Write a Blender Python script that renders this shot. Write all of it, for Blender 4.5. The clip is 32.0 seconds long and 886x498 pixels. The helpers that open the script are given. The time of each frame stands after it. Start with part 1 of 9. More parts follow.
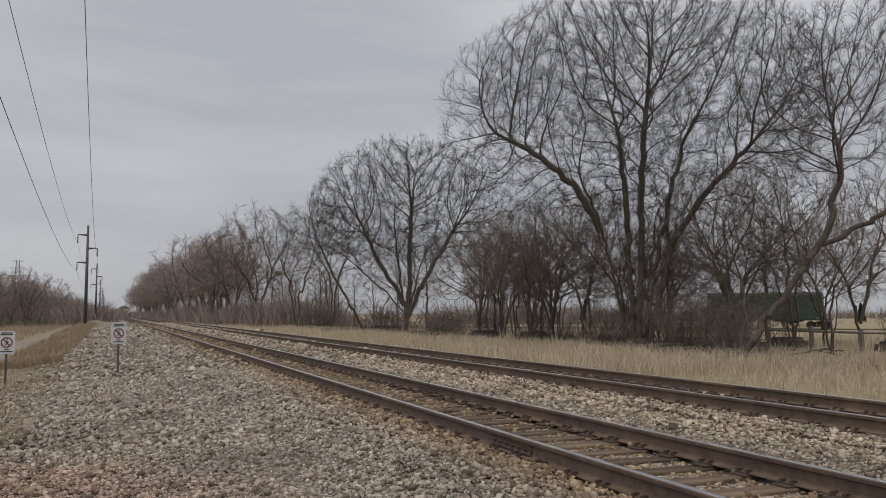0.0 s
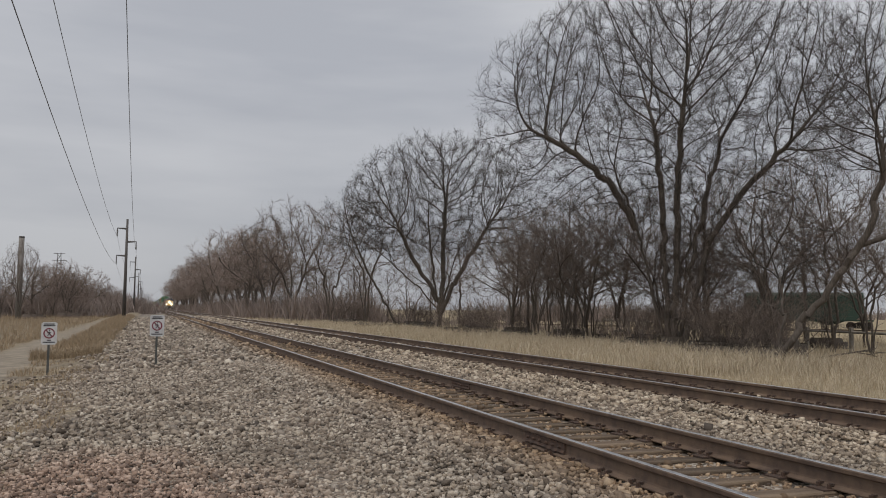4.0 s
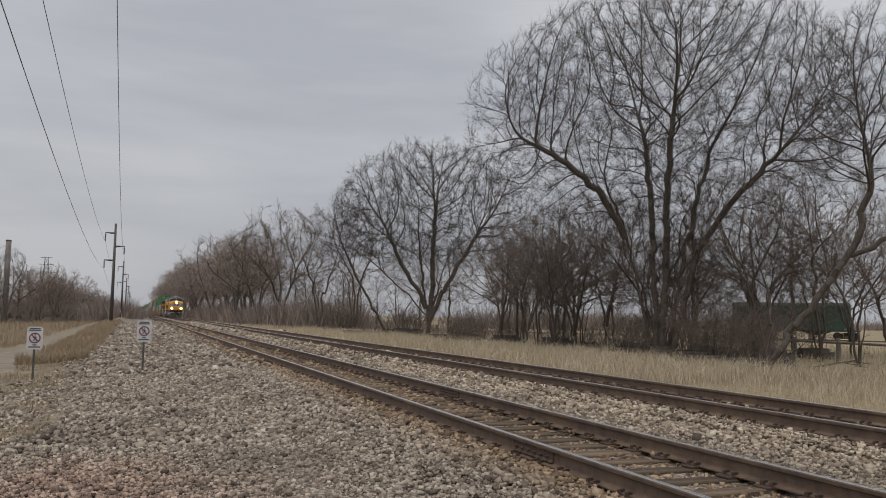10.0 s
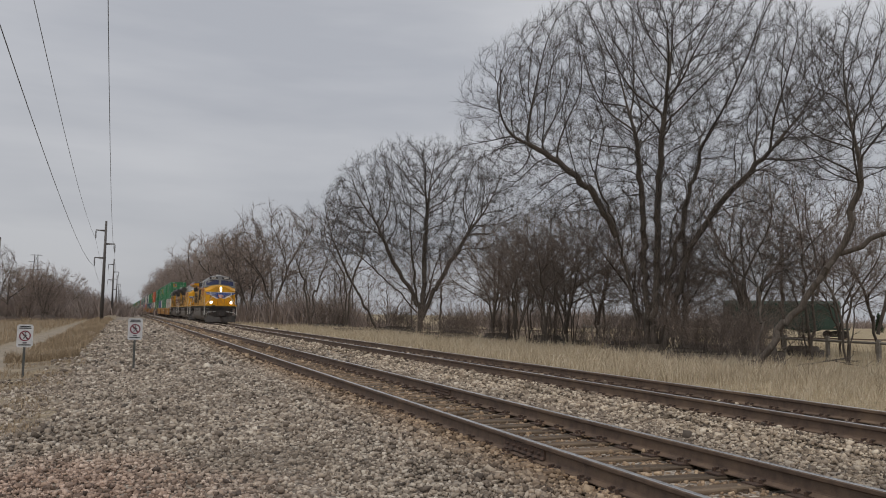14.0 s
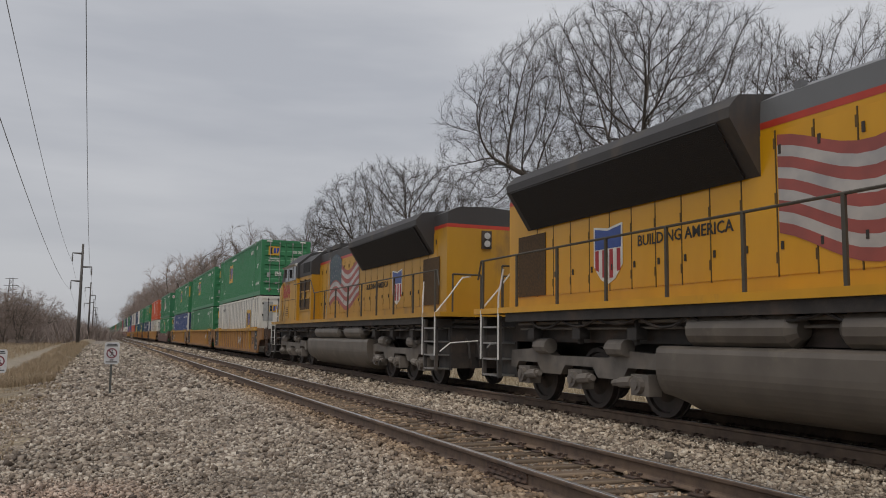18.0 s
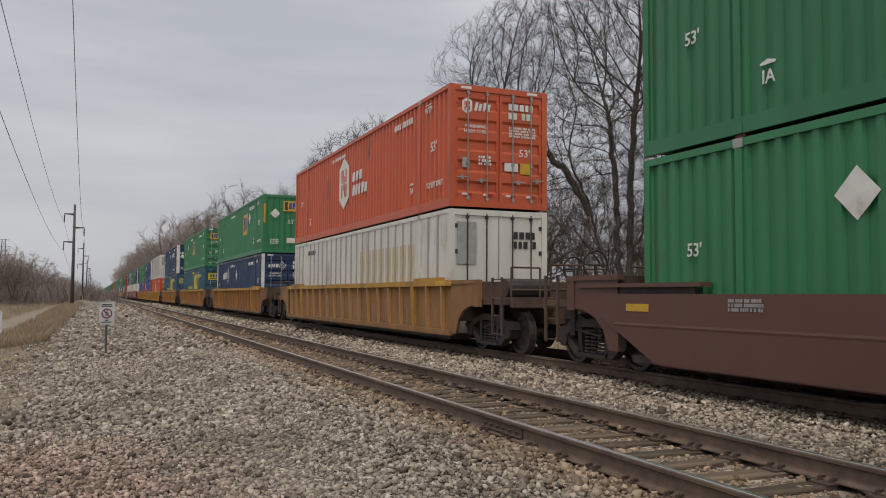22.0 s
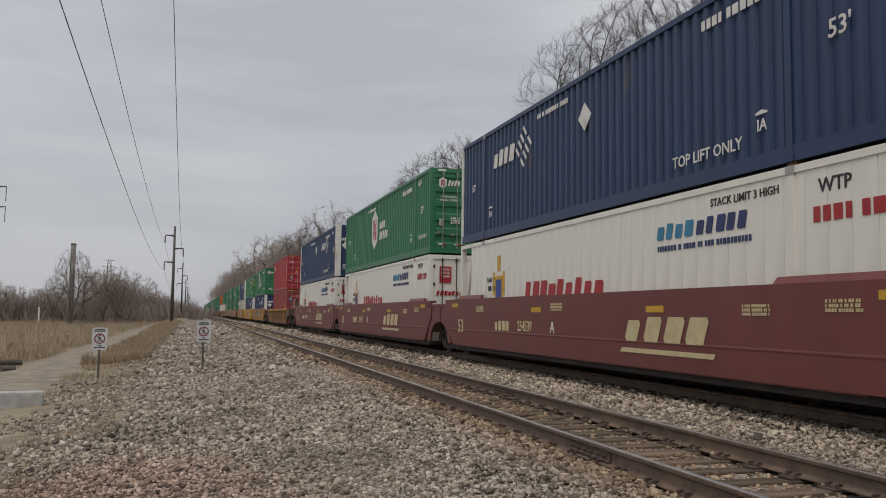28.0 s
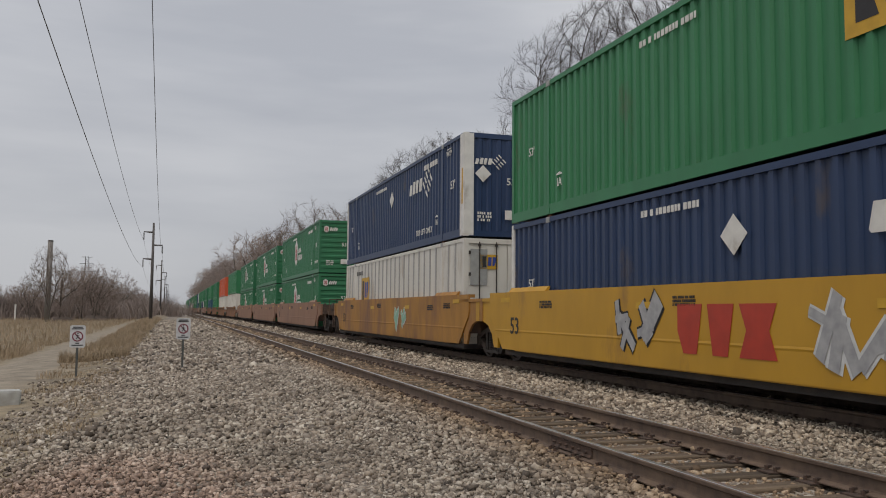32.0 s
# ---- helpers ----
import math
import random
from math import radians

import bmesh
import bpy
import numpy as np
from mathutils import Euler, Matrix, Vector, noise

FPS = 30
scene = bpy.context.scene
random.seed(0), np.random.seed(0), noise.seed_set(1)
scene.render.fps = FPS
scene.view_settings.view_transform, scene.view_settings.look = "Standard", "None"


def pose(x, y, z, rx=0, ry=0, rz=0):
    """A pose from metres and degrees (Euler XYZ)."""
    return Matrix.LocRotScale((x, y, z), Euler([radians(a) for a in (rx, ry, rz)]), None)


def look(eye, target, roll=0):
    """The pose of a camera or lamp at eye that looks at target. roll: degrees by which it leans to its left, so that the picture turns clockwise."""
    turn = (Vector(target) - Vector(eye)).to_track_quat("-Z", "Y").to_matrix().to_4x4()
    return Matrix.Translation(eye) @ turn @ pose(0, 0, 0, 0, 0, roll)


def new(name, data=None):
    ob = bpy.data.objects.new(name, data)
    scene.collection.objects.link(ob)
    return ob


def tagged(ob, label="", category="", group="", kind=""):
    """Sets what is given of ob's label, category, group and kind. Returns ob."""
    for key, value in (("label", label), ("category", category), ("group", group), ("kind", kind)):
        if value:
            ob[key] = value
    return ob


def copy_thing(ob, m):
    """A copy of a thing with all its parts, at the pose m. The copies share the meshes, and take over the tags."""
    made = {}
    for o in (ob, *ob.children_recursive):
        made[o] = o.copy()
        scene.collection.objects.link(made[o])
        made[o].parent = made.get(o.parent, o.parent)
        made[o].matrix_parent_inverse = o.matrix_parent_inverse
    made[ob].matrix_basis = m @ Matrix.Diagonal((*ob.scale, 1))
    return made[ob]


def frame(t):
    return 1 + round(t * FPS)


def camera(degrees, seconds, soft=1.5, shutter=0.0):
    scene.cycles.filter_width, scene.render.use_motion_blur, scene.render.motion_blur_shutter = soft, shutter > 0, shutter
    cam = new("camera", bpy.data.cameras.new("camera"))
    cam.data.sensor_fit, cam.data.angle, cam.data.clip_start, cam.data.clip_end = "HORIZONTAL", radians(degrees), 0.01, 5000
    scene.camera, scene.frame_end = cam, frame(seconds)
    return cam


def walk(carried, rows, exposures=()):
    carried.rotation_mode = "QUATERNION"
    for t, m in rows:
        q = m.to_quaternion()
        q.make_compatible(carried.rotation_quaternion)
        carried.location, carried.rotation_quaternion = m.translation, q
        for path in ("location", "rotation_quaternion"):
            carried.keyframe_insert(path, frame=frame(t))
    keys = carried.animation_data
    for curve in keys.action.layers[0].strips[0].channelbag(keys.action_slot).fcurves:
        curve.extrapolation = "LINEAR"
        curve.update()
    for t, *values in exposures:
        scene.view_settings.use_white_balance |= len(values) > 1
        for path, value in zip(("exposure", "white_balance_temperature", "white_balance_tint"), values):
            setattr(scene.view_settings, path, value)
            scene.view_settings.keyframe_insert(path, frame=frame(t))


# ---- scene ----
# One camera, hand-held beside a double-track main line; a stack train passes on the far track.
PATH = [
    (0, (0.018, 0.005, 1.270), (3.741, 9.254, 2.047), -0.06),
    (0.5, (0.018, 0.023, 1.270), (3.606, 9.327, 2.012), 0.02),
    (1, (0.013, 0.038, 1.270), (3.408, 9.417, 1.984), 0.13),
    (1.5, (0.009, 0.039, 1.270), (3.330, 9.445, 1.969), 0.19),
    (2, (0.002, 0.031, 1.270), (3.278, 9.451, 1.996), 0.27),
    (2.5, (0.002, 0.045, 1.275), (3.287, 9.460, 2.033), 0.24),
    (3, (-0.005, -0.007, 1.272), (3.293, 9.401, 2.057), 0.39),
    (3.5, (-0.010, -0.018, 1.274), (3.311, 9.386, 2.008), 0.52),
    (5.5, (0.002, -0.011, 1.275), (3.441, 9.351, 2.008), 0.64),
    (6, (0.000, 0.000, 1.271), (3.463, 9.351, 2.029), 0.49),
    (6.5, (0.001, -0.004, 1.280), (3.471, 9.341, 2.067), 0.53),
    (7, (-0.004, -0.008, 1.279), (3.466, 9.333, 2.118), 0.60),
    (7.5, (-0.005, -0.001, 1.280), (3.488, 9.327, 2.164), 0.68),
    (8, (-0.004, 0.004, 1.280), (3.472, 9.337, 2.185), 0.79),
    (8.5, (-0.001, 0.002, 1.282), (3.505, 9.324, 2.175), 0.92),
    (9, (-0.005, 0.004, 1.282), (3.489, 9.336, 2.124), 0.93),
    (9.5, (-0.005, -0.003, 1.279), (3.482, 9.333, 2.108), 1.04),
    (10, (-0.001, 0.007, 1.280), (3.460, 9.353, 2.099), 1.05),
    (10.5, (-0.004, -0.001, 1.279), (3.438, 9.355, 2.061), 0.94),
    (11, (-0.010, 0.001, 1.278), (3.435, 9.357, 2.045), 0.94),
    (11.5, (-0.006, 0.003, 1.278), (3.443, 9.358, 2.046), 0.93),
    (12, (-0.007, 0.008, 1.279), (3.490, 9.347, 2.038), 0.98),
    (12.5, (-0.013, -0.017, 1.279), (3.470, 9.325, 2.059), 0.93),
    (13, (-0.015, -0.014, 1.280), (3.484, 9.320, 2.069), 0.86),
    (13.5, (-0.014, -0.016, 1.281), (3.524, 9.305, 2.067), 1.00),
    (15.5, (-0.010, 0.001, 1.280), (3.618, 9.281, 2.132), 0.83),
    (16, (-0.010, 0.005, 1.283), (3.727, 9.240, 2.146), 0.89),
    (16.5, (-0.009, 0.009, 1.284), (3.750, 9.234, 2.160), 0.77),
    (17, (-0.009, 0.014, 1.287), (3.740, 9.239, 2.207), 0.75),
    (17.5, (-0.012, 0.018, 1.287), (3.730, 9.236, 2.305), 0.77),
    (18, (-0.007, 0.015, 1.291), (3.758, 9.219, 2.348), 0.70),
    (18.5, (-0.010, 0.015, 1.293), (3.845, 9.186, 2.310), 0.60),
    (19, (-0.017, 0.005, 1.287), (3.824, 9.192, 2.208), 0.80),
    (19.5, (-0.016, 0.028, 1.286), (3.896, 9.194, 2.117), 0.81),
    (20, (-0.010, 0.018, 1.292), (3.921, 9.179, 2.081), 0.89),
    (20.5, (-0.012, 0.022, 1.285), (3.876, 9.209, 1.981), 0.81),
    (21, (-0.021, 0.033, 1.287), (3.878, 9.219, 1.935), 0.64),
    (21.5, (-0.016, 0.033, 1.286), (3.887, 9.219, 1.910), 0.26),
    (22, (-0.014, 0.029, 1.283), (3.842, 9.239, 1.845), 0.34),
    (22.5, (-0.025, 0.027, 1.282), (3.807, 9.258, 1.574), -0.11),
    (23, (-0.011, 0.024, 1.287), (3.800, 9.265, 1.572), 0.15),
    (23.5, (-0.016, 0.016, 1.279), (3.460, 9.390, 1.492), -0.11),
    (24, (-0.018, 0.013, 1.275), (3.329, 9.435, 1.422), 0.04),
    (24.5, (-0.019, 0.024, 1.284), (3.207, 9.487, 1.496), 0.01),
    (25, (-0.013, 0.030, 1.282), (3.098, 9.525, 1.677), -0.00),
    (25.5, (-0.021, 0.028, 1.286), (2.965, 9.553, 1.869), 0.05),
    (27.5, (-0.020, 0.012, 1.284), (2.829, 9.568, 2.033), 0.78),
    (28, (-0.011, 0.001, 1.285), (2.849, 9.550, 2.079), 0.69),
    (28.5, (-0.010, -0.004, 1.285), (2.890, 9.528, 2.141), 0.66),
    (29, (-0.010, -0.003, 1.290), (2.919, 9.520, 2.145), 0.58),
    (29.5, (-0.019, -0.007, 1.295), (2.944, 9.502, 2.188), 0.55),
    (30, (-0.018, 0.004, 1.285), (2.998, 9.506, 2.080), 0.69),
    (30.5, (-0.015, 0.003, 1.287), (3.067, 9.490, 1.992), 0.53),
    (31, (-0.015, 0.008, 1.287), (3.053, 9.500, 1.989), 0.56),
    (31.5, (-0.014, 0.003, 1.294), (3.040, 9.495, 2.044), 0.28),
    (32, (-0.017, 0.012, 1.289), (3.064, 9.496, 2.042), 0.52),
]
cam = camera(56.3, 32.0, soft=1.0, shutter=0.0)
walk(cam, [(t, look(eye, target, roll)) for t, eye, target, roll in PATH], exposures=[(0, 0.0, 6850, 12), (18, 0.0, 6850, 12), (20, 0.05, 6850, 12), (21, 0.13, 6880, 12), (22, 0.15, 6900, 12), (24, 0.18, 6950, 12), (25.5, 0.16, 6950, 12), (28, 0.05, 6850, 12), (32, 0.05, 6850, 12)])

# ---- light: flat grey overcast with faint bands of cloud ----
world = bpy.data.worlds.new("overcast_sky")
scene.world = world
world.use_nodes = True
wn, wl = world.node_tree.nodes, world.node_tree.links
wn.clear()
w_out = wn.new("ShaderNodeOutputWorld")
w_bg = wn.new("ShaderNodeBackground")
w_sky = wn.new("ShaderNodeTexSky")
w_sky.sky_type, w_sky.sun_disc = "NISHITA", False
w_sky.sun_elevation, w_sky.sun_rotation = radians(38), radians(215)
w_scale = wn.new("ShaderNodeVectorMath")
w_scale.operation = "SCALE"
w_scale.inputs["Scale"].default_value = 0.003
w_co = wn.new("ShaderNodeTexCoord")
w_map = wn.new("ShaderNodeMapping")
w_map.inputs["Scale"].default_value = (1.0, 1.6, 5.5)
w_map.inputs["Rotation"].default_value = (0.0, 0.25, 0.3)
w_noise = wn.new("ShaderNodeTexNoise")
w_noise.inputs["Scale"].default_value, w_noise.inputs["Detail"].default_value, w_noise.inputs["Roughness"].default_value = 1.7, 5.0, 0.5
w_ramp = wn.new("ShaderNodeValToRGB")
w_ramp.color_ramp.elements[0].position, w_ramp.color_ramp.elements[0].color = 0.34, (0.395, 0.430, 0.490, 1)
w_ramp.color_ramp.elements[1].position, w_ramp.color_ramp.elements[1].color = 0.66, (0.542, 0.577, 0.630, 1)
w_add = wn.new("ShaderNodeMixRGB")
w_add.blend_type, w_add.inputs["Fac"].default_value = "ADD", 1.0
wl.new(w_co.outputs["Generated"], w_map.inputs["Vector"])
wl.new(w_map.outputs["Vector"], w_noise.inputs["Vector"])
wl.new(w_noise.outputs["Fac"], w_ramp.inputs["Fac"])
wl.new(w_sky.outputs["Color"], w_scale.inputs[0])
w_sep = wn.new("ShaderNodeSeparateXYZ")
w_low = wn.new("ShaderNodeMapRange")
w_low.inputs["From Max"].default_value, w_low.inputs["To Min"].default_value = 0.28, 0.80
w_dim = wn.new("ShaderNodeVectorMath")
w_dim.operation = "SCALE"
wl.new(w_co.outputs["Generated"], w_sep.inputs["Vector"])
wl.new(w_sep.outputs["Z"], w_low.inputs["Value"])
wl.new(w_ramp.outputs["Color"], w_dim.inputs[0])
wl.new(w_low.outputs["Result"], w_dim.inputs["Scale"])
wl.new(w_dim.outputs["Vector"], w_add.inputs["Color1"])
wl.new(w_scale.outputs["Vector"], w_add.inputs["Color2"])
wl.new(w_add.outputs["Color"], w_bg.inputs["Color"])
w_bg.inputs["Strength"].default_value = 1.0
wl.new(w_bg.outputs["Background"], w_out.inputs["Surface"])

sun_data = bpy.data.lights.new("sun", "SUN")
sun_data.energy, sun_data.angle, sun_data.color = 1.35, radians(35), (1.0, 0.96, 0.90)
sun = new("sun", sun_data)
sun.matrix_world = look((0, 0, 60), (22, 28, 0))

# ---- materials ----
def mat(name, col, col2=None, rough=0.7, metal=0.0, scale=6.0, detail=6.0, bump=0.0, bump_scale=40.0, dirt=None, dirt_amt=0.0, dirt_scale=1.2, glow=None, rand=0.0, spec=0.5, stretch=(1, 1, 1), coat=0.0):
    """A surface with grain (col to col2), stains of dirt at a larger scale, and fine relief."""
    m = bpy.data.materials.new(name)
    m.use_nodes = True
    n, l = m.node_tree.nodes, m.node_tree.links
    b = n["Principled BSDF"]
    b.inputs["Roughness"].default_value, b.inputs["Metallic"].default_value = rough, metal
    b.inputs["Specular IOR Level"].default_value = spec
    if coat:
        b.inputs["Coat Weight"].default_value, b.inputs["Coat Roughness"].default_value = coat, 0.15
    co = n.new("ShaderNodeTexCoord")
    mp = n.new("ShaderNodeMapping")
    mp.inputs["Scale"].default_value = stretch
    l.new(co.outputs["Object"], mp.inputs["Vector"])
    vec = mp.outputs["Vector"]
    if col2 is None:
        col2 = tuple(c * 0.82 for c in col)
    t = n.new("ShaderNodeTexNoise")
    t.inputs["Scale"].default_value, t.inputs["Detail"].default_value = scale, detail
    l.new(vec, t.inputs["Vector"])
    mix = n.new("ShaderNodeMixRGB")
    mix.inputs["Color1"].default_value, mix.inputs["Color2"].default_value = (*col, 1), (*col2, 1)
    ramp = n.new("ShaderNodeValToRGB")
    ramp.color_ramp.elements[0].position, ramp.color_ramp.elements[1].position = 0.35, 0.65
    l.new(t.outputs["Fac"], ramp.inputs["Fac"])
    l.new(ramp.outputs["Color"], mix.inputs["Fac"])
    out = mix.outputs["Color"]
    if dirt:
        d = n.new("ShaderNodeTexNoise")
        d.inputs["Scale"].default_value, d.inputs["Detail"].default_value, d.inputs["Roughness"].default_value = dirt_scale, 8.0, 0.65
        l.new(vec, d.inputs["Vector"])
        r2 = n.new("ShaderNodeValToRGB")
        r2.color_ramp.elements[0].position, r2.color_ramp.elements[1].position = 0.62 - 0.3 * dirt_amt, 0.78 - 0.2 * dirt_amt
        l.new(d.outputs["Fac"], r2.inputs["Fac"])
        mix2 = n.new("ShaderNodeMixRGB")
        mix2.inputs["Color2"].default_value = (*dirt, 1)
        l.new(r2.outputs["Color"], mix2.inputs["Fac"])
        l.new(out, mix2.inputs["Color1"])
        out = mix2.outputs["Color"]
    if rand:
        info = n.new("ShaderNodeObjectInfo")
        hsv = n.new("ShaderNodeHueSaturation")
        mr = n.new("ShaderNodeMapRange")
        mr.inputs["To Min"].default_value, mr.inputs["To Max"].default_value = 1 - rand, 1 + rand
        l.new(info.outputs["Random"], mr.inputs["Value"])
        l.new(mr.outputs["Result"], hsv.inputs["Value"])
        l.new(out, hsv.inputs["Color"])
        out = hsv.outputs["Color"]
    l.new(out, b.inputs["Base Color"])
    if bump:
        bt = n.new("ShaderNodeTexNoise")
        bt.inputs["Scale"].default_value, bt.inputs["Detail"].default_value = bump_scale, 6.0
        l.new(vec, bt.inputs["Vector"])
        bp = n.new("ShaderNodeBump")
        bp.inputs["Strength"].default_value, bp.inputs["Distance"].default_value = bump, 0.02
        l.new(bt.outputs["Fac"], bp.inputs["Height"])
        l.new(bp.outputs["Normal"], b.inputs["Normal"])
    if glow:
        b.inputs["Emission Color"].default_value = (*glow[:3], 1)
        b.inputs["Emission Strength"].default_value = glow[3]
    return m


def island_mat(name, cols, rough=0.85, bump=0.0, patch=None):
    """For joined pieces: a colour from cols for each island, with grain."""
    m = bpy.data.materials.new(name)
    m.use_nodes = True
    n, l = m.node_tree.nodes, m.node_tree.links
    b = n["Principled BSDF"]
    b.inputs["Roughness"].default_value = rough
    g = n.new("ShaderNodeNewGeometry")
    ramp = n.new("ShaderNodeValToRGB")
    e = ramp.color_ramp.elements
    while len(e) < len(cols):
        e.new(0.5)
    for i, c in enumerate(cols):
        e[i].position, e[i].color = i / (len(cols) - 1), (*c, 1)
    l.new(g.outputs["Random Per Island"], ramp.inputs["Fac"])
    t = n.new("ShaderNodeTexNoise")
    t.inputs["Scale"].default_value, t.inputs["Detail"].default_value = 60.0, 5.0
    co = n.new("ShaderNodeTexCoord")
    l.new(co.outputs["Object"], t.inputs["Vector"])
    hsv = n.new("ShaderNodeHueSaturation")
    mr = n.new("ShaderNodeMapRange")
    mr.inputs["To Min"].default_value, mr.inputs["To Max"].default_value = 0.75, 1.2
    l.new(t.outputs["Fac"], mr.inputs["Value"])
    l.new(mr.outputs["Result"], hsv.inputs["Value"])
    l.new(ramp.outputs["Color"], hsv.inputs["Color"])
    out = hsv.outputs["Color"]
    if patch:
        out = patch(n, l, co, out)
    l.new(out, b.inputs["Base Color"])
    return m


# ---- mesh helpers ----
def add_box(bm, x0, x1, y0, y1, z0, z1):
    v = [bm.verts.new(p) for p in ((x0, y0, z0), (x1, y0, z0), (x1, y1, z0), (x0, y1, z0), (x0, y0, z1), (x1, y0, z1), (x1, y1, z1), (x0, y1, z1))]
    for f in ((3, 2, 1, 0), (4, 5, 6, 7), (0, 1, 5, 4), (1, 2, 6, 5), (2, 3, 7, 6), (3, 0, 4, 7)):
        bm.faces.new([v[i] for i in f])
    return v


def add_prism(bm, pts, a, b, axis="y"):
    """A closed outline pts, extruded from a to b along the axis."""
    def put(p, k):
        return (p[0], k, p[1]) if axis == "y" else ((k, p[0], p[1]) if axis == "x" else (p[0], p[1], k))
    va, vb = [bm.verts.new(put(p, a)) for p in pts], [bm.verts.new(put(p, b)) for p in pts]
    n = len(pts)
    fs = [bm.faces.new(va), bm.faces.new(vb[::-1])]
    for i in range(n):
        fs.append(bm.faces.new((va[i], vb[i], vb[(i + 1) % n], va[(i + 1) % n])))
    bmesh.ops.recalc_face_normals(bm, faces=fs)


def add_tube(bm, p0, p1, r0, r1=None, seg=8, caps=True):
    r1 = r0 if r1 is None else r1
    p0, p1 = Vector(p0), Vector(p1)
    d = (p1 - p0).normalized()
    u = d.orthogonal().normalized()
    w = d.cross(u)
    rings = []
    for p, r in ((p0, r0), (p1, r1)):
        rings.append([bm.verts.new(p + (u * math.cos(2 * math.pi * i / seg) + w * math.sin(2 * math.pi * i / seg)) * r) for i in range(seg)])
    for i in range(seg):
        bm.faces.new((rings[0][i], rings[0][(i + 1) % seg], rings[1][(i + 1) % seg], rings[1][i]))
    if caps:
        bm.faces.new(rings[0][::-1])
        bm.faces.new(rings[1])


def add_path(bm, pts, r, seg=6):
    for a, b in zip(pts[:-1], pts[1:]):
        add_tube(bm, a, b, r, r, seg)


def mesh_from(bm, name, material=None, smooth=False):
    me = bpy.data.meshes.new(name)
    bm.to_mesh(me)
    bm.free()
    if smooth:
        me.polygons.foreach_set("use_smooth", [True] * len(me.polygons))
    if material:
        me.materials.append(material)
    return me


def part(name, bm, material, parent, label="", smooth=False):
    me = bm if isinstance(bm, bpy.types.Mesh) else mesh_from(bm, name, material, smooth)
    ob = new(name, me)
    ob.parent = parent
    if label:
        ob["label"] = label
    return ob


def raw_mesh(name, verts, faces, material, smooth=False):
    """A mesh from arrays of verts (n, 3) and faces (m, 3 or 4)."""
    me = bpy.data.meshes.new(name)
    verts, faces = np.asarray(verts, np.float32), np.asarray(faces, np.int32)
    k = faces.shape[1]
    me.vertices.add(len(verts))
    me.vertices.foreach_set("co", verts.ravel())
    me.loops.add(faces.size)
    me.loops.foreach_set("vertex_index", faces.ravel())
    me.polygons.add(len(faces))
    me.polygons.foreach_set("loop_start", np.arange(0, faces.size, k, dtype=np.int32))
    me.polygons.foreach_set("loop_total", np.full(len(faces), k, dtype=np.int32))
    if smooth:
        me.polygons.foreach_set("use_smooth", np.ones(len(faces), bool))
    me.update(calc_edges=True)
    me.materials.append(material)
    return me


def thing(name, label, category, group="", kind=""):
    return tagged(new(name), label, category, group, kind)


# ---- plan, in metres: y runs along the line, z = 0 at the near track's rail top ----
NEAR_C, FAR_C, FAR_Z = 4.748, 8.82, 0.104
GAUGE = 1.507


def smooth_step(a, b, x):
    t = min(1.0, max(0.0, (x - a) / (b - a)))
    return t * t * (3 - 2 * t)


def ground_z(x, y):
    """Height of the ground: two ballast beds, a service strip, a verge with a dirt track, and the field."""
    z = -0.235 + 0.09 * smooth_step(6.0, 7.2, x)
    z -= 0.19 * (1 - smooth_step(1.6, 3.05, x))
    z -= 0.22 * (1 - smooth_step(-3.4, -0.8, x))
    z -= 0.35 * (1 - smooth_step(-8.5, -3.2, x))
    z -= 0.40 * smooth_step(11.0, 12.6, x)
    z += 0.55 * smooth_step(30, 95, y) * smooth_step(-4.4, -3.2, x) * (1 - smooth_step(-2.4, -1.0, x))
    z -= 0.12 * smooth_step(14.0, 24.0, x)
    if x < -1.0 or x > 12.3:
        z += 0.10 * noise.noise((x * 0.23, y * 0.23, 3.1)) * min(1.0, max(abs(x + 1.0), abs(x - 12.3)) / 3) if abs(x) < 200 else 0
    return z


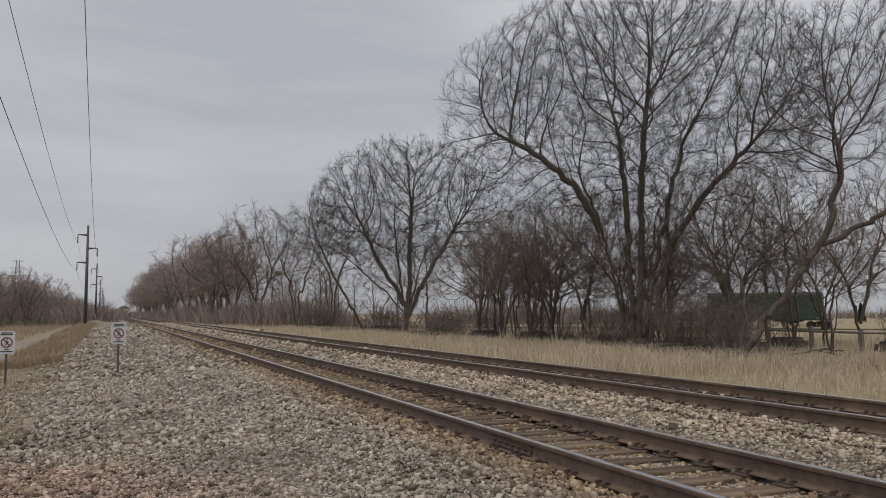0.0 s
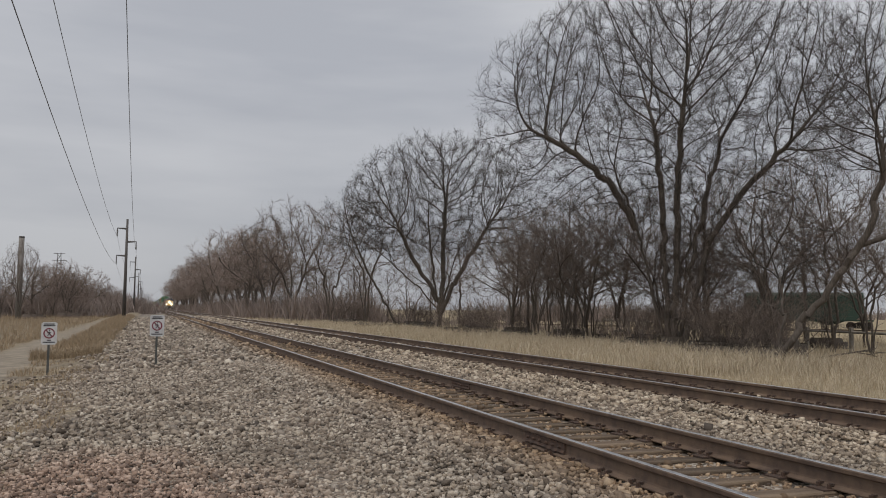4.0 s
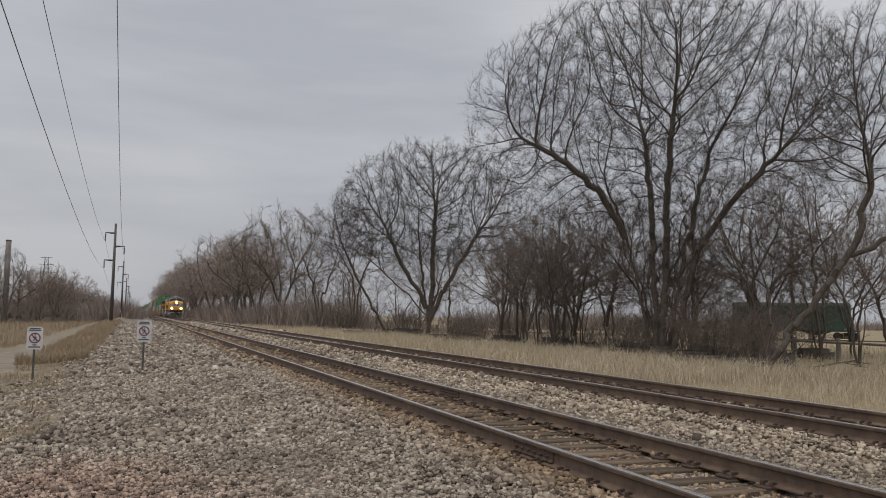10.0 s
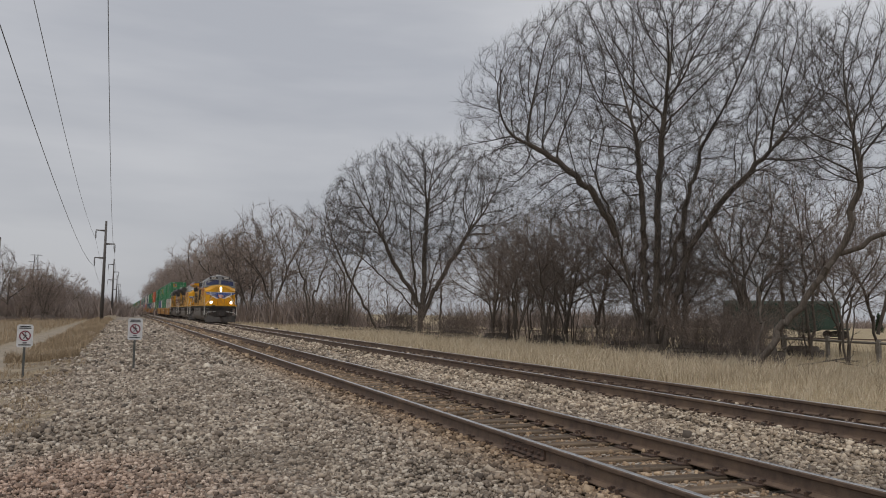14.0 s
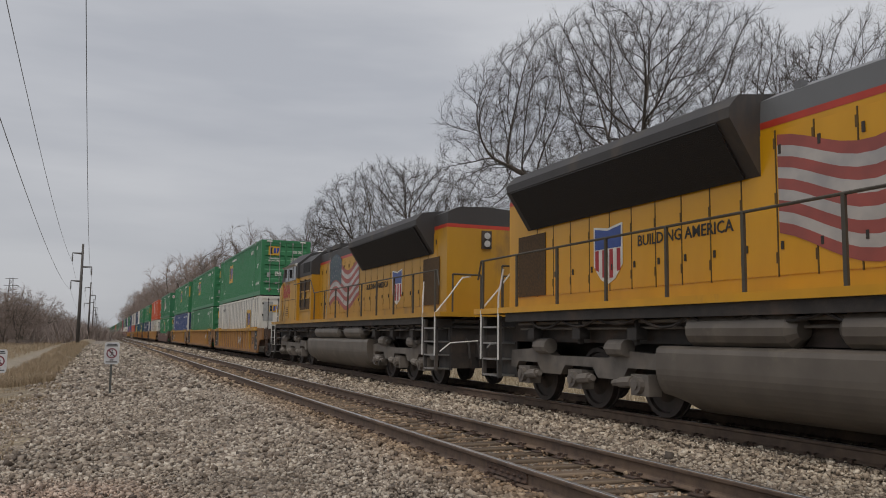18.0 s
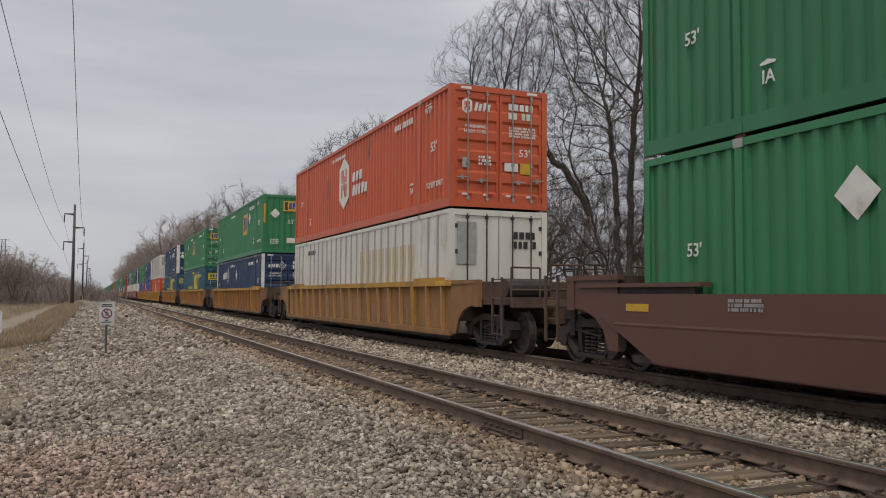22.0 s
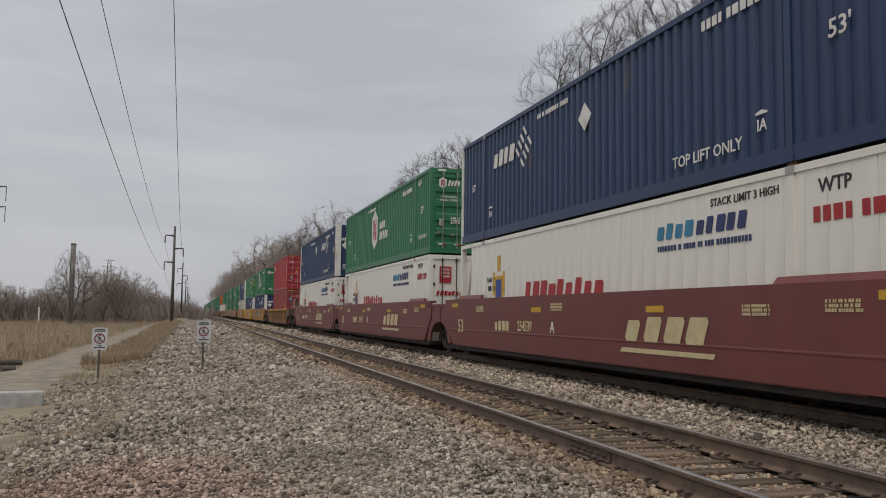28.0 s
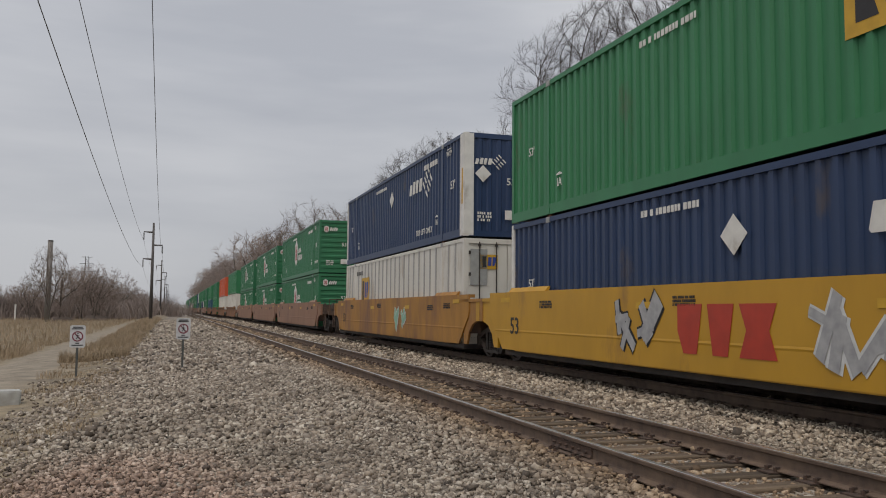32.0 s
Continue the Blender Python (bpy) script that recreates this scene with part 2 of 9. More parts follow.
def ground_patch(n, l, co, stones):
    """Zones of the ground by place: ballast, straw grass, bare dirt track, red stones."""
    sep = n.new("ShaderNodeSeparateXYZ")
    l.new(co.outputs["Object"], sep.inputs["Vector"])
    wob = n.new("ShaderNodeTexNoise")
    wob.inputs["Scale"].default_value, wob.inputs["Detail"].default_value = 0.35, 6.0
    l.new(co.outputs["Object"], wob.inputs["Vector"])

    def band(lo, hi, soft, wander):
        s = n.new("ShaderNodeMath")
        s.operation = "MULTIPLY_ADD"
        l.new(wob.outputs["Fac"], s.inputs[0])
        s.inputs[1].default_value, s.inputs[2].default_value = wander, -wander / 2
        a = n.new("ShaderNodeMath")
        a.operation = "ADD"
        l.new(sep.outputs["X"], a.inputs[0])
        l.new(s.outputs[0], a.inputs[1])
        m1, m2 = n.new("ShaderNodeMapRange"), n.new("ShaderNodeMapRange")
        m1.inputs["From Min"].default_value, m1.inputs["From Max"].default_value = lo, lo + soft
        m2.inputs["From Min"].default_value, m2.inputs["From Max"].default_value = hi, hi + soft
        m2.inputs["To Min"].default_value, m2.inputs["To Max"].default_value = 1, 0
        l.new(a.outputs[0], m1.inputs["Value"])
        l.new(a.outputs[0], m2.inputs["Value"])
        p = n.new("ShaderNodeMath")
        p.operation = "MULTIPLY"
        l.new(m1.outputs[0], p.inputs[0])
        l.new(m2.outputs[0], p.inputs[1])
        return p.outputs[0]

    def over(under, fac, c1, c2, scale):
        t = n.new("ShaderNodeTexNoise")
        t.inputs["Scale"].default_value, t.inputs["Detail"].default_value, t.inputs["Roughness"].default_value = scale, 9.0, 0.7
        l.new(co.outputs["Object"], t.inputs["Vector"])
        r = n.new("ShaderNodeValToRGB")
        r.color_ramp.elements[0].position, r.color_ramp.elements[0].color = 0.36, (*c1, 1)
        r.color_ramp.elements[1].position, r.color_ramp.elements[1].color = 0.64, (*c2, 1)
        l.new(t.outputs["Fac"], r.inputs["Fac"])
        mx = n.new("ShaderNodeMixRGB")
        l.new(fac, mx.inputs["Fac"])
        l.new(under, mx.inputs["Color1"])
        l.new(r.outputs["Color"], mx.inputs["Color2"])
        return mx.outputs["Color"]

    out = over(stones, band(11.7, 9000, 0.5, 0.8), (0.225, 0.175, 0.105), (0.41, 0.335, 0.21), 2.4)
    out = over(out, band(-9000, -1.5, 0.5, 2.4), (0.155, 0.125, 0.088), (0.335, 0.272, 0.182), 1.1)
    out = over(out, band(-6.5, -3.7, 0.7, 1.4), (0.18, 0.15, 0.115), (0.345, 0.294, 0.226), 1.3)
    return out


ground_mat = bpy.data.materials.new("ground_surface")
ground_mat.use_nodes = True
gn, gl = ground_mat.node_tree.nodes, ground_mat.node_tree.links
g_co = gn.new("ShaderNodeTexCoord")
g_vor = gn.new("ShaderNodeTexVoronoi")
g_vor.inputs["Scale"].default_value = 19.0
gl.new(g_co.outputs["Object"], g_vor.inputs["Vector"])
g_ramp = gn.new("ShaderNodeValToRGB")
ge = g_ramp.color_ramp.elements
for i in range(3):
    ge.new(0.5)
STONE = [(0.06, 0.05, 0.042), (0.175, 0.145, 0.117), (0.27, 0.228, 0.185), (0.36, 0.31, 0.255), (0.48, 0.43, 0.37)]
for i, c in enumerate(STONE):
    ge[i].position, ge[i].color = (0, 0.3, 0.6, 0.82, 1)[i], (*c, 1)
g_sep = gn.new("ShaderNodeSeparateColor")
gl.new(g_vor.outputs["Color"], g_sep.inputs["Color"])
gl.new(g_sep.outputs[0], g_ramp.inputs["Fac"])
g_big = gn.new("ShaderNodeTexNoise")
g_big.inputs["Scale"].default_value, g_big.inputs["Detail"].default_value = 0.7, 7.0
gl.new(g_co.outputs["Object"], g_big.inputs["Vector"])
g_hsv = gn.new("ShaderNodeHueSaturation")
g_mr = gn.new("ShaderNodeMapRange")
g_mr.inputs["From Min"].default_value, g_mr.inputs["From Max"].default_value = 0.3, 0.7
g_mr.inputs["To Min"].default_value, g_mr.inputs["To Max"].default_value = 0.72, 1.15
gl.new(g_big.outputs["Fac"], g_mr.inputs["Value"])
gl.new(g_mr.outputs[0], g_hsv.inputs["Value"])
gl.new(g_ramp.outputs["Color"], g_hsv.inputs["Color"])
g_b = gn["Principled BSDF"]
g_b.inputs["Roughness"].default_value = 0.92
gl.new(ground_patch(gn, gl, g_co, g_hsv.outputs["Color"]), g_b.inputs["Base Color"])
g_bump = gn.new("ShaderNodeBump")
g_bump.inputs["Strength"].default_value, g_bump.inputs["Distance"].default_value = 0.8, 0.03
gl.new(g_vor.outputs["Distance"], g_bump.inputs["Height"])
g_bump.invert = True
gl.new(g_bump.outputs["Normal"], g_b.inputs["Normal"])

xs = [-2500, -1200, -600, -300, -150, -80, -50, -35, -26, -20, -16] + [-13 + 0.6 * i for i in range(44)] + [14, 15, 16.5, 18, 20, 22, 25, 30, 40, 60, 100, 180, 300, 600, 1200, 2500]
ys = [-900, -400, -150, -60, -30, -15, -8, -4] + [-2 + 0.9 * i for i in range(48)] + [44, 48, 53, 60, 70, 82, 95, 110, 130, 160, 200, 260, 350, 500, 800, 1300, 2200, 3600]
gv = [(x, y, ground_z(x, y)) for y in ys for x in xs]
nx = len(xs)
gf = [(j * nx + i, j * nx + i + 1, (j + 1) * nx + i + 1, (j + 1) * nx + i) for j in range(len(ys) - 1) for i in range(nx - 1)]
ground = tagged(new("ground", raw_mesh("ground", gv, gf, ground_mat, True)), "grey ballast strip, straw-coloured dry grass and bare dirt track", "ground", kind="structure")

# ---- track ----
rail_side = mat("rail_rust", (0.150, 0.102, 0.073), (0.098, 0.068, 0.052), rough=0.8, scale=9, bump=0.25, bump_scale=30, dirt=(0.19, 0.13, 0.087), dirt_amt=0.4)
rail_top = mat("rail_head_steel", (0.72, 0.71, 0.71), (0.55, 0.54, 0.53), rough=0.36, metal=1.0, scale=3, stretch=(14, 0.4, 1))
tie_wood = mat("creosote_timber", (0.15, 0.108, 0.075), (0.08, 0.058, 0.042), rough=0.95, scale=5, bump=0.6, bump_scale=22, dirt=(0.24, 0.18, 0.12), dirt_amt=0.4, rand=0.35, stretch=(0.6, 5, 5))
plate_steel = mat("rusty_plate", (0.10, 0.06, 0.043), (0.06, 0.042, 0.035), rough=0.85, scale=25)


def rail_mesh(name, x, z, y0, y1):
    """Flat-bottomed rail: foot, web and head."""
    bm = bmesh.new()
    prof = [(-0.072, -0.186), (0.072, -0.186), (0.072, -0.175), (0.014, -0.155), (0.009, -0.14), (0.009, -0.055), (0.034, -0.04), (0.037, -0.012), (0.03, -0.002), (-0.03, -0.002), (-0.037, -0.012), (-0.034, -0.04), (-0.009, -0.055), (-0.009, -0.14), (-0.014, -0.155), (-0.072, -0.175)]
    add_prism(bm, [(x + a, z + b) for a, b in prof], y0, y1)
    return mesh_from(bm, name, rail_side)


def build_track(name, cx, z, label, shine):
    root = thing(name, label, "railway track", kind="structure")
    for sx in (-1, 1):
        x = cx + sx * GAUGE / 2
        r = part("rail", rail_mesh("rail", x, z, -560, 1500), None, root)
        bm = bmesh.new()
        add_prism(bm, [(x - 0.029, z - 0.002), (x + 0.029, z - 0.002), (x + 0.024, z + 0.001), (x - 0.024, z + 0.001)], -560, 1500)
        part("running_surface", bm, rail_top, r, "bare polished steel strip on the rail head")
    # joint bars with bolts
    joints = ((cx - GAUGE / 2, 7.93), (cx + GAUGE / 2, 14.35)) if name == "near_track" else ()
    for x, yj in joints:
        for side in (-1, 1):
            bm = bmesh.new()
            add_prism(bm, [(x + side * 0.010, z - 0.15), (x + side * 0.045, z - 0.145), (x + side * 0.026, z - 0.12), (x + side * 0.026, z - 0.075), (x + side * 0.033, z - 0.05), (x + side * 0.010, z - 0.05)], yj - 0.46, yj + 0.46)
            jb = part("joint_bar", bm, plate_steel, root)
            for k in range(6):
                bm = bmesh.new()
                yy = yj - 0.36 + 0.144 * k
                add_tube(bm, (x + side * 0.026, yy, z - 0.098), (x + side * 0.058, yy, z - 0.098), 0.016, seg=6)
                part("bolt", bm, plate_steel, jb)
    # ties: the nearer ones are pieces, the rest are one joined part
    rng = random.Random(7 if shine else 9)
    tie_meshes = []
    for k in range(5):
        bm = bmesh.new()
        hw = 0.112 + 0.006 * rng.random()
        vs = add_box(bm, -1.3, 1.3, -hw, hw, -0.17, 0)
        for v in vs:
            v.co += Vector((rng.uniform(-0.03, 0.03), rng.uniform(-0.012, 0.012), rng.uniform(-0.008, 0.004)))
        bmesh.ops.bevel(bm, geom=bm.edges[:], offset=0.012, segments=1, affect="EDGES")
        tie_meshes.append(mesh_from(bm, "tie", tie_wood))
    bm = bmesh.new()
    add_box(bm, -0.17, 0.17, -0.095, 0.095, 0, 0.014)
    for sx in (-1, 1):
        for yy in (-0.06, 0.06):
            add_box(bm, sx * 0.084 - 0.012, sx * 0.084 + 0.012, yy - 0.012, yy + 0.012, 0.012, 0.052)
            add_box(bm, sx * 0.084 - sx * 0.03 - 0.014, sx * 0.084 - sx * 0.03 + 0.02, yy - 0.016, yy + 0.016, 0.040, 0.056)
    plate_me = mesh_from(bm, "tie_plate", plate_steel)
    far_bm = bmesh.new()
    y, i = -6.0, 0
    while y < 330:
        zz = z - 0.186 - 0.014
        if y < 66:
            t = new("tie", tie_meshes[i % 5])
            t.parent = root
            t.location = (cx + rng.uniform(-0.05, 0.05), y, zz)
            t.rotation_euler = (rng.uniform(-0.02, 0.02), rng.uniform(-0.008, 0.008), rng.uniform(-0.03, 0.03))
            if y < 40:
                for sx in (-1, 1):
                    p = new("tie_plate", plate_me)
                    p.parent = root
                    p.location = (cx + sx * GAUGE / 2, y, zz + 0.001)
        else:
            w = rng.uniform(-0.05, 0.05)
            add_box(far_bm, cx - 1.3 + w, cx + 1.3 + w, y - 0.11, y + 0.11, zz - 0.1, zz)
        y += 0.525 + rng.uniform(-0.035, 0.035)
        i += 1
    ob = part("far_ties", far_bm, tie_wood, root)
    ob["kind"] = "stuff"
    return root


near_track = build_track("near_track", NEAR_C, 0.0, "rusty rails on weathered timber ties in grey ballast", True)
far_track = build_track("far_track", FAR_C, FAR_Z, "dark rusty rails on weathered timber ties, under the train", False)

# ---- loose ballast stones ----
def chip():
    """A rough block, the start of every crushed stone."""
    v = np.array([(x, y, z) for x in (-1, 1) for y in (-1, 1) for z in (-1, 1)], float) * 0.66
    q = ((0, 1, 3, 2), (4, 6, 7, 5), (0, 4, 5, 1), (2, 3, 7, 6), (0, 2, 6, 4), (1, 5, 7, 3))
    return v, np.array([t for a, b, c, d in q for t in ((a, b, c), (a, c, d))])


def stones(name, shape, spots, r_lo, r_hi, material, label, seed):
    rs = np.random.RandomState(seed)
    v, f = shape
    n = len(spots)
    size = rs.uniform(r_lo, r_hi, n) * np.where(rs.rand(n) < 0.12, 1.5, 1.0)
    sc = rs.uniform(0.65, 1.25, (n, 1, 3)) * size[:, None, None]
    sc[:, :, 2] *= 0.75
    pts = (v[None] + rs.uniform(-0.34, 0.34, (n, len(v), 3))) * sc
    a = rs.uniform(0, 6.283, n)
    tilt = rs.uniform(-0.9, 0.9, n)
    ca, sa, ct, st = np.cos(a), np.sin(a), np.cos(tilt), np.sin(tilt)
    x, y, z = pts[..., 0], pts[..., 1], pts[..., 2]
    x, z = x * ct[:, None] + z * st[:, None], -x * st[:, None] + z * ct[:, None]
    x, y = x * ca[:, None] - y * sa[:, None], x * sa[:, None] + y * ca[:, None]
    pts = np.stack([x, y, z], -1) + np.asarray(spots)[:, None, :]
    pts[..., 2] += size[:, None] * rs.uniform(-0.1, 0.75, (n, 1))
    faces = (f[None] + (np.arange(n) * len(v))[:, None, None]).reshape(-1, 3)
    return tagged(new(name, raw_mesh(name, pts.reshape(-1, 3), faces, material)), label, "ballast", kind="stuff")


def on_ballast(rs, n, y0, y1, x0=-2.2, x1=12.2):
    out = []
    while len(out) < n:
        x, y = rs.uniform(x0, x1), rs.uniform(y0, y1)
        ang = math.degrees(math.atan2(x, y))
        if not -17 < ang < 53:
            continue
        if x < -0.9 and rs.rand() < 0.25 + (-0.9 - x) * 0.32 - 0.5 * noise.noise((x * 0.6, y * 0.4, 2.0)):
            continue
        if x > 11.6 and rs.rand() < 0.7:
            continue
        gz = ground_z(x, y)
        skip = False
        for c, z in ((NEAR_C, 0.0), (FAR_C, FAR_Z)):
            d = abs(x - c)
            if abs(d - GAUGE / 2) < 0.085:
                skip = True
            elif d < 0.66:
                gz = z - 0.268 + rs.uniform(0, 0.03)
                skip = rs.rand() < 0.2
            elif d < 1.5:
                gz = z - 0.232 + rs.uniform(0, 0.035)
        if not skip:
            out.append((x, y, gz))
    return out


STONE2 = [(0.077, 0.064, 0.054), (0.261, 0.211, 0.167), (0.154, 0.126, 0.102), (0.431, 0.363, 0.293), (0.291, 0.238, 0.19), (0.548, 0.48, 0.397), (0.207, 0.168, 0.135), (0.64, 0.575, 0.488), (0.374, 0.304, 0.237)]


def stone_patch(n, l, co, out):
    """Rust-stained between the rails, reddish stones near the crossing, darker bands of old ballast."""
    sep = n.new("ShaderNodeSeparateXYZ")
    l.new(co.outputs["Object"], sep.inputs["Vector"])
    t = n.new("ShaderNodeTexNoise")
    t.inputs["Scale"].default_value, t.inputs["Detail"].default_value = 0.55, 5.0
    l.new(co.outputs["Object"], t.inputs["Vector"])

    def blob(px, py, r, soft):
        p = n.new("ShaderNodeVectorMath")
        p.operation = "DISTANCE"
        p.inputs[1].default_value = (px, py, -0.4)
        l.new(co.outputs["Object"], p.inputs[0])
        a = n.new("ShaderNodeMath")
        a.operation = "MULTIPLY_ADD"
        a.inputs[1].default_value, a.inputs[2].default_value = 3.0, -1.5
        l.new(t.outputs["Fac"], a.inputs[0])
        s = n.new("ShaderNodeMath")
        s.operation = "ADD"
        l.new(p.outputs["Value"], s.inputs[0])
        l.new(a.outputs[0], s.inputs[1])
        m = n.new("ShaderNodeMapRange")
        m.inputs["From Min"].default_value, m.inputs["From Max"].default_value = r, r + soft
        m.inputs["To Min"].default_value, m.inputs["To Max"].default_value = 0.75, 0
        l.new(s.outputs[0], m.inputs["Value"])
        return m.outputs[0]

    def tint(under, fac, c, mode="MULTIPLY"):
        mx = n.new("ShaderNodeMixRGB")
        mx.blend_type = mode
        l.new(fac, mx.inputs["Fac"])
        l.new(under, mx.inputs["Color1"])
        mx.inputs["Color2"].default_value = (*c, 1)
        return mx.outputs["Color"]

    out = tint(out, blob(-0.9, 8.0, 1.1, 1.6), (1.0, 0.80, 0.76))
    old = n.new("ShaderNodeMapRange")
    old.inputs["From Min"].default_value, old.inputs["From Max"].default_value = 0.47, 0.66
    old.inputs["To Min"].default_value, old.inputs["To Max"].default_value = 0, 0.75
    l.new(t.outputs["Fac"], old.inputs["Value"])
    out = tint(out, old.outputs[0], (0.62, 0.61, 0.60))
    d = n.new("ShaderNodeMath")
    d.operation = "SUBTRACT"
    l.new(sep.outputs["X"], d.inputs[0])
    d.inputs[1].default_value = NEAR_C
    ab = n.new("ShaderNodeMath")
    ab.operation = "ABSOLUTE"
    l.new(d.outputs[0], ab.inputs[0])
    m = n.new("ShaderNodeMapRange")
    m.inputs["From Min"].default_value, m.inputs["From Max"].default_value = 0.9, 1.7
    m.inputs["To Min"].default_value, m.inputs["To Max"].default_value = 0.85, 0
    l.new(ab.outputs[0], m.inputs["Value"])
    out = tint(out, m.outputs[0], (0.78, 0.62, 0.46))
    m2 = n.new("ShaderNodeMapRange")
    m2.inputs["From Min"].default_value, m2.inputs["From Max"].default_value = 6.2, 7.0
    m2.inputs["To Max"].default_value = 0.6
    l.new(sep.outputs["X"], m2.inputs["Value"])
    return tint(out, m2.outputs[0], (1.25, 1.2, 1.1))


stone_mat = island_mat("ballast_stone", STONE2, rough=0.9, patch=stone_patch)
rs0 = np.random.RandomState(3)
BALLAST = ((36000, 4.6, 11.0, -3.4, 12.2, 0.017, 0.030, "loose grey and tan crushed-stone ballast"), (38000, 11.0, 24.0, -4.4, 12.2, 0.025, 0.041, "loose grey and tan crushed-stone ballast further along the line"), (14000, 24.0, 62.0, -2.2, 12.2, 0.042, 0.068, "distant grey crushed-stone ballast"), (7000, 62.0, 130.0, -1.6, 12.2, 0.07, 0.11, "far-off grey crushed-stone ballast"),
           (3600, 5.4, 24.0, 3.2, 3.93, 0.024, 0.040, "crushed stone heaped over the tie ends"), (3600, 8.0, 26.0, 5.6, 7.4, 0.024, 0.040, "pale crushed stone heaped between the two tracks"))
for k, (n, y0, y1, x0, x1, r0, r1, lab) in enumerate(BALLAST):
    stones("ballast", chip(), on_ballast(rs0, n, y0, y1, x0, x1), r0, r1, stone_mat, lab, k + 1)

# ---- trees ----
bark = mat("grey_bark", (0.115, 0.096, 0.08), (0.062, 0.052, 0.044), rough=0.95, scale=7, bump=0.5, bump_scale=18, stretch=(3, 3, 0.5))
twig_mat = mat("dark_twigs", (0.075, 0.066, 0.060), (0.052, 0.046, 0.042), rough=0.95, scale=2)
twig_red = mat("reddish_twigs", (0.165, 0.130, 0.110), (0.115, 0.092, 0.079), rough=0.95, scale=2)
# Far twigs: distance haze is mixed into the brown, hence paler than twig_red.
twig_far = mat("haze_paled_twigs", (0.27, 0.215, 0.185), (0.21, 0.165, 0.145), rough=0.95, scale=2)


def skin(segs, sides):
    """Tapered tubes for segments (p0, p1, r0, r1)."""
    a = np.array(segs, float)
    p0, p1, r0, r1 = a[:, 0:3], a[:, 3:6], a[:, 6], a[:, 7]
    d = p1 - p0
    d /= np.maximum(np.linalg.norm(d, axis=1, keepdims=True), 1e-9)
    p0, p1 = p0 - d * (0.35 * r0)[:, None], p1 + d * (0.35 * r1)[:, None]
    u = np.cross(d, np.array([[0.31, 0.87, 0.38]]))
    u /= np.linalg.norm(u, axis=1, keepdims=True)
    w = np.cross(d, u)
    an = np.arange(sides) * 2 * np.pi / sides
    ring = u[:, None] * np.cos(an)[None, :, None] + w[:, None] * np.sin(an)[None, :, None]
    v = np.concatenate([p0[:, None] + ring * r0[:, None, None], p1[:, None] + ring * r1[:, None, None]], 1)
    i = np.arange(sides)
    q = np.stack([i, (i + 1) % sides, sides + (i + 1) % sides, sides + i], 1)
    f = (q[None] + (np.arange(len(a)) * 2 * sides)[:, None, None]).reshape(-1, 4)
    return v.reshape(-1, 3), f


def join(parts):
    vs, fs, o = [], [], 0
    for v, f in parts:
        vs.append(v)
        fs.append(f + o)
        o += len(v)
    return np.concatenate(vs), np.concatenate(fs)


def grow(rng, stems, levels, kids, ratio, up, wiggle, tip, cap):
    """Bare branches: stems are (base, direction, length, radius). Returns segments."""
    out = []
    todo = [(Vector(b), Vector(d).normalized(), ln, r, 0) for b, d, ln, r in stems]
    while todo:
        p, d, ln, r, lv = todo.pop(0)
        n = max(2, min(9, int(ln / (0.9 if lv == 0 else 0.5 if lv < 3 else 0.3)) + 1))
        if lv >= levels - 1:
            n = 1
        r_end = max(tip, r * (0.42 if lv else 0.35))
        spawn = []
        for k in range(n):
            ra, rb = r + (r_end - r) * k / n, r + (r_end - r) * (k + 1) / n
            d = (d + Vector((rng.gauss(0, wiggle), rng.gauss(0, wiggle), rng.gauss(0, wiggle) + up * (0.5 if lv == 0 else 1.0))) ).normalized()
            q = p + d * (ln / n)
            out.append((*p, *q, ra, rb))
            p = q
            if lv < levels - 1 and (k + 1) / n > (0.38 if lv == 0 else 0.22):
                spawn.append((p.copy(), d.copy(), rb, (k + 1) / n))
        if lv < levels - 1 and len(out) + len(todo) < cap:
            want = kids[lv]
            for _ in range(want):
                q, dd, rr, fr = spawn[rng.randrange(len(spawn))] if spawn else (p, d, r_end, 1)
                side = Vector((rng.gauss(0, 1), rng.gauss(0, 1), rng.gauss(0, 0.7)))
                side = (side - dd * side.dot(dd)).normalized()
                ang = rng.uniform(0.35, 0.95)
                nd = (dd * math.cos(ang) + side * math.sin(ang)).normalized()
                if nd.z < -0.15:
                    nd.z *= 0.3
                    nd.normalize()
                todo.append((q, nd, ln * ratio * rng.uniform(0.65, 1.15) * (1.15 - 0.35 * fr), max(tip, rr * rng.uniform(0.5, 0.75)), lv + 1))
    return out


def unit(v):
    return v / np.maximum(np.linalg.norm(v, axis=-1, keepdims=True), 1e-9)


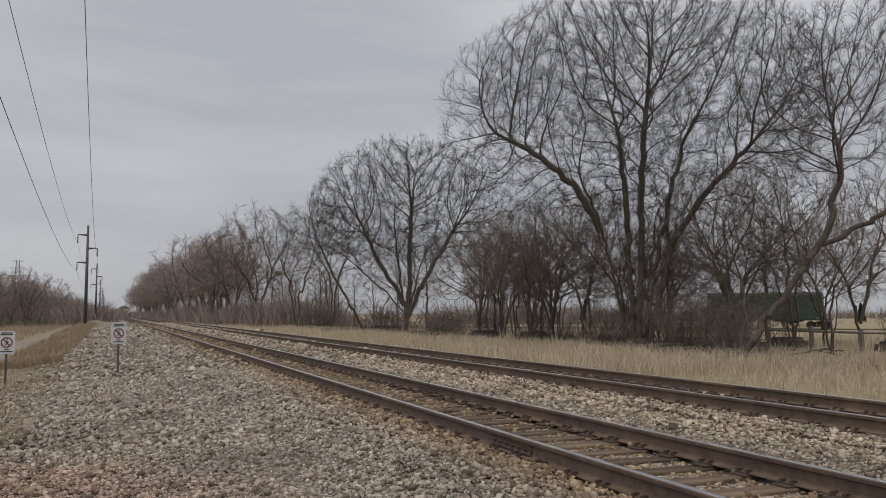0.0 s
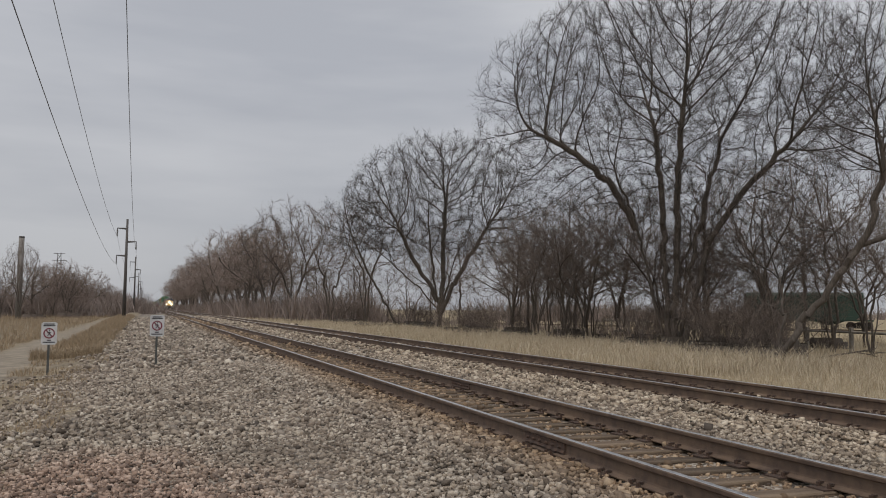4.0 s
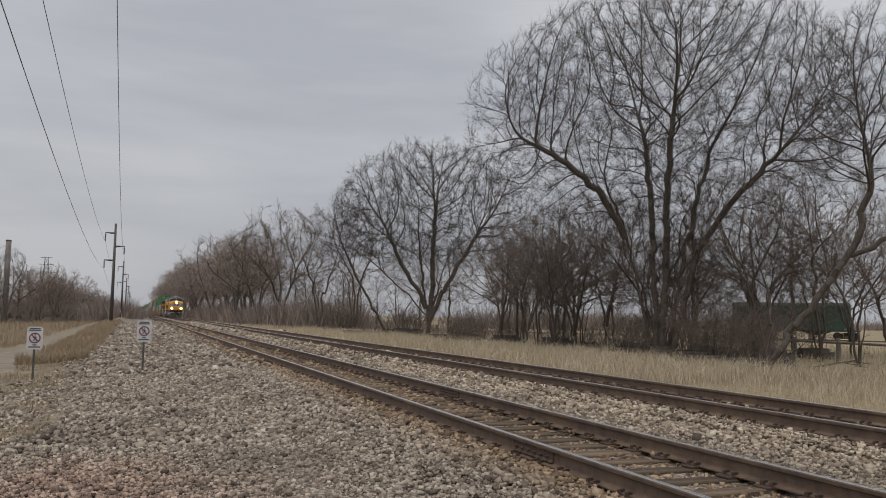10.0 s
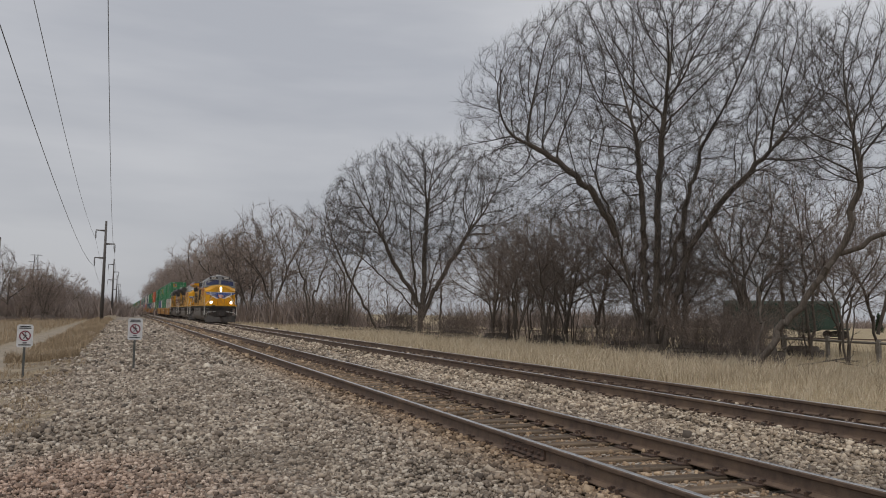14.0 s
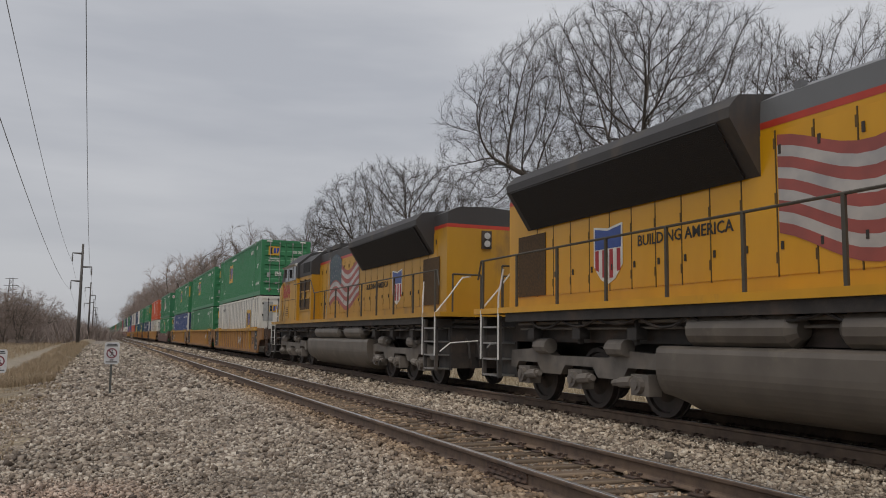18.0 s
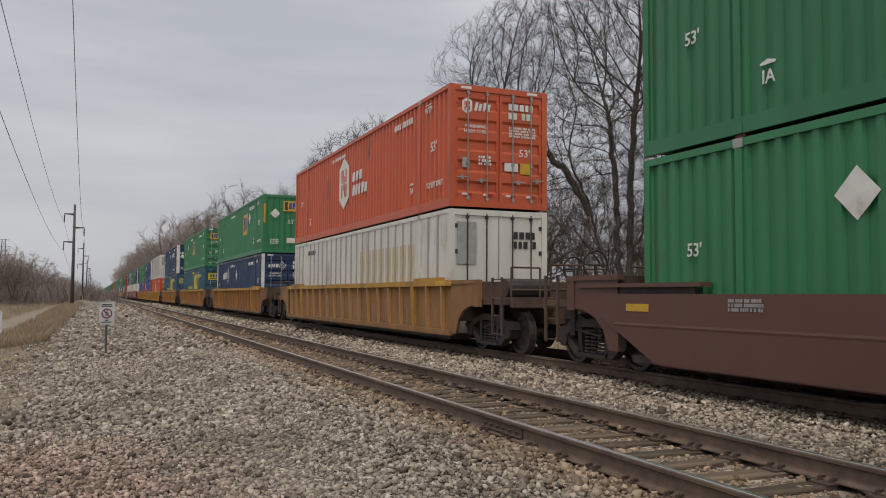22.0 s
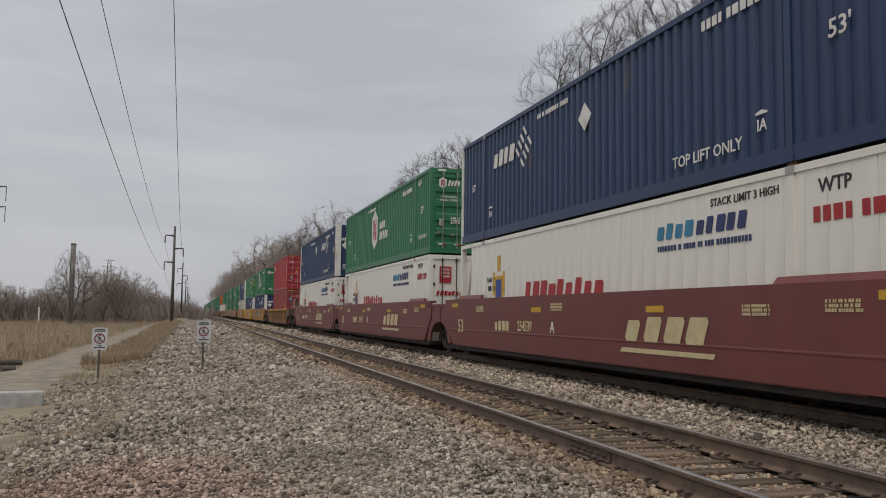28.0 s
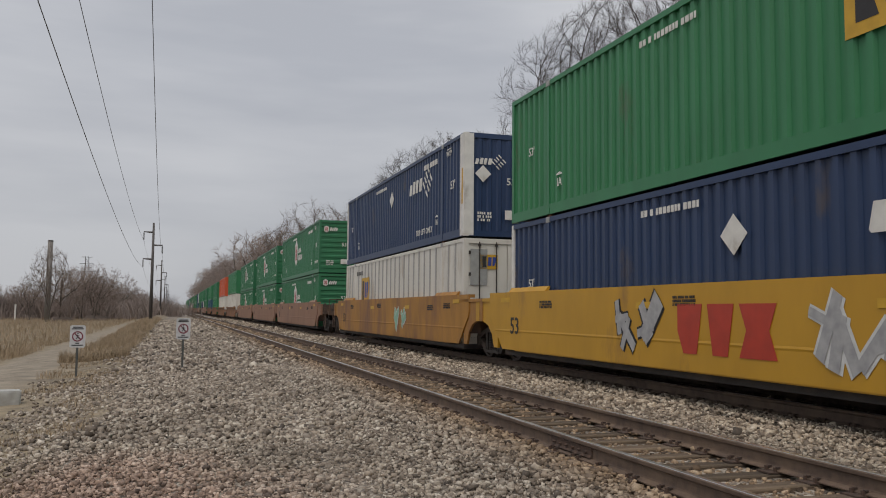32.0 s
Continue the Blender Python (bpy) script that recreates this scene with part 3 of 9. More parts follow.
def colonize(seed, stems, lure, step, reach, kill, tip, up=0.12, twigs=3, twig_len=0.7, taper=2.05, rounds=140, fat=1.0):
    """A bare crown: stems (bent lines of points) reach out towards the points of lure, fork, and end in fine twigs."""
    rs = np.random.RandomState(seed)
    pos, par = [], []
    for line in stems:
        line = [np.array(p, float) for p in line]
        last = -1
        for a, c in zip(line[:-1], line[1:]):
            n = max(1, int(np.linalg.norm(c - a) / step))
            for k in range(n if last >= 0 else n + 1):
                f = (k + 1) / n if last >= 0 else k / n
                pos.append(a + (c - a) * f + (rs.normal(0, 0.05, 3) if pos else 0))
                par.append(last)
                last = len(pos) - 1
    pos, par = np.array(pos), list(par)
    lure = np.array(lure, float)
    kids = np.zeros(len(pos), int)

    def near(p, q):
        d = np.linalg.norm(p[:, None] - q[None], axis=2)
        j = d.argmin(1)
        return d[np.arange(len(p)), j], j
    bd, bi = near(lure, pos)
    for _ in range(rounds):
        keep = bd > kill
        lure, bd, bi = lure[keep], bd[keep], bi[keep]
        use = (bd < reach) & (kids[bi] < 4) if len(lure) else np.zeros(0, bool)
        if not use.any():
            break
        acc = np.zeros_like(pos)
        np.add.at(acc, bi[use], unit(lure[use] - pos[bi[use]]))
        nodes = np.unique(bi[use])
        back = np.array([pos[k] - pos[par[k]] if par[k] >= 0 else (0, 0, 1) for k in nodes])
        d = unit(unit(acc[nodes]) + 1.15 * unit(back) + rs.normal(0, 0.06, (len(nodes), 3)) + np.array([0, 0, up]))
        q = pos[nodes] + d * step
        kids[nodes] += 1
        o = len(pos)
        pos, par, kids = np.concatenate([pos, q]), par + list(nodes), np.concatenate([kids, np.zeros(len(q), int)])
        nd, nj = near(lure, q)
        closer = nd < bd
        bd, bi = np.where(closer, nd, bd), np.where(closer, nj + o, bi)
    n = len(pos)
    load = np.zeros(n)
    ends = np.ones(n, bool)
    ends[[p for p in par if p >= 0]] = False
    load[ends] = tip ** taper
    for k in range(n - 1, -1, -1):
        if par[k] >= 0:
            load[par[k]] += load[k]
    r = np.maximum(tip, fat * load ** (1 / taper))
    out = []
    for k in range(n):
        if par[k] >= 0:
            a = pos[par[k]]
            out.append((*a, *pos[k], min(r[par[k]], r[k] * 1.25), r[k]))
            if r[k] < 5.0 * tip:
                d = unit(pos[k] - a)
                for _ in range(twigs):
                    ln = twig_len * rs.uniform(0.5, 1.2)
                    e = unit(d * 0.9 + rs.normal(0, 0.5, 3) + np.array([0, 0, 0.18]))
                    m = pos[k] + e * ln * 0.45
                    out.append((*pos[k], *m, tip * 0.8, tip * 0.6))
                    for f, sp, far in ((1.0, 0.22, 0.6), (1.0, 0.6, 0.5), (0.55, 0.6, 0.55)):
                        w = pos[k] + e * ln * 0.45 * f
                        out.append((*w, *(w + unit(e + rs.normal(0, sp, 3) + np.array([0, 0, 0.12])) * ln * far), tip * 0.62, 0.0))
    return out


def turned(points, x, y):
    """From (right, away, up) as seen from the service strip to the world's axes, for a tree at x, y."""
    d = math.hypot(x, y)
    p = np.array(points, float).reshape(-1, 3)
    return np.stack([p[:, 0] * y / d + p[:, 1] * x / d, -p[:, 0] * x / d + p[:, 1] * y / d, p[:, 2]], 1)


def dome(seed, n, wide, deep, low, low_rim, mid, top, power=0.75):
    """Points in a crown: from low in the middle and low_rim at the rim up to a dome from mid to top."""
    rs = np.random.RandomState(seed)
    a, rho = rs.uniform(0, 6.283, n), np.sqrt(rs.rand(n))
    lump = 0.88 + 0.12 * np.sin(a * 5 + seed) * np.sin(a * 3 + 1)
    zl = low + (low_rim - low) * rho ** 2
    zu = mid + (top - mid) * np.sqrt(np.maximum(0, 1 - rho ** 2))
    return np.stack([wide * rho * lump * np.cos(a), deep * rho * lump * np.sin(a), zl + (zu - zl) * rs.rand(n) ** power], 1)


def spikes(segs):
    """Fine twig ends: three-sided points."""
    a = np.array(segs, float)
    p0, p1, r = a[:, 0:3], a[:, 3:6], a[:, 6:7]
    d = unit(p1 - p0)
    u = unit(np.cross(d, np.array([[0.31, 0.87, 0.38]])))
    w = np.cross(d, u)
    v = np.stack([p0 + u * r, p0 + (-0.5 * u + 0.87 * w) * r, p0 + (-0.5 * u - 0.87 * w) * r, p1], 1)
    f = np.array([(0, 1, 3), (1, 2, 3), (2, 0, 3)])[None] + (np.arange(len(a)) * 4)[:, None, None]
    return v.reshape(-1, 3), f.reshape(-1, 3)


def halved(mesh):
    v, f = mesh
    return v, np.concatenate([f[:, [0, 1, 2]], f[:, [0, 2, 3]]])


def tree_meshes(name, segs, bark_m, twig_m, cut=0.045, foot=None):
    """Trunk and limbs as one mesh, with a swollen foot that joins the stems, and the fine crown as another."""
    cut = min(cut, 0.5 * max(s[6] for s in segs))
    fine = [s for s in segs if s[7] == 0.0]
    segs = [s for s in segs if s[7] > 0.0]
    big = [s for s in segs if s[6] >= cut]
    mid = [s for s in segs if 0.015 <= s[6] < cut]
    small = [s for s in segs if s[6] < 0.015]
    low = [s for s in big if s[2] < 0.6]
    if low:
        c = np.mean([s[0:2] for s in low], 0)
        r = foot or max(math.hypot(s[0] - c[0], s[1] - c[1]) + s[6] for s in low)
        big = big + [(*c, -0.3, *c, 0.12, r * 1.35, r * 1.08), (*c, 0.12, *c, 0.5, r * 1.08, r * 0.8)]
    trunk = raw_mesh("trunk", *skin(big, 8), bark_m, True)
    groups = [halved(skin(g, k)) for g, k in ((mid, 4), (small, 3)) if g] + ([spikes(fine)] if fine else [])
    return trunk, raw_mesh("crown", *join(groups), twig_m)


def plant(name, meshes, x, y, turn, scale, label, group="", sink=0.1):
    t = thing(name, label, "tree" if "tree" in name else "shrub", group)
    t.matrix_basis = pose(x, y, ground_z(x, y) - sink, 0, 0, turn) @ Matrix.Diagonal((*scale, 1))
    for nm, me in zip(("trunk", "crown"), meshes):
        o = new(nm, me)
        o.parent = t
    return t

rt = random.Random(21)
# Bare trees beside the line; the three great ones each have a shape of their own
GREAT, LEAN, VASE = (26.3, 37.3), (20.9, 23.7), (26.0, 74.0)


def grown(seed, at, stems, crown, **kw):
    return colonize(seed, [turned(s, *at) for s in stems], turned(crown, *at), **kw)


great = grown(5, GREAT, [[(-0.5, 0, 0), (-0.95, 0, 2.5), (-1.5, 0.1, 5), (-2.1, 0, 7.4), (-3.3, -0.2, 10.2)], [(-0.3, 0.2, 0), (-0.35, 0.4, 3), (-0.5, 0.6, 6), (-0.6, 0.8, 9), (-1.0, 1.2, 12.5)], [(0, 0, 0), (0.1, -0.3, 3), (0.25, -0.5, 6.5), (0.3, -0.6, 9.5), (0.6, -1.0, 13)],
                         [(0.3, 0.2, 0), (0.7, 0.1, 3), (1.2, 0, 6), (1.7, 0, 8), (2.6, 0.2, 11.5)], [(0.5, -0.2, 0), (1.1, -0.2, 3), (1.8, -0.3, 5.8), (3.4, -0.2, 8.2), (5.8, -0.3, 10.8)], [(0.1, 0.5, 0), (0.5, 1.0, 3), (1.0, 1.8, 7)], [(-1.9, 0.1, 6.6), (-3.2, -0.3, 8.8), (-5.0, -0.4, 10.6), (-7.4, -0.5, 12.0)]],
              dome(2, 9500, 11.2, 8.0, 4.6, 9.6, 13.4, 20.4, 0.62), step=0.4, reach=4.5, kill=0.5, tip=0.0062, twigs=4, twig_len=0.85, fat=1.4, up=0.05)
plant("tree", tree_meshes("great_tree", great, bark, twig_mat), *GREAT, 0, (1, 1, 1), "tall bare many-stemmed tree beside the tracks, no leaves")
lean = grown(6, LEAN, [[(0, 0, 0), (0.9, 0.1, 1.6), (2.1, 0.2, 3.3), (3.1, 0.3, 4.7), (3.5, 0.4, 6.5)], [(2.9, 0.3, 4.4), (4.2, 0.2, 5.0), (5.4, 0, 5.7)], [(0.1, 0.2, 0), (0.3, 0.6, 1.6), (0.2, 1.2, 3.2)]],
             np.concatenate([dome(3, 2200, 4.8, 4.0, 6.0, 7.5, 9.5, 13.6) + np.array([[5.0, 0.3, 0]]), dome(4, 300, 2.0, 1.8, 3.0, 3.5, 4.0, 5.6) + np.array([[0.2, 1.2, 0]])]), step=0.34, reach=3.5, kill=0.44, tip=0.0050, twigs=4, twig_len=0.7, fat=1.5, up=0.05)
plant("tree", tree_meshes("leaning_tree", lean, bark, twig_mat), *LEAN, 0, (1, 1, 1), "bare tree with a trunk leaning away over dry grass")
vase = grown(7, VASE, [[(0, 0, 0), (0.0, 0, 2.4), (-0.9, 0.1, 4.4), (-2.6, 0, 7.0), (-4.0, 0, 10)], [(0.1, 0, 2.0), (0.4, 0.3, 4.5), (0.3, 0.6, 8), (0.6, 0.9, 12)], [(0.2, 0, 1.6), (1.2, -0.2, 4.0), (2.8, 0, 7.0), (4.6, 0, 10)], [(-0.1, 0, 2.6), (-0.5, -0.5, 5.0), (-0.9, -0.8, 8)], [(-0.2, 0.1, 2.2), (-1.8, 0.1, 4.0), (-4.4, 0, 6.2)]],
             dome(4, 4600, 11.2, 7.5, 6.0, 7.6, 11.4, 18.9) + np.array([[0.3, 0, 0]]), step=0.5, reach=5.0, kill=0.64, tip=0.0095, twigs=4, twig_len=1.0, fat=1.35, up=0.05)
plant("tree", tree_meshes("vase_tree", vase, bark, twig_mat), *VASE, 0, (1, 1, 1), "bare spreading tree with a vase-shaped crown")


# smaller kinds, each built once and planted again
def kind(seed, stems, crown, m, **kw):
    return tree_meshes("tree", colonize(seed, stems, crown, **kw), bark, m)


wide_me = kind(11, [[(0, 0, 0), (-0.1, 0.1, 2.0), (-0.8, 0.2, 4.0)], [(0.1, 0, 1.4), (0.8, -0.2, 3.6), (1.2, -0.2, 5)], [(0, 0.1, 1.8), (0.1, 0.9, 4.2)]], dome(5, 900, 5.0, 5.0, 3.0, 4.0, 6.6, 11.0), twig_red, step=0.5, reach=3.5, kill=0.7, tip=0.011, twigs=3, twig_len=1.0, fat=1.2)
slim_me = kind(12, [[(0, 0, 0), (-0.2, 0.1, 2.2), (-0.6, 0.1, 4.0)], [(0.1, 0.1, 0), (0.4, 0, 2.4), (0.9, 0.2, 4.2)], [(0, -0.1, 0), (0.1, -0.5, 2.6)]], dome(6, 480, 3.0, 3.0, 2.4, 3.6, 5.4, 8.6), twig_red, step=0.42, reach=2.8, kill=0.6, tip=0.008, twigs=3, twig_len=0.8, fat=1.2)
lean_l_me = kind(13, [[(0, 0, 0), (-1.6, 0, 2.2), (-3.0, 0.2, 4.4), (-4.0, 0.2, 6)]], dome(7, 600, 3.0, 2.6, 4.4, 5.4, 6.6, 9.6) + np.array([[-3.8, 0.2, 0]]), twig_mat, step=0.45, reach=3.0, kill=0.55, tip=0.007, twigs=3, twig_len=0.9, fat=1.4)
thin_me = kind(14, [[(0, 0, 0), (0.1, 0.1, 3), (0.0, 0, 6.5)]], dome(8, 150, 1.6, 1.6, 2.2, 3.0, 6.0, 9.0), twig_red, step=0.5, reach=2.5, kill=0.55, tip=0.012, twigs=2, twig_len=0.8)
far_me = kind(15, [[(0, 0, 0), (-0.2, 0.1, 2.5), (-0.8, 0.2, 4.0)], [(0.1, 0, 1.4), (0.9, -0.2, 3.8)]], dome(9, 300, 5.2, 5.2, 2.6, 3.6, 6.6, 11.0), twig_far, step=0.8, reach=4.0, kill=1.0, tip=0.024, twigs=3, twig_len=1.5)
rb = random.Random(6)
brush_segs = grow(rb, [((rb.uniform(-0.9, 0.9), rb.uniform(-0.9, 0.9), 0), (rb.uniform(-0.7, 0.7), rb.uniform(-0.7, 0.7), 1), rb.uniform(2.0, 4.2), 0.026 * rb.uniform(0.5, 1)) for _ in range(20)], 3, (5, 4), 0.5, 0.04, 0.12, 0.008, 800)
brush_me = tree_meshes("shrub", brush_segs, bark, twig_red)
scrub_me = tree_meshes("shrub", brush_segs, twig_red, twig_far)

for x, y, me, s, lab in ((24.6, 50.5, slim_me, 1.05, "slender bare tree in the undergrowth"), (26.4, 52.0, slim_me, 0.95, "slender bare tree in the undergrowth"), (27.5, 57.5, slim_me, 1.15, "slender bare tree in the undergrowth"), (24.5, 82.0, lean_l_me, 1.25, "bare tree with a trunk leaning over"),
                         (24.5, 96.0, slim_me, 1.9, "slender bare tree at the wood's edge"), (22.0, 104.0, slim_me, 1.9, "slender bare tree at the wood's edge"), (21.0, 128.0, wide_me, 1.75, "broad bare tree at the wood's edge"), (20.5, 150.0, wide_me, 1.75, "broad bare tree at the wood's edge"),
                         (30.5, 34.5, slim_me, 1.0, "bare tree behind the great tree"), (31.0, 29.0, slim_me, 0.95, "bare tree in brush"), (33.5, 19.5, slim_me, 1.3, "bare tree at the field's edge"), (31.0, 88.0, wide_me, 1.1, "bare tree in the wood"), (31.0, 63.0, wide_me, 0.8, "bare tree in the wood"), (34.0, 46.0, wide_me, 0.75, "bare tree in the wood")):
    plant("tree", me, x, y, rt.uniform(0, 360) if me is not lean_l_me else 0, (s, s, s * rt.uniform(0.92, 1.05) if me is not lean_l_me else s * 1.22), lab)

# the wood that runs along the line into the distance, and the scrub below it
for i in range(34):
    y = 165 + i * 13.5 + rt.uniform(-4, 4)
    s = rt.uniform(1.6, 2.0)
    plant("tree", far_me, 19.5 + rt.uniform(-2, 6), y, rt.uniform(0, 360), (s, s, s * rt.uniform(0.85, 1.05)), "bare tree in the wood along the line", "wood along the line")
for i in range(46):
    y = 40 + i * 5.2 + rt.uniform(-2, 2)
    s = rt.uniform(0.85, 1.25)
    plant("tree", thin_me, 31 + rt.uniform(-3, 14), y, rt.uniform(0, 360), (s, s, s), "thin bare sapling in the wood", "saplings in the wood")
for i in range(56):
    y = 52 + (i / 56) ** 1.4 * 260 + rt.uniform(-2, 2)
    s = rt.uniform(0.35, 0.75) * (1 + y / 220)
    plant("shrub", brush_me, 23.5 + rt.uniform(0, 9) - min(4, y / 60), y, rt.uniform(0, 360), (s, s, s * rt.uniform(0.75, 1.0)), "leafless reddish-brown brush in the undergrowth", "brush in the undergrowth")
for x, y, s in ((25.6, 28.5, 0.7), (28.0, 32.5, 0.9), (24.2, 36.5, 0.6), (26.2, 40.5, 0.8), (28.5, 41.0, 0.9), (21.8, 25.2, 0.5), (25.4, 33.2, 0.9), (27.2, 34.2, 1.05), (26.4, 31.4, 0.8), (28.2, 36.0, 1.0), (29.6, 33.6, 1.1), (24.6, 30.6, 0.6), (24.2, 29.0, 0.85), (25.6, 29.4, 0.8), (23.6, 30.8, 0.8)):
    plant("shrub", brush_me, x, y, rt.uniform(0, 360), (s, s, s * 0.85), "leafless tangled brush at the big tree's foot", "brush in the undergrowth")

# middle-sized trees standing behind the big ones
for x, y, s in ((26.6, 47.5, 0.72), (29.0, 38.5, 0.66), (25.6, 56.5, 0.8), (29.5, 43.0, 0.95), (33.0, 47.5, 0.7), (30.0, 53.0, 1.0), (36.0, 41.0, 1.05), (38.5, 36.5, 0.7), (43.0, 38.0, 1.0), (35.5, 58.0, 1.1)):
    plant("tree", wide_me, x, y, rt.uniform(0, 360), (s, s, s), "middle-sized bare tree behind the big ones", "small trees in the thicket")
for x, y, s in ((28.6, 33.0, 1.15), (24.4, 45.6, 1.1), (33.4, 33.6, 1.3), (40.0, 31.5, 1.2)):
    plant("tree", slim_me, x, y, rt.uniform(0, 360), (s, s, s), "small bare tree in the thicket", "small trees in the thicket")
# thicket behind and beside the big trees
for i in range(4):
    x, y = 27.5 + rt.uniform(0, 10), 40 + i * 8.2 + rt.uniform(-1.5, 1.5)
    s = rt.uniform(0.6, 1.3)
    plant("tree", slim_me, x + max(0, (40 - y) * 0.25), y, rt.uniform(0, 360), (s, s, s), "small bare tree in the thicket", "small trees in the thicket")
for i in range(7):
    y = 31 + i * 6.5 + rt.uniform(-1, 1)
    s = rt.uniform(0.5, 0.8)
    plant("shrub", brush_me, 27.5 + rt.uniform(0, 9) + max(0, (38 - y) * 0.2), y, rt.uniform(0, 360), (s, s, s), "dense leafless brush in the thicket", "brush in the undergrowth")

# left of the line: scrubby wood beyond the dirt track
for i in range(40):
    y = 158 + (i / 40) ** 1.5 * 420 + rt.uniform(-6, 6)
    x = -12.6 - rt.uniform(0, 11)
    s = rt.uniform(0.75, 1.0)
    plant("tree", rt.choice((far_me, far_me, far_me, slim_me)), x, y, rt.uniform(0, 360), (s, s, s), "bare tree in the scrub beyond the dirt track", "scrub beyond the dirt track")
for i in range(46):
    y = 150 + (i / 46) ** 1.3 * 330 + rt.uniform(-5, 5)
    x = -10.5 - rt.uniform(0, 34) * (1 - 0.5 * i / 46)
    s = rt.uniform(1.2, 2.0)
    plant("shrub", scrub_me, x, y, rt.uniform(0, 360), (s, s, s * 0.7), "leafless brown brush, paled by haze, beyond the dirt track", "scrub beyond the dirt track")
for i in range(16):
    x, y = -27 - i * 1.9 + rt.uniform(-1, 1), 176 + rt.uniform(0, 45)
    s = rt.uniform(0.5, 0.72)
    plant("tree", far_me, x, y, rt.uniform(0, 360), (s, s, s), "low bare tree in the scrub beyond the dirt track", "scrub beyond the dirt track")
plant("tree", wide_me, -18.9, 146, 40, (0.78, 0.78, 1.12), "taller bare tree beyond the dirt track")

# ---- pole line and wires ----
pole_steel = mat("weathered_pole", (0.115, 0.105, 0.10), (0.075, 0.07, 0.067), rough=0.8, scale=3, bump=0.2, stretch=(4, 4, 0.4))
porcelain = mat("grey_insulator", (0.16, 0.155, 0.15), rough=0.35)
wire_mat = mat("aluminium_wire", (0.10, 0.10, 0.105), rough=0.5, metal=0.6)


def build_pole(x, y, h, label):
    root = thing("utility_pole", label, "utility pole", "poles along the line")
    root.matrix_basis = pose(x, y, ground_z(x, y) - 0.1)
    g = -ground_z(x, y) + 0.1
    bm = bmesh.new()
    add_tube(bm, (0, 0, 0), (0.0, 0, h + g), 0.23, 0.13, 12)
    part("pole_shaft", bm, pole_steel, root, smooth=True)
    for sx, z in ((-1, 0.90), (1, 0.765), (-1, 0.62)):
        bm = bmesh.new()
        add_tube(bm, (0, 0, h * z + g), (sx * 1.15, 0, h * z + g + 0.05), 0.13, 0.06, 6)
        arm = part("crossarm", bm, pole_steel, root)
        bm = bmesh.new()
        add_tube(bm, (sx * 1.12, 0, h * z + g + 0.02), (sx * 1.12, 0, h * z + g - 1.0), 0.05, 0.05, 6)
        for k in range(7):
            add_tube(bm, (sx * 1.12, 0, h * z + g - 0.15 - 0.12 * k), (sx * 1.12, 0, h * z + g - 0.19 - 0.12 * k), 0.10, 0.10, 8)
        part("insulator", bm, porcelain, arm)
    return root


POLES = [(-1.75, 1.0, 15.6), (-2.62, 110, 12.1), (-2.75, 202, 12.6), (-2.8, 296, 12.4), (-2.85, 392, 12.2), (-2.9, 490, 12.3), (-3.0, 590, 12.2)]
for x, y, h in POLES:
    build_pole(x, y, h, "dark single-shaft power pole with three arms")
for sx, near_x, near_z, near_sag, z1 in ((-1, -2.77, 12.24, 1.53, 0.90), (1, -0.75, 14.48, 3.01, 0.765), (-1, -2.80, 9.09, 1.53, 0.62)):
    bm = bmesh.new()
    for (xa, ya, ha), (xb, yb, hb) in zip(POLES[:-1], POLES[1:]):
        a_ = (near_x, near_z, near_sag) if ya < 5 else (xa + sx * 1.12, ha * z1 - 1.0, 1.6)
        pts = []
        for k in range(25):
            f = k / 24
            pts.append((a_[0] + (xb + sx * 1.12 - a_[0]) * f, ya + (yb - ya) * f, a_[1] + (hb * z1 - 1.0 - a_[1]) * f - a_[2] * 4 * f * (1 - f)))
        add_path(bm, pts, 0.013, 5)
    tagged(new("power_line", mesh_from(bm, "power_line", wire_mat)), "thin dark overhead power line strung between poles", "power line")

# ---- the train: everything here rolls along the far track ----
SPEED = 27.927
ROLLING = []


def rolling(ob, s, turn=0.0, dx=0.0, dz=0.0):
    """ob's origin passes y = s at 25 s; it moves towards smaller y."""
    ROLLING.append((ob, s, turn, dx, dz))
    return ob


SIDE = Matrix(((0, 0, -1, 0), (-1, 0, 0, 0), (0, 1, 0, 0), (0, 0, 0, 1)))
FRONT = Matrix(((1, 0, 0, 0), (0, 0, -1, 0), (0, 1, 0, 0), (0, 0, 0, 1)))

# paints
def paint(name, c, rough=0.45, dirt=0.25, grime=(0.10, 0.075, 0.055), spread=0.86, scale=1.5):
    return mat(name, c, tuple(v * spread for v in c), rough=rough, scale=scale, bump=0.04, bump_scale=5, dirt=grime, dirt_amt=dirt, dirt_scale=0.9, stretch=(1, 1, 0.35))


green_p = paint("green_container_paint", (0.03, 0.2, 0.082), dirt=0.05)
leaf_green_p = paint("leaf_green_paint", (0.026, 0.172, 0.076), dirt=0.03)
navy_p = paint("navy_paint", (0.017, 0.041, 0.108), dirt=0.04)
slate_p = paint("faded_blue_paint", (0.052, 0.086, 0.215), dirt=0.0)
teal_p = paint("teal_paint", (0.03, 0.098, 0.15), dirt=0.08)
orange_p = paint("orange_paint", (0.56, 0.1, 0.036), dirt=0.15)
white_p = paint("off_white_paint", (0.68, 0.66, 0.6), dirt=0.22, grime=(0.30, 0.21, 0.12))
reefer_p = paint("white_reefer_skin", (0.8, 0.78, 0.71), dirt=0.1, grime=(0.42, 0.36, 0.26), rough=0.35)
red_p = paint("red_paint", (0.36, 0.026, 0.034), dirt=0.1)
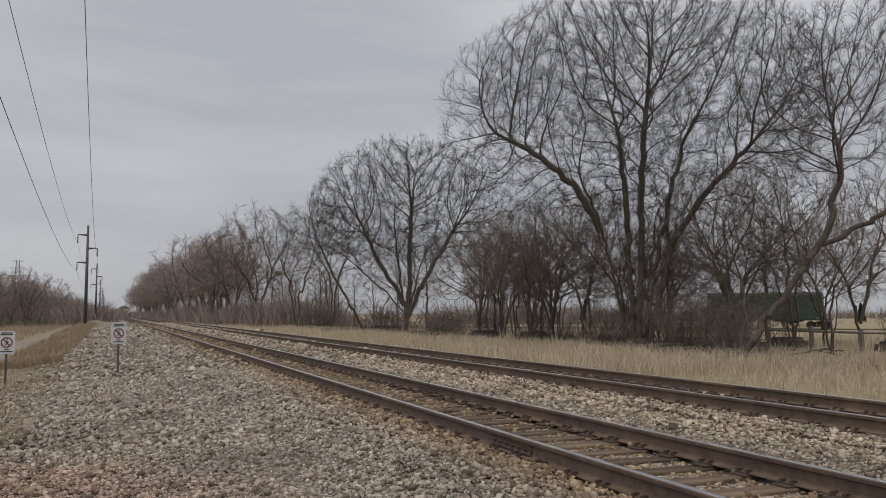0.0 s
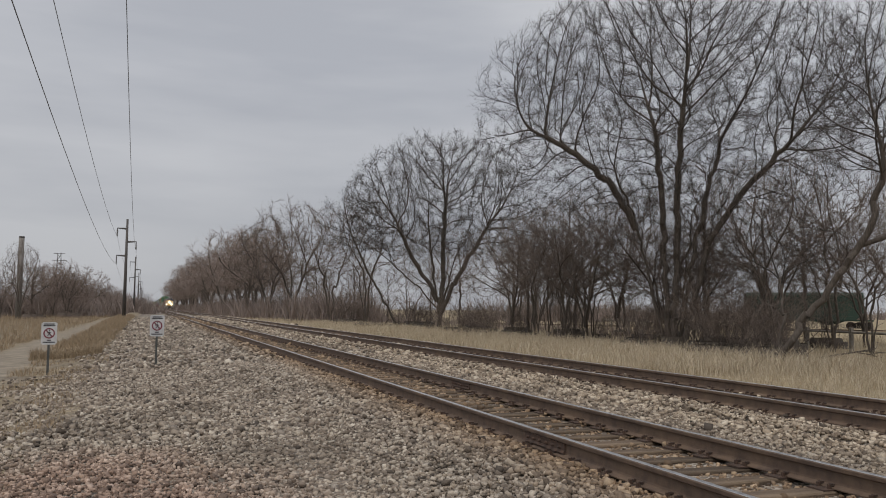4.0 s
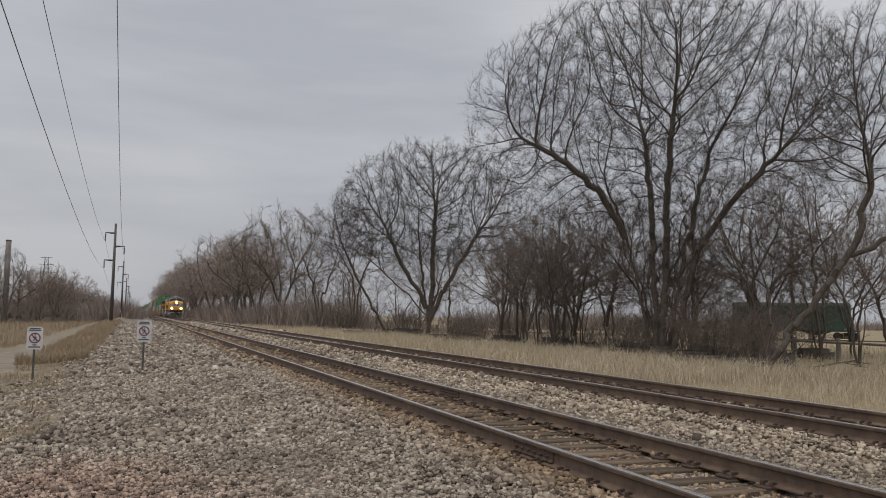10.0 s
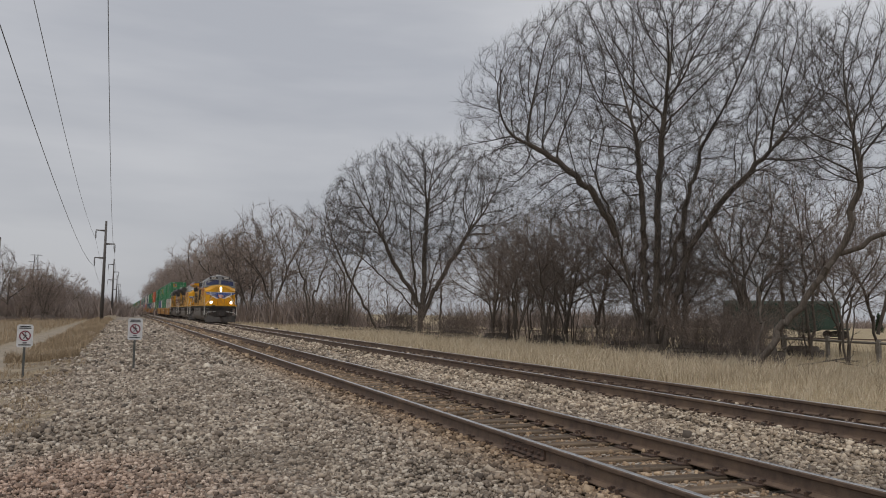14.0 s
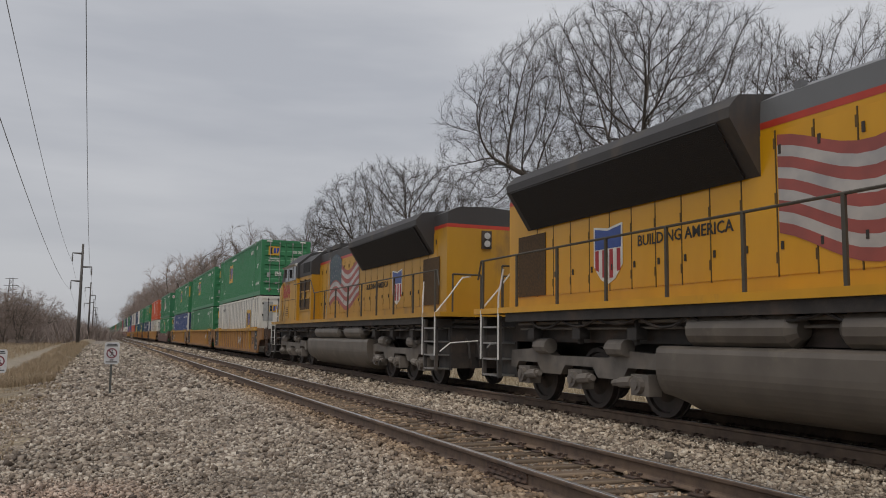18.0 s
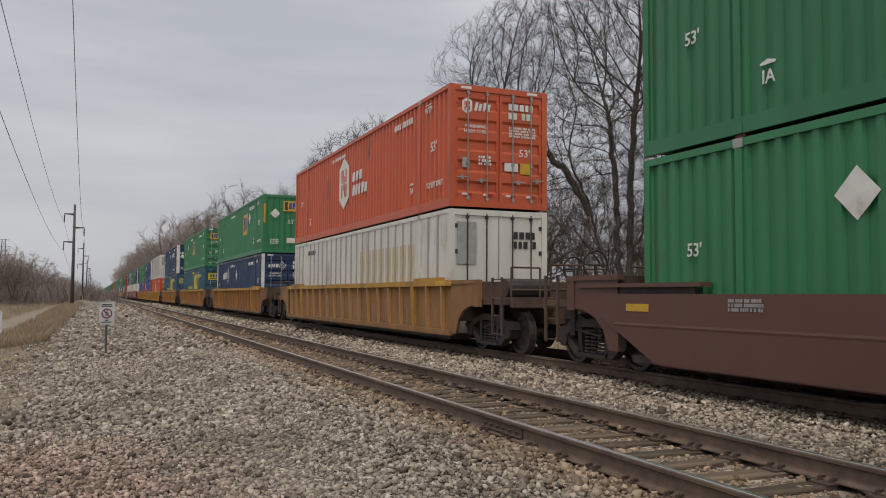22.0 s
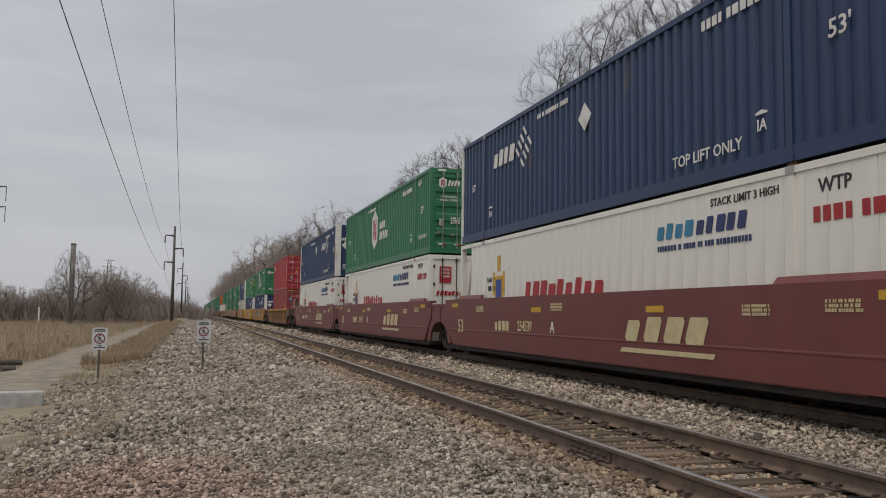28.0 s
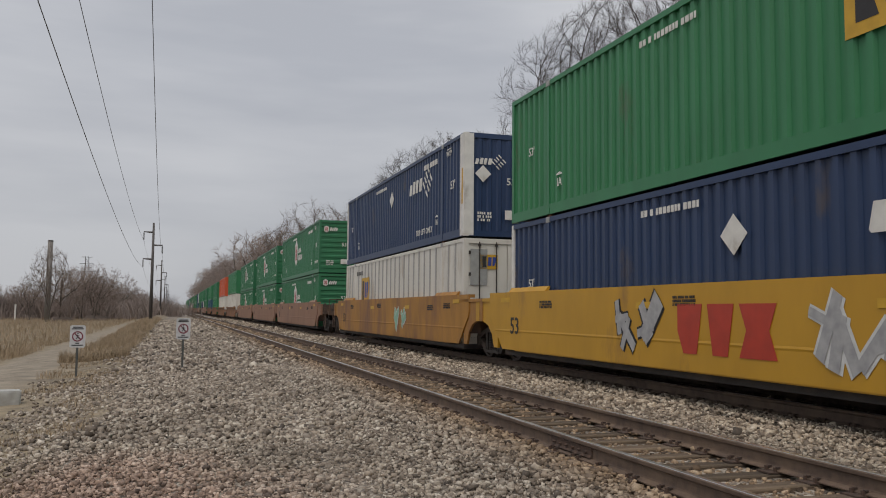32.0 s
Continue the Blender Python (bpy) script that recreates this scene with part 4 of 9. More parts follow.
maroon_red_p = paint("brick_red_paint", (0.29, 0.052, 0.048), dirt=0.12)
royal_p = paint("royal_blue_paint", (0.03, 0.085, 0.30), dirt=0.08)
white_trim = mat("white_paint", (0.74, 0.73, 0.69), rough=0.5, scale=3, dirt=(0.35, 0.3, 0.24), dirt_amt=0.2)
post_grey = mat("grey_rivet_strip", (0.36, 0.35, 0.33), rough=0.5, scale=4)
steel_grey = mat("galvanised_bar", (0.42, 0.42, 0.41), (0.30, 0.29, 0.28), rough=0.4, metal=0.7, scale=8)
dark_steel = mat("dark_grimy_steel", (0.045, 0.038, 0.034), (0.028, 0.025, 0.023), rough=0.75, scale=4, bump=0.2, dirt=(0.085, 0.06, 0.045), dirt_amt=0.4)
wheel_m = mat("wheel_steel", (0.075, 0.06, 0.052), (0.05, 0.042, 0.038), rough=0.6, metal=0.3, scale=5)
tread_m = mat("polished_wheel_tread", (0.5, 0.48, 0.46), rough=0.3, metal=1.0)
yellow_mark = mat("yellow_marking", (0.62, 0.36, 0.03), rough=0.5, scale=4)
lemon_mark = mat("lemon_lettering", (0.68, 0.55, 0.02), rough=0.5, scale=4)
black_mark = mat("black_marking", (0.03, 0.028, 0.03), rough=0.6)
blue_mark = mat("blue_marking", (0.035, 0.07, 0.32), rough=0.5)
red_mark = mat("red_marking", (0.40, 0.025, 0.03), rough=0.5)
grey_mark = mat("grey_marking", (0.36, 0.37, 0.36), rough=0.6)
cream_mark = mat("cream_lettering", (0.62, 0.52, 0.30), rough=0.6, scale=5)
well_yellow = paint("yellow_car_paint", (0.44, 0.225, 0.038), rough=0.55, dirt=0.42, grime=(0.22, 0.115, 0.05), spread=0.8, scale=2.0)
well_smooth = paint("rust-stained_yellow_paint", (0.42, 0.20, 0.035), rough=0.6, dirt=0.6, grime=(0.19, 0.088, 0.05), spread=0.8, scale=2.0)
well_old = paint("weathered_yellow_paint", (0.31, 0.155, 0.055), rough=0.7, dirt=0.5, grime=(0.19, 0.10, 0.058), spread=0.7, scale=2.5)
well_rust = paint("rusted_yellow_paint", (0.32, 0.145, 0.042), rough=0.7, dirt=0.82, grime=(0.12, 0.05, 0.036), spread=0.75, scale=2.0)
well_brown = paint("brown_rusted_paint", (0.20, 0.105, 0.06), rough=0.7, dirt=0.6, grime=(0.09, 0.055, 0.042), spread=0.7, scale=2.5)
maroon_car = paint("maroon_car_paint", (0.165, 0.044, 0.038), rough=0.5, dirt=0.1, grime=(0.10, 0.055, 0.042))
brown_car = paint("dull_brown_car_paint", (0.125, 0.056, 0.042), rough=0.6, dirt=0.3, grime=(0.10, 0.055, 0.042))
pink_car = paint("faded_tan_car_paint", (0.30, 0.16, 0.10), rough=0.6, dirt=0.3, grime=(0.16, 0.08, 0.055))
loco_red = mat("red_stripe", (0.48, 0.045, 0.022), rough=0.4, scale=3)
well_bright = paint("bright_yellow_car_paint", (0.54, 0.29, 0.022), rough=0.5, dirt=0.12, grime=(0.24, 0.12, 0.04))
rail_cap = paint("worn_yellow_top_chord", (0.48, 0.25, 0.035), rough=0.6, dirt=0.45, grime=(0.14, 0.08, 0.05))

MESHES = {}


def cached(key, material, make, smooth=False):
    """The mesh for key with that material; the geometry is made once, and alike pieces share it."""
    k = (key, material.name)
    if k not in MESHES:
        base = MESHES.get(key)
        if base is None:
            bm = bmesh.new()
            make(bm)
            base = MESHES[key] = mesh_from(bm, key[0], None, smooth)
        me = base.copy()
        me.materials.append(material)
        MESHES[k] = me
    return MESHES[k]


def piece(name, key, material, parent, make, m=None, label="", smooth=False):
    ob = part(name, cached(key, material, make, smooth), material, parent, label)
    if m is not None:
        ob.matrix_basis = m
    return ob


def box_piece(name, material, parent, x0, x1, y0, y1, z0, z1, label=""):
    d = (round(x1 - x0, 3), round(y1 - y0, 3), round(z1 - z0, 3))
    return piece(name, (name, "box", d), material, parent, lambda bm: add_box(bm, -d[0] / 2, d[0] / 2, -d[1] / 2, d[1] / 2, -d[2] / 2, d[2] / 2), Matrix.Translation(((x0 + x1) / 2, (y0 + y1) / 2, (z0 + z1) / 2)), label)


def letters(parent, words, size, base, at, material, name="lettering", squash=1.0, label=""):
    k = ("text", words, size, squash)
    key = (k, material.name)
    if key not in MESHES:
        cu = bpy.data.curves.new("text", "FONT")
        cu.body, cu.size, cu.align_x, cu.align_y, cu.extrude, cu.resolution_u, cu.offset = words, size, "CENTER", "CENTER", 0.003, 2, 0.012 * size
        tmp = new("text", cu)
        me = bpy.data.meshes.new_from_object(tmp.evaluated_get(bpy.context.evaluated_depsgraph_get()))
        bpy.data.objects.remove(tmp)
        bpy.data.curves.remove(cu)
        me.transform(Matrix.Diagonal((squash, 1, 1, 1)))
        me.materials.clear()
        me.materials.append(material)
        MESHES[key] = me
    ob = part(name, MESHES[key], material, parent, label)
    ob.matrix_basis = Matrix.Translation(at) @ base
    return ob


def blocky(bm, shapes, t=0.004):
    """Flat outlines in the xy plane, a few millimetres thick."""
    for pts in shapes:
        add_prism(bm, pts, 0, t, "z")


def rect(cx, cy, w, h):
    return [(cx - w / 2, cy - h / 2), (cx + w / 2, cy - h / 2), (cx + w / 2, cy + h / 2), (cx - w / 2, cy + h / 2)]


def diamond(cx, cy, r, k=1.0):
    return [(cx - r * k, cy), (cx, cy - r), (cx + r * k, cy), (cx, cy + r)]


def sign_shape(parent, name, key, shapes, base, at, material, label=""):
    return piece(name, ("shape", key), material, parent, lambda bm: blocky(bm, shapes), Matrix.Translation(at) @ base, label)


def bars(parent, key, base, at, material, rows, h, w, gap=0.35, seed=1):
    """Unreadable small writing as plain bars."""
    r = random.Random(seed)
    shapes = []
    for k in range(rows):
        x, y = -w / 2, (rows - 1) / 2 * h * (1 + gap) - k * h * (1 + gap)
        while x < w / 2 - h * 0.5:
            ln = min(r.uniform(0.5, 0.9) * h, w / 2 - x)
            shapes.append(rect(x + ln / 2, y, ln, h))
            x += ln + h * (0.25 if r.random() < 0.75 else 0.8)
    return sign_shape(parent, "writing", (key, rows, h, w, seed), shapes, base, at, material)


# logos as plain shapes in their colours
def logo_block(parent, base, at, s=1.0):
    a = sign_shape(parent, "logo_panel", ("yellow_block", s), [rect(0, 0, 1.42 * s, 1.12 * s)], base, at, yellow_mark, "plain yellow logo panel with dark and blue shapes")
    sign_shape(a, "logo_mark", ("dark_mark", s), [[(-0.54 * s, -0.40 * s), (-0.20 * s, -0.40 * s), (-0.26 * s, -0.22 * s), (-0.26 * s, 0.22 * s), (-0.20 * s, 0.42 * s), (-0.54 * s, 0.42 * s)]], Matrix(), (0, 0, 0.004), black_mark)
    sign_shape(a, "logo_mark", ("blue_mark", s), [[(-0.10 * s, -0.30 * s), (0.18 * s, -0.30 * s), (0.22 * s, 0.36 * s), (-0.06 * s, 0.36 * s)], [(0.28 * s, -0.30 * s), (0.42 * s, -0.30 * s), (0.58 * s, 0.06 * s), (0.58 * s, 0.38 * s), (0.30 * s, 0.38 * s)]], Matrix(), (0, 0, 0.004), blue_mark)


def logo_hexa(parent, base, at, s=1.0, ground=white_trim, ink=red_mark):
    hx = [(0, 0.75 * s), (0.5 * s, 0.45 * s), (0.5 * s, -0.45 * s), (0, -0.75 * s), (-0.5 * s, -0.45 * s), (-0.5 * s, 0.45 * s)]
    a = sign_shape(parent, "logo_panel", ("hexagon", s), [hx], base, at, ground, "white hexagon logo")
    sign_shape(a, "logo_mark", ("hexa_bars", s), [rect(-0.22 * s, 0.22 * s, 0.11 * s, 0.38 * s), rect(-0.22 * s, -0.22 * s, 0.11 * s, 0.38 * s), rect(0.22 * s, 0.22 * s, 0.11 * s, 0.38 * s), rect(0.22 * s, -0.22 * s, 0.11 * s, 0.38 * s), rect(-0.08 * s, 0.09 * s, 0.1 * s, 0.6 * s), rect(0.08 * s, -0.09 * s, 0.1 * s, 0.6 * s)], Matrix(), (0, 0, 0.004), ink)


def logo_name(parent, base, at, w, h, material, key, n=4, seed=2, slant=0.12):
    """A brand name as a row of plain leaning blocks of uneven height."""
    r = random.Random(seed)
    sh, x = [], -w / 2
    step = w / n
    for k in range(n):
        bw, top = step * r.uniform(0.62, 0.84), h * r.choice((0.5, 0.5, 0.36))
        c = min(bw, h) * 0.16
        sh.append([(px + slant * 2 * pz, pz) for px, pz in ((x + c, -h / 2), (x + bw, -h / 2), (x + bw, top - c), (x + bw - c, top), (x, top), (x, -h / 2 + c))])
        x += step
    sign_shape(parent, "logo_mark", (key, w, h, n, seed), sh, base, at, material)


def logo_knot(parent, base, at, s, material):
    q = 0.30 * s
    sh = []
    for ax, ay in ((0, 1), (0, -1), (1, 0), (-1, 0)):
        cx, cy = ax * q, ay * q
        sh.append([(cx - 0.22 * s, cy), (cx, cy - 0.22 * s), (cx + 0.06 * s, cy - 0.16 * s), (cx - 0.16 * s, cy + 0.06 * s)])
        sh.append([(cx + 0.22 * s, cy), (cx, cy + 0.22 * s), (cx - 0.06 * s, cy + 0.16 * s), (cx + 0.16 * s, cy - 0.06 * s)])
    sign_shape(parent, "logo_mark", ("knot", s), sh, base, at, material)


# ---- containers ----
H = 2.896


def wave(bm, y0, y1, pitch, depth, z0, z1, x, vertical=True, out=-1):
    """A corrugated sheet: a run of flat crests and troughs."""
    n = max(1, round((y1 - y0) / pitch))
    p = (y1 - y0) / n
    prof = []
    for k in range(n):
        a = y0 + k * p
        prof += [(a, 0), (a + 0.34 * p, 0), (a + 0.45 * p, 1), (a + 0.89 * p, 1)]
    prof.append((y1, 0))
    rows = []
    for y, d in prof:
        xx = x - out * depth * d
        rows.append((bm.verts.new((xx, y, z0)), bm.verts.new((xx, y, z1))) if vertical else (bm.verts.new((z0, xx, y)), bm.verts.new((z1, xx, y))))
    for a, b in zip(rows[:-1], rows[1:]):
        bm.faces.new((a[0], a[1], b[1], b[0]) if vertical else (a[0], a[1], b[1], b[0]))


def end_wave(bm, w, depth, z0, z1, pitch=0.30):
    """Vertical corrugations of an end wall that faces -y."""
    n = round(2 * w / pitch)
    p = 2 * w / n
    prof = []
    for k in range(n):
        a = -w + k * p
        prof += [(a, 0), (a + 0.3 * p, 0), (a + 0.45 * p, 1), (a + 0.85 * p, 1)]
    prof.append((w, 0))
    rows = [(bm.verts.new((x, depth * d, z0)), bm.verts.new((x, depth * d, z1))) for x, d in prof]
    for a, b in zip(rows[:-1], rows[1:]):
        bm.faces.new((a[0], b[0], b[1], a[1]))


def rib_wave(bm, x0, x1, z0, z1, n, depth):
    """Horizontal swages of a door leaf or end that faces -y."""
    p = (z1 - z0) / n
    prof = [(z0, 0)]
    for k in range(n):
        a = z0 + k * p
        prof += [(a + 0.2 * p, 0), (a + 0.32 * p, 1), (a + 0.68 * p, 1), (a + 0.8 * p, 0)]
    prof.append((z1, 0))
    rows = [(bm.verts.new((x0, depth * d, z)), bm.verts.new((x1, depth * d, z))) for z, d in prof]
    for a, b in zip(rows[:-1], rows[1:]):
        bm.faces.new((a[0], a[1], b[1], b[0]))


def container(label, L, style, m, end, m_end=None, m_post=None, m_top=None, group="containers on the train", plain=False):
    """style: corrugated, posted, or smooth; end (towards -y): doors, posted_doors, upright or ribbed."""
    root = thing("container", label, "container", group)
    m_end, m_post = m_end or m, m_post or m
    w, h2 = 1.295 if L > 13 else 1.219, L / 2
    lift = h2 - 1.98 if L > 13 else None
    turn = Matrix.Rotation(math.pi, 4, "Z")
    rear = h2 - (0.95 if style == "smooth" else 0.0)
    wall_x = -w + 0.022
    for side in (0, 1):
        mm = turn if side else Matrix()
        if style == "corrugated":
            piece("side_wall", ("side_wall", style, L), m, root, lambda bm: wave(bm, -h2 + 0.12, h2 - 0.12, 0.286, 0.05, 0.21, H - 0.10, wall_x), mm)
        elif style == "posted":
            wl_ = piece("side_wall", ("side_wall", style, L), m, root, lambda bm: add_box(bm, wall_x, wall_x + 0.03, -h2 + 0.12, h2 - 0.12, 0.17, H - 0.10), mm)
            n = round((L - 0.3) / 0.61)
            if not side:
                for k in range(1, n):
                    y = -h2 + 0.15 + (L - 0.3) * k / n
                    box_piece("side_post", m_top or m, wl_, wall_x - 0.016, wall_x, y - 0.055, y + 0.055, 0.17, H - 0.10)
        else:
            wl_ = piece("side_wall", ("side_wall", style, L), m, root, lambda bm: add_box(bm, wall_x + 0.006, wall_x + 0.03, -h2 + 0.12, rear - 0.1, 0.17, H - 0.10), mm if not side else Matrix.Scale(-1, 4, (1, 0, 0)))
            n = round((rear + h2 - 0.22) / 0.40)
            wd_ = (rear + h2 - 0.22) / n
            for k in range(n) if not side else ():
                y = -h2 + 0.12 + wd_ * k
                box_piece("side_panel", m, wl_, wall_x, wall_x + 0.02, y + 0.004, y + wd_ - 0.004, 0.17, H - 0.10)
        sx = -1 if not side else 1
        a, b = (-w, -w + 0.06) if not side else (w - 0.06, w)
        box_piece("top_rail", m, root, a, b, -h2 + 0.1, h2 - 0.1, H - 0.10, H)
        box_piece("bottom_rail", m, root, a, b, -h2 + 0.1, h2 - 0.1, 0.0, 0.215)
        for yy in (-h2, h2 - 0.13):
            box_piece("corner_post", m_post, root, sx * w - (0 if sx < 0 else 0.14), sx * w + (0.14 if sx < 0 else 0), yy, yy + 0.13, 0, H)
        if lift:
            for yy in (-lift, lift) if sx < 0 else ():
                box_piece("lifting_post", m, root, sx * w - (0.004 if sx < 0 else 0.1), sx * w + (0.1 if sx < 0 else 0.004), yy - 0.065, yy + 0.065, 0, H + 0.004)
                for zz in ((0.0, H - 0.12) if sx < 0 and not plain else ()):
                    box_piece("corner_casting", grey_mark if zz else m, root, sx * w - (0.010 if sx < 0 else 0.1), sx * w + (0.1 if sx < 0 else 0.010), yy - 0.085, yy + 0.085, zz + 0.002, zz + 0.122)
    if style == "smooth":
        # open gear bay with a diagonal brace at the far end
        box_piece("bay_bulkhead", m, root, -w + 0.05, w - 0.05, rear - 0.12, rear - 0.08, 0.1, H - 0.05)
        for sx in (-1, 1):
            piece("brace", ("brace", L), m, root, lambda bm: add_tube(bm, (0, rear - 0.06, H - 0.15), (0, h2 - 0.1, 0.45), 0.05, seg=6), Matrix.Translation((sx * (w - 0.06), 0, 0)))
        box_piece("cross_tie", m, root, -w + 0.02, w - 0.02, h2 - 0.09, h2 - 0.02, 0.40, 0.48)
        box_piece("post", m, root, -w + 0.002, -w + 0.10, rear - 0.12, rear - 0.02, 0.02, H - 0.02)
    else:
        box_piece("rear_wall", m_end, root, -w + 0.13, w - 0.13, h2 - 0.06, h2 - 0.02, 0.1, H - 0.05)
    box_piece("roof", m, root, -w + 0.03, w - 0.03, -h2 + 0.05, h2 - 0.05, H - 0.05, H - 0.012)
    if not plain:
        box_piece("floor", dark_steel, root, -w + 0.07, w - 0.07, -h2 + 0.05, rear - 0.05, 0.05, 0.12)
    for nm, z0, z1 in (("end_header", H - 0.14, H - 0.002), ("end_sill", 0.002, 0.16)):
        box_piece(nm, m_end, root, -w + 0.13, w - 0.13, -h2 + 0.002, -h2 + 0.10, z0, z1)
    z0, z1 = 0.165, H - 0.145
    if end in ("doors", "posted_doors"):
        for sx in (-1, 1):
            xa, xb = (-w + 0.145, -0.012) if sx < 0 else (0.012, w - 0.145)
            wd = round(xb - xa, 3)
            def leaf(bm):
                add_box(bm, 0, 0.06, 0, 0.05, z0, z1)
                add_box(bm, wd - 0.06, wd, 0, 0.05, z0, z1)
                add_box(bm, 0.06, wd - 0.06, 0.001, 0.05, z1 - 0.06, z1)
                add_box(bm, 0.06, wd - 0.06, 0.001, 0.05, z0, z0 + 0.06)
                if end == "doors":
                    rib_wave(bm, 0.06, wd - 0.06, z0 + 0.06, z1 - 0.06, 5, 0.038)
                else:
                    add_box(bm, 0.06, wd - 0.06, 0.006, 0.04, z0 + 0.06, z1 - 0.06)
            d = piece("door", ("door", end, wd), m_end, root, leaf, Matrix.Translation((xa, -h2 + 0.03, 0)))
            bar_m = steel_grey if end == "doors" else dark_steel
            for bx in (0.30, 0.74):
                x = wd * bx if sx > 0 else wd * (1 - bx) + 0.02
                def bar(bm):
                    add_tube(bm, (0, -0.03, z0 - 0.03), (0, -0.03, z1 + 0.05), 0.017, seg=6)
                    for zz in (z0 + 0.04, 1.05, z1 - 0.04):
                        add_box(bm, -0.035, 0.035, -0.05, 0.0, zz - 0.03, zz + 0.03)
                lb = piece("lock_bar", ("lock_bar",), bar_m, d, bar, Matrix.Translation((x, 0, 0)))
                piece("handle", ("handle",), bar_m, lb, lambda bm: (add_tube(bm, (0, -0.055, 0), (0.34, -0.05, 0.03), 0.013, seg=5), add_box(bm, 0.10, 0.18, -0.065, -0.03, -0.035, 0.06)), Matrix.Translation((0 if sx > 0 else -0.3, 0, 0.62 + 0.06 * (bx > 0.5))))
            for zz in (0.35, 0.95, 1.9, 2.5):
                xx = 0 if sx < 0 else wd
                piece("hinge", ("hinge",), m_end if end == "doors" else dark_steel, d, lambda bm: add_box(bm, -0.07, 0.07, -0.02, 0.0, -0.05, 0.05), Matrix.Translation((xx, 0, zz)))
    elif end == "upright":
        piece("end_wall", ("end_wall", "upright", w), m_end, root, lambda bm: end_wave(bm, w - 0.13, 0.035, z0, z1), Matrix.Translation((0, -h2 + 0.02, 0)))
    else:
        piece("end_wall", ("end_wall", "ribbed", w), m_end, root, lambda bm: rib_wave(bm, -w + 0.13, w - 0.13, z0, z1, 9, -0.03), Matrix.Translation((0, -h2 + 0.06, 0)))
    return root


def on_side(L, u, z, out=0.0):
    """A place on the side that faces the service strip, u metres behind the leading end."""
    return ((-1.295 + 0.014 if L > 13 else -1.219 + 0.014) - out, -L / 2 + u, z)


def on_end(L, x, z, proud=0.0):
    return (x, -L / 2 + 0.018 - proud, z)


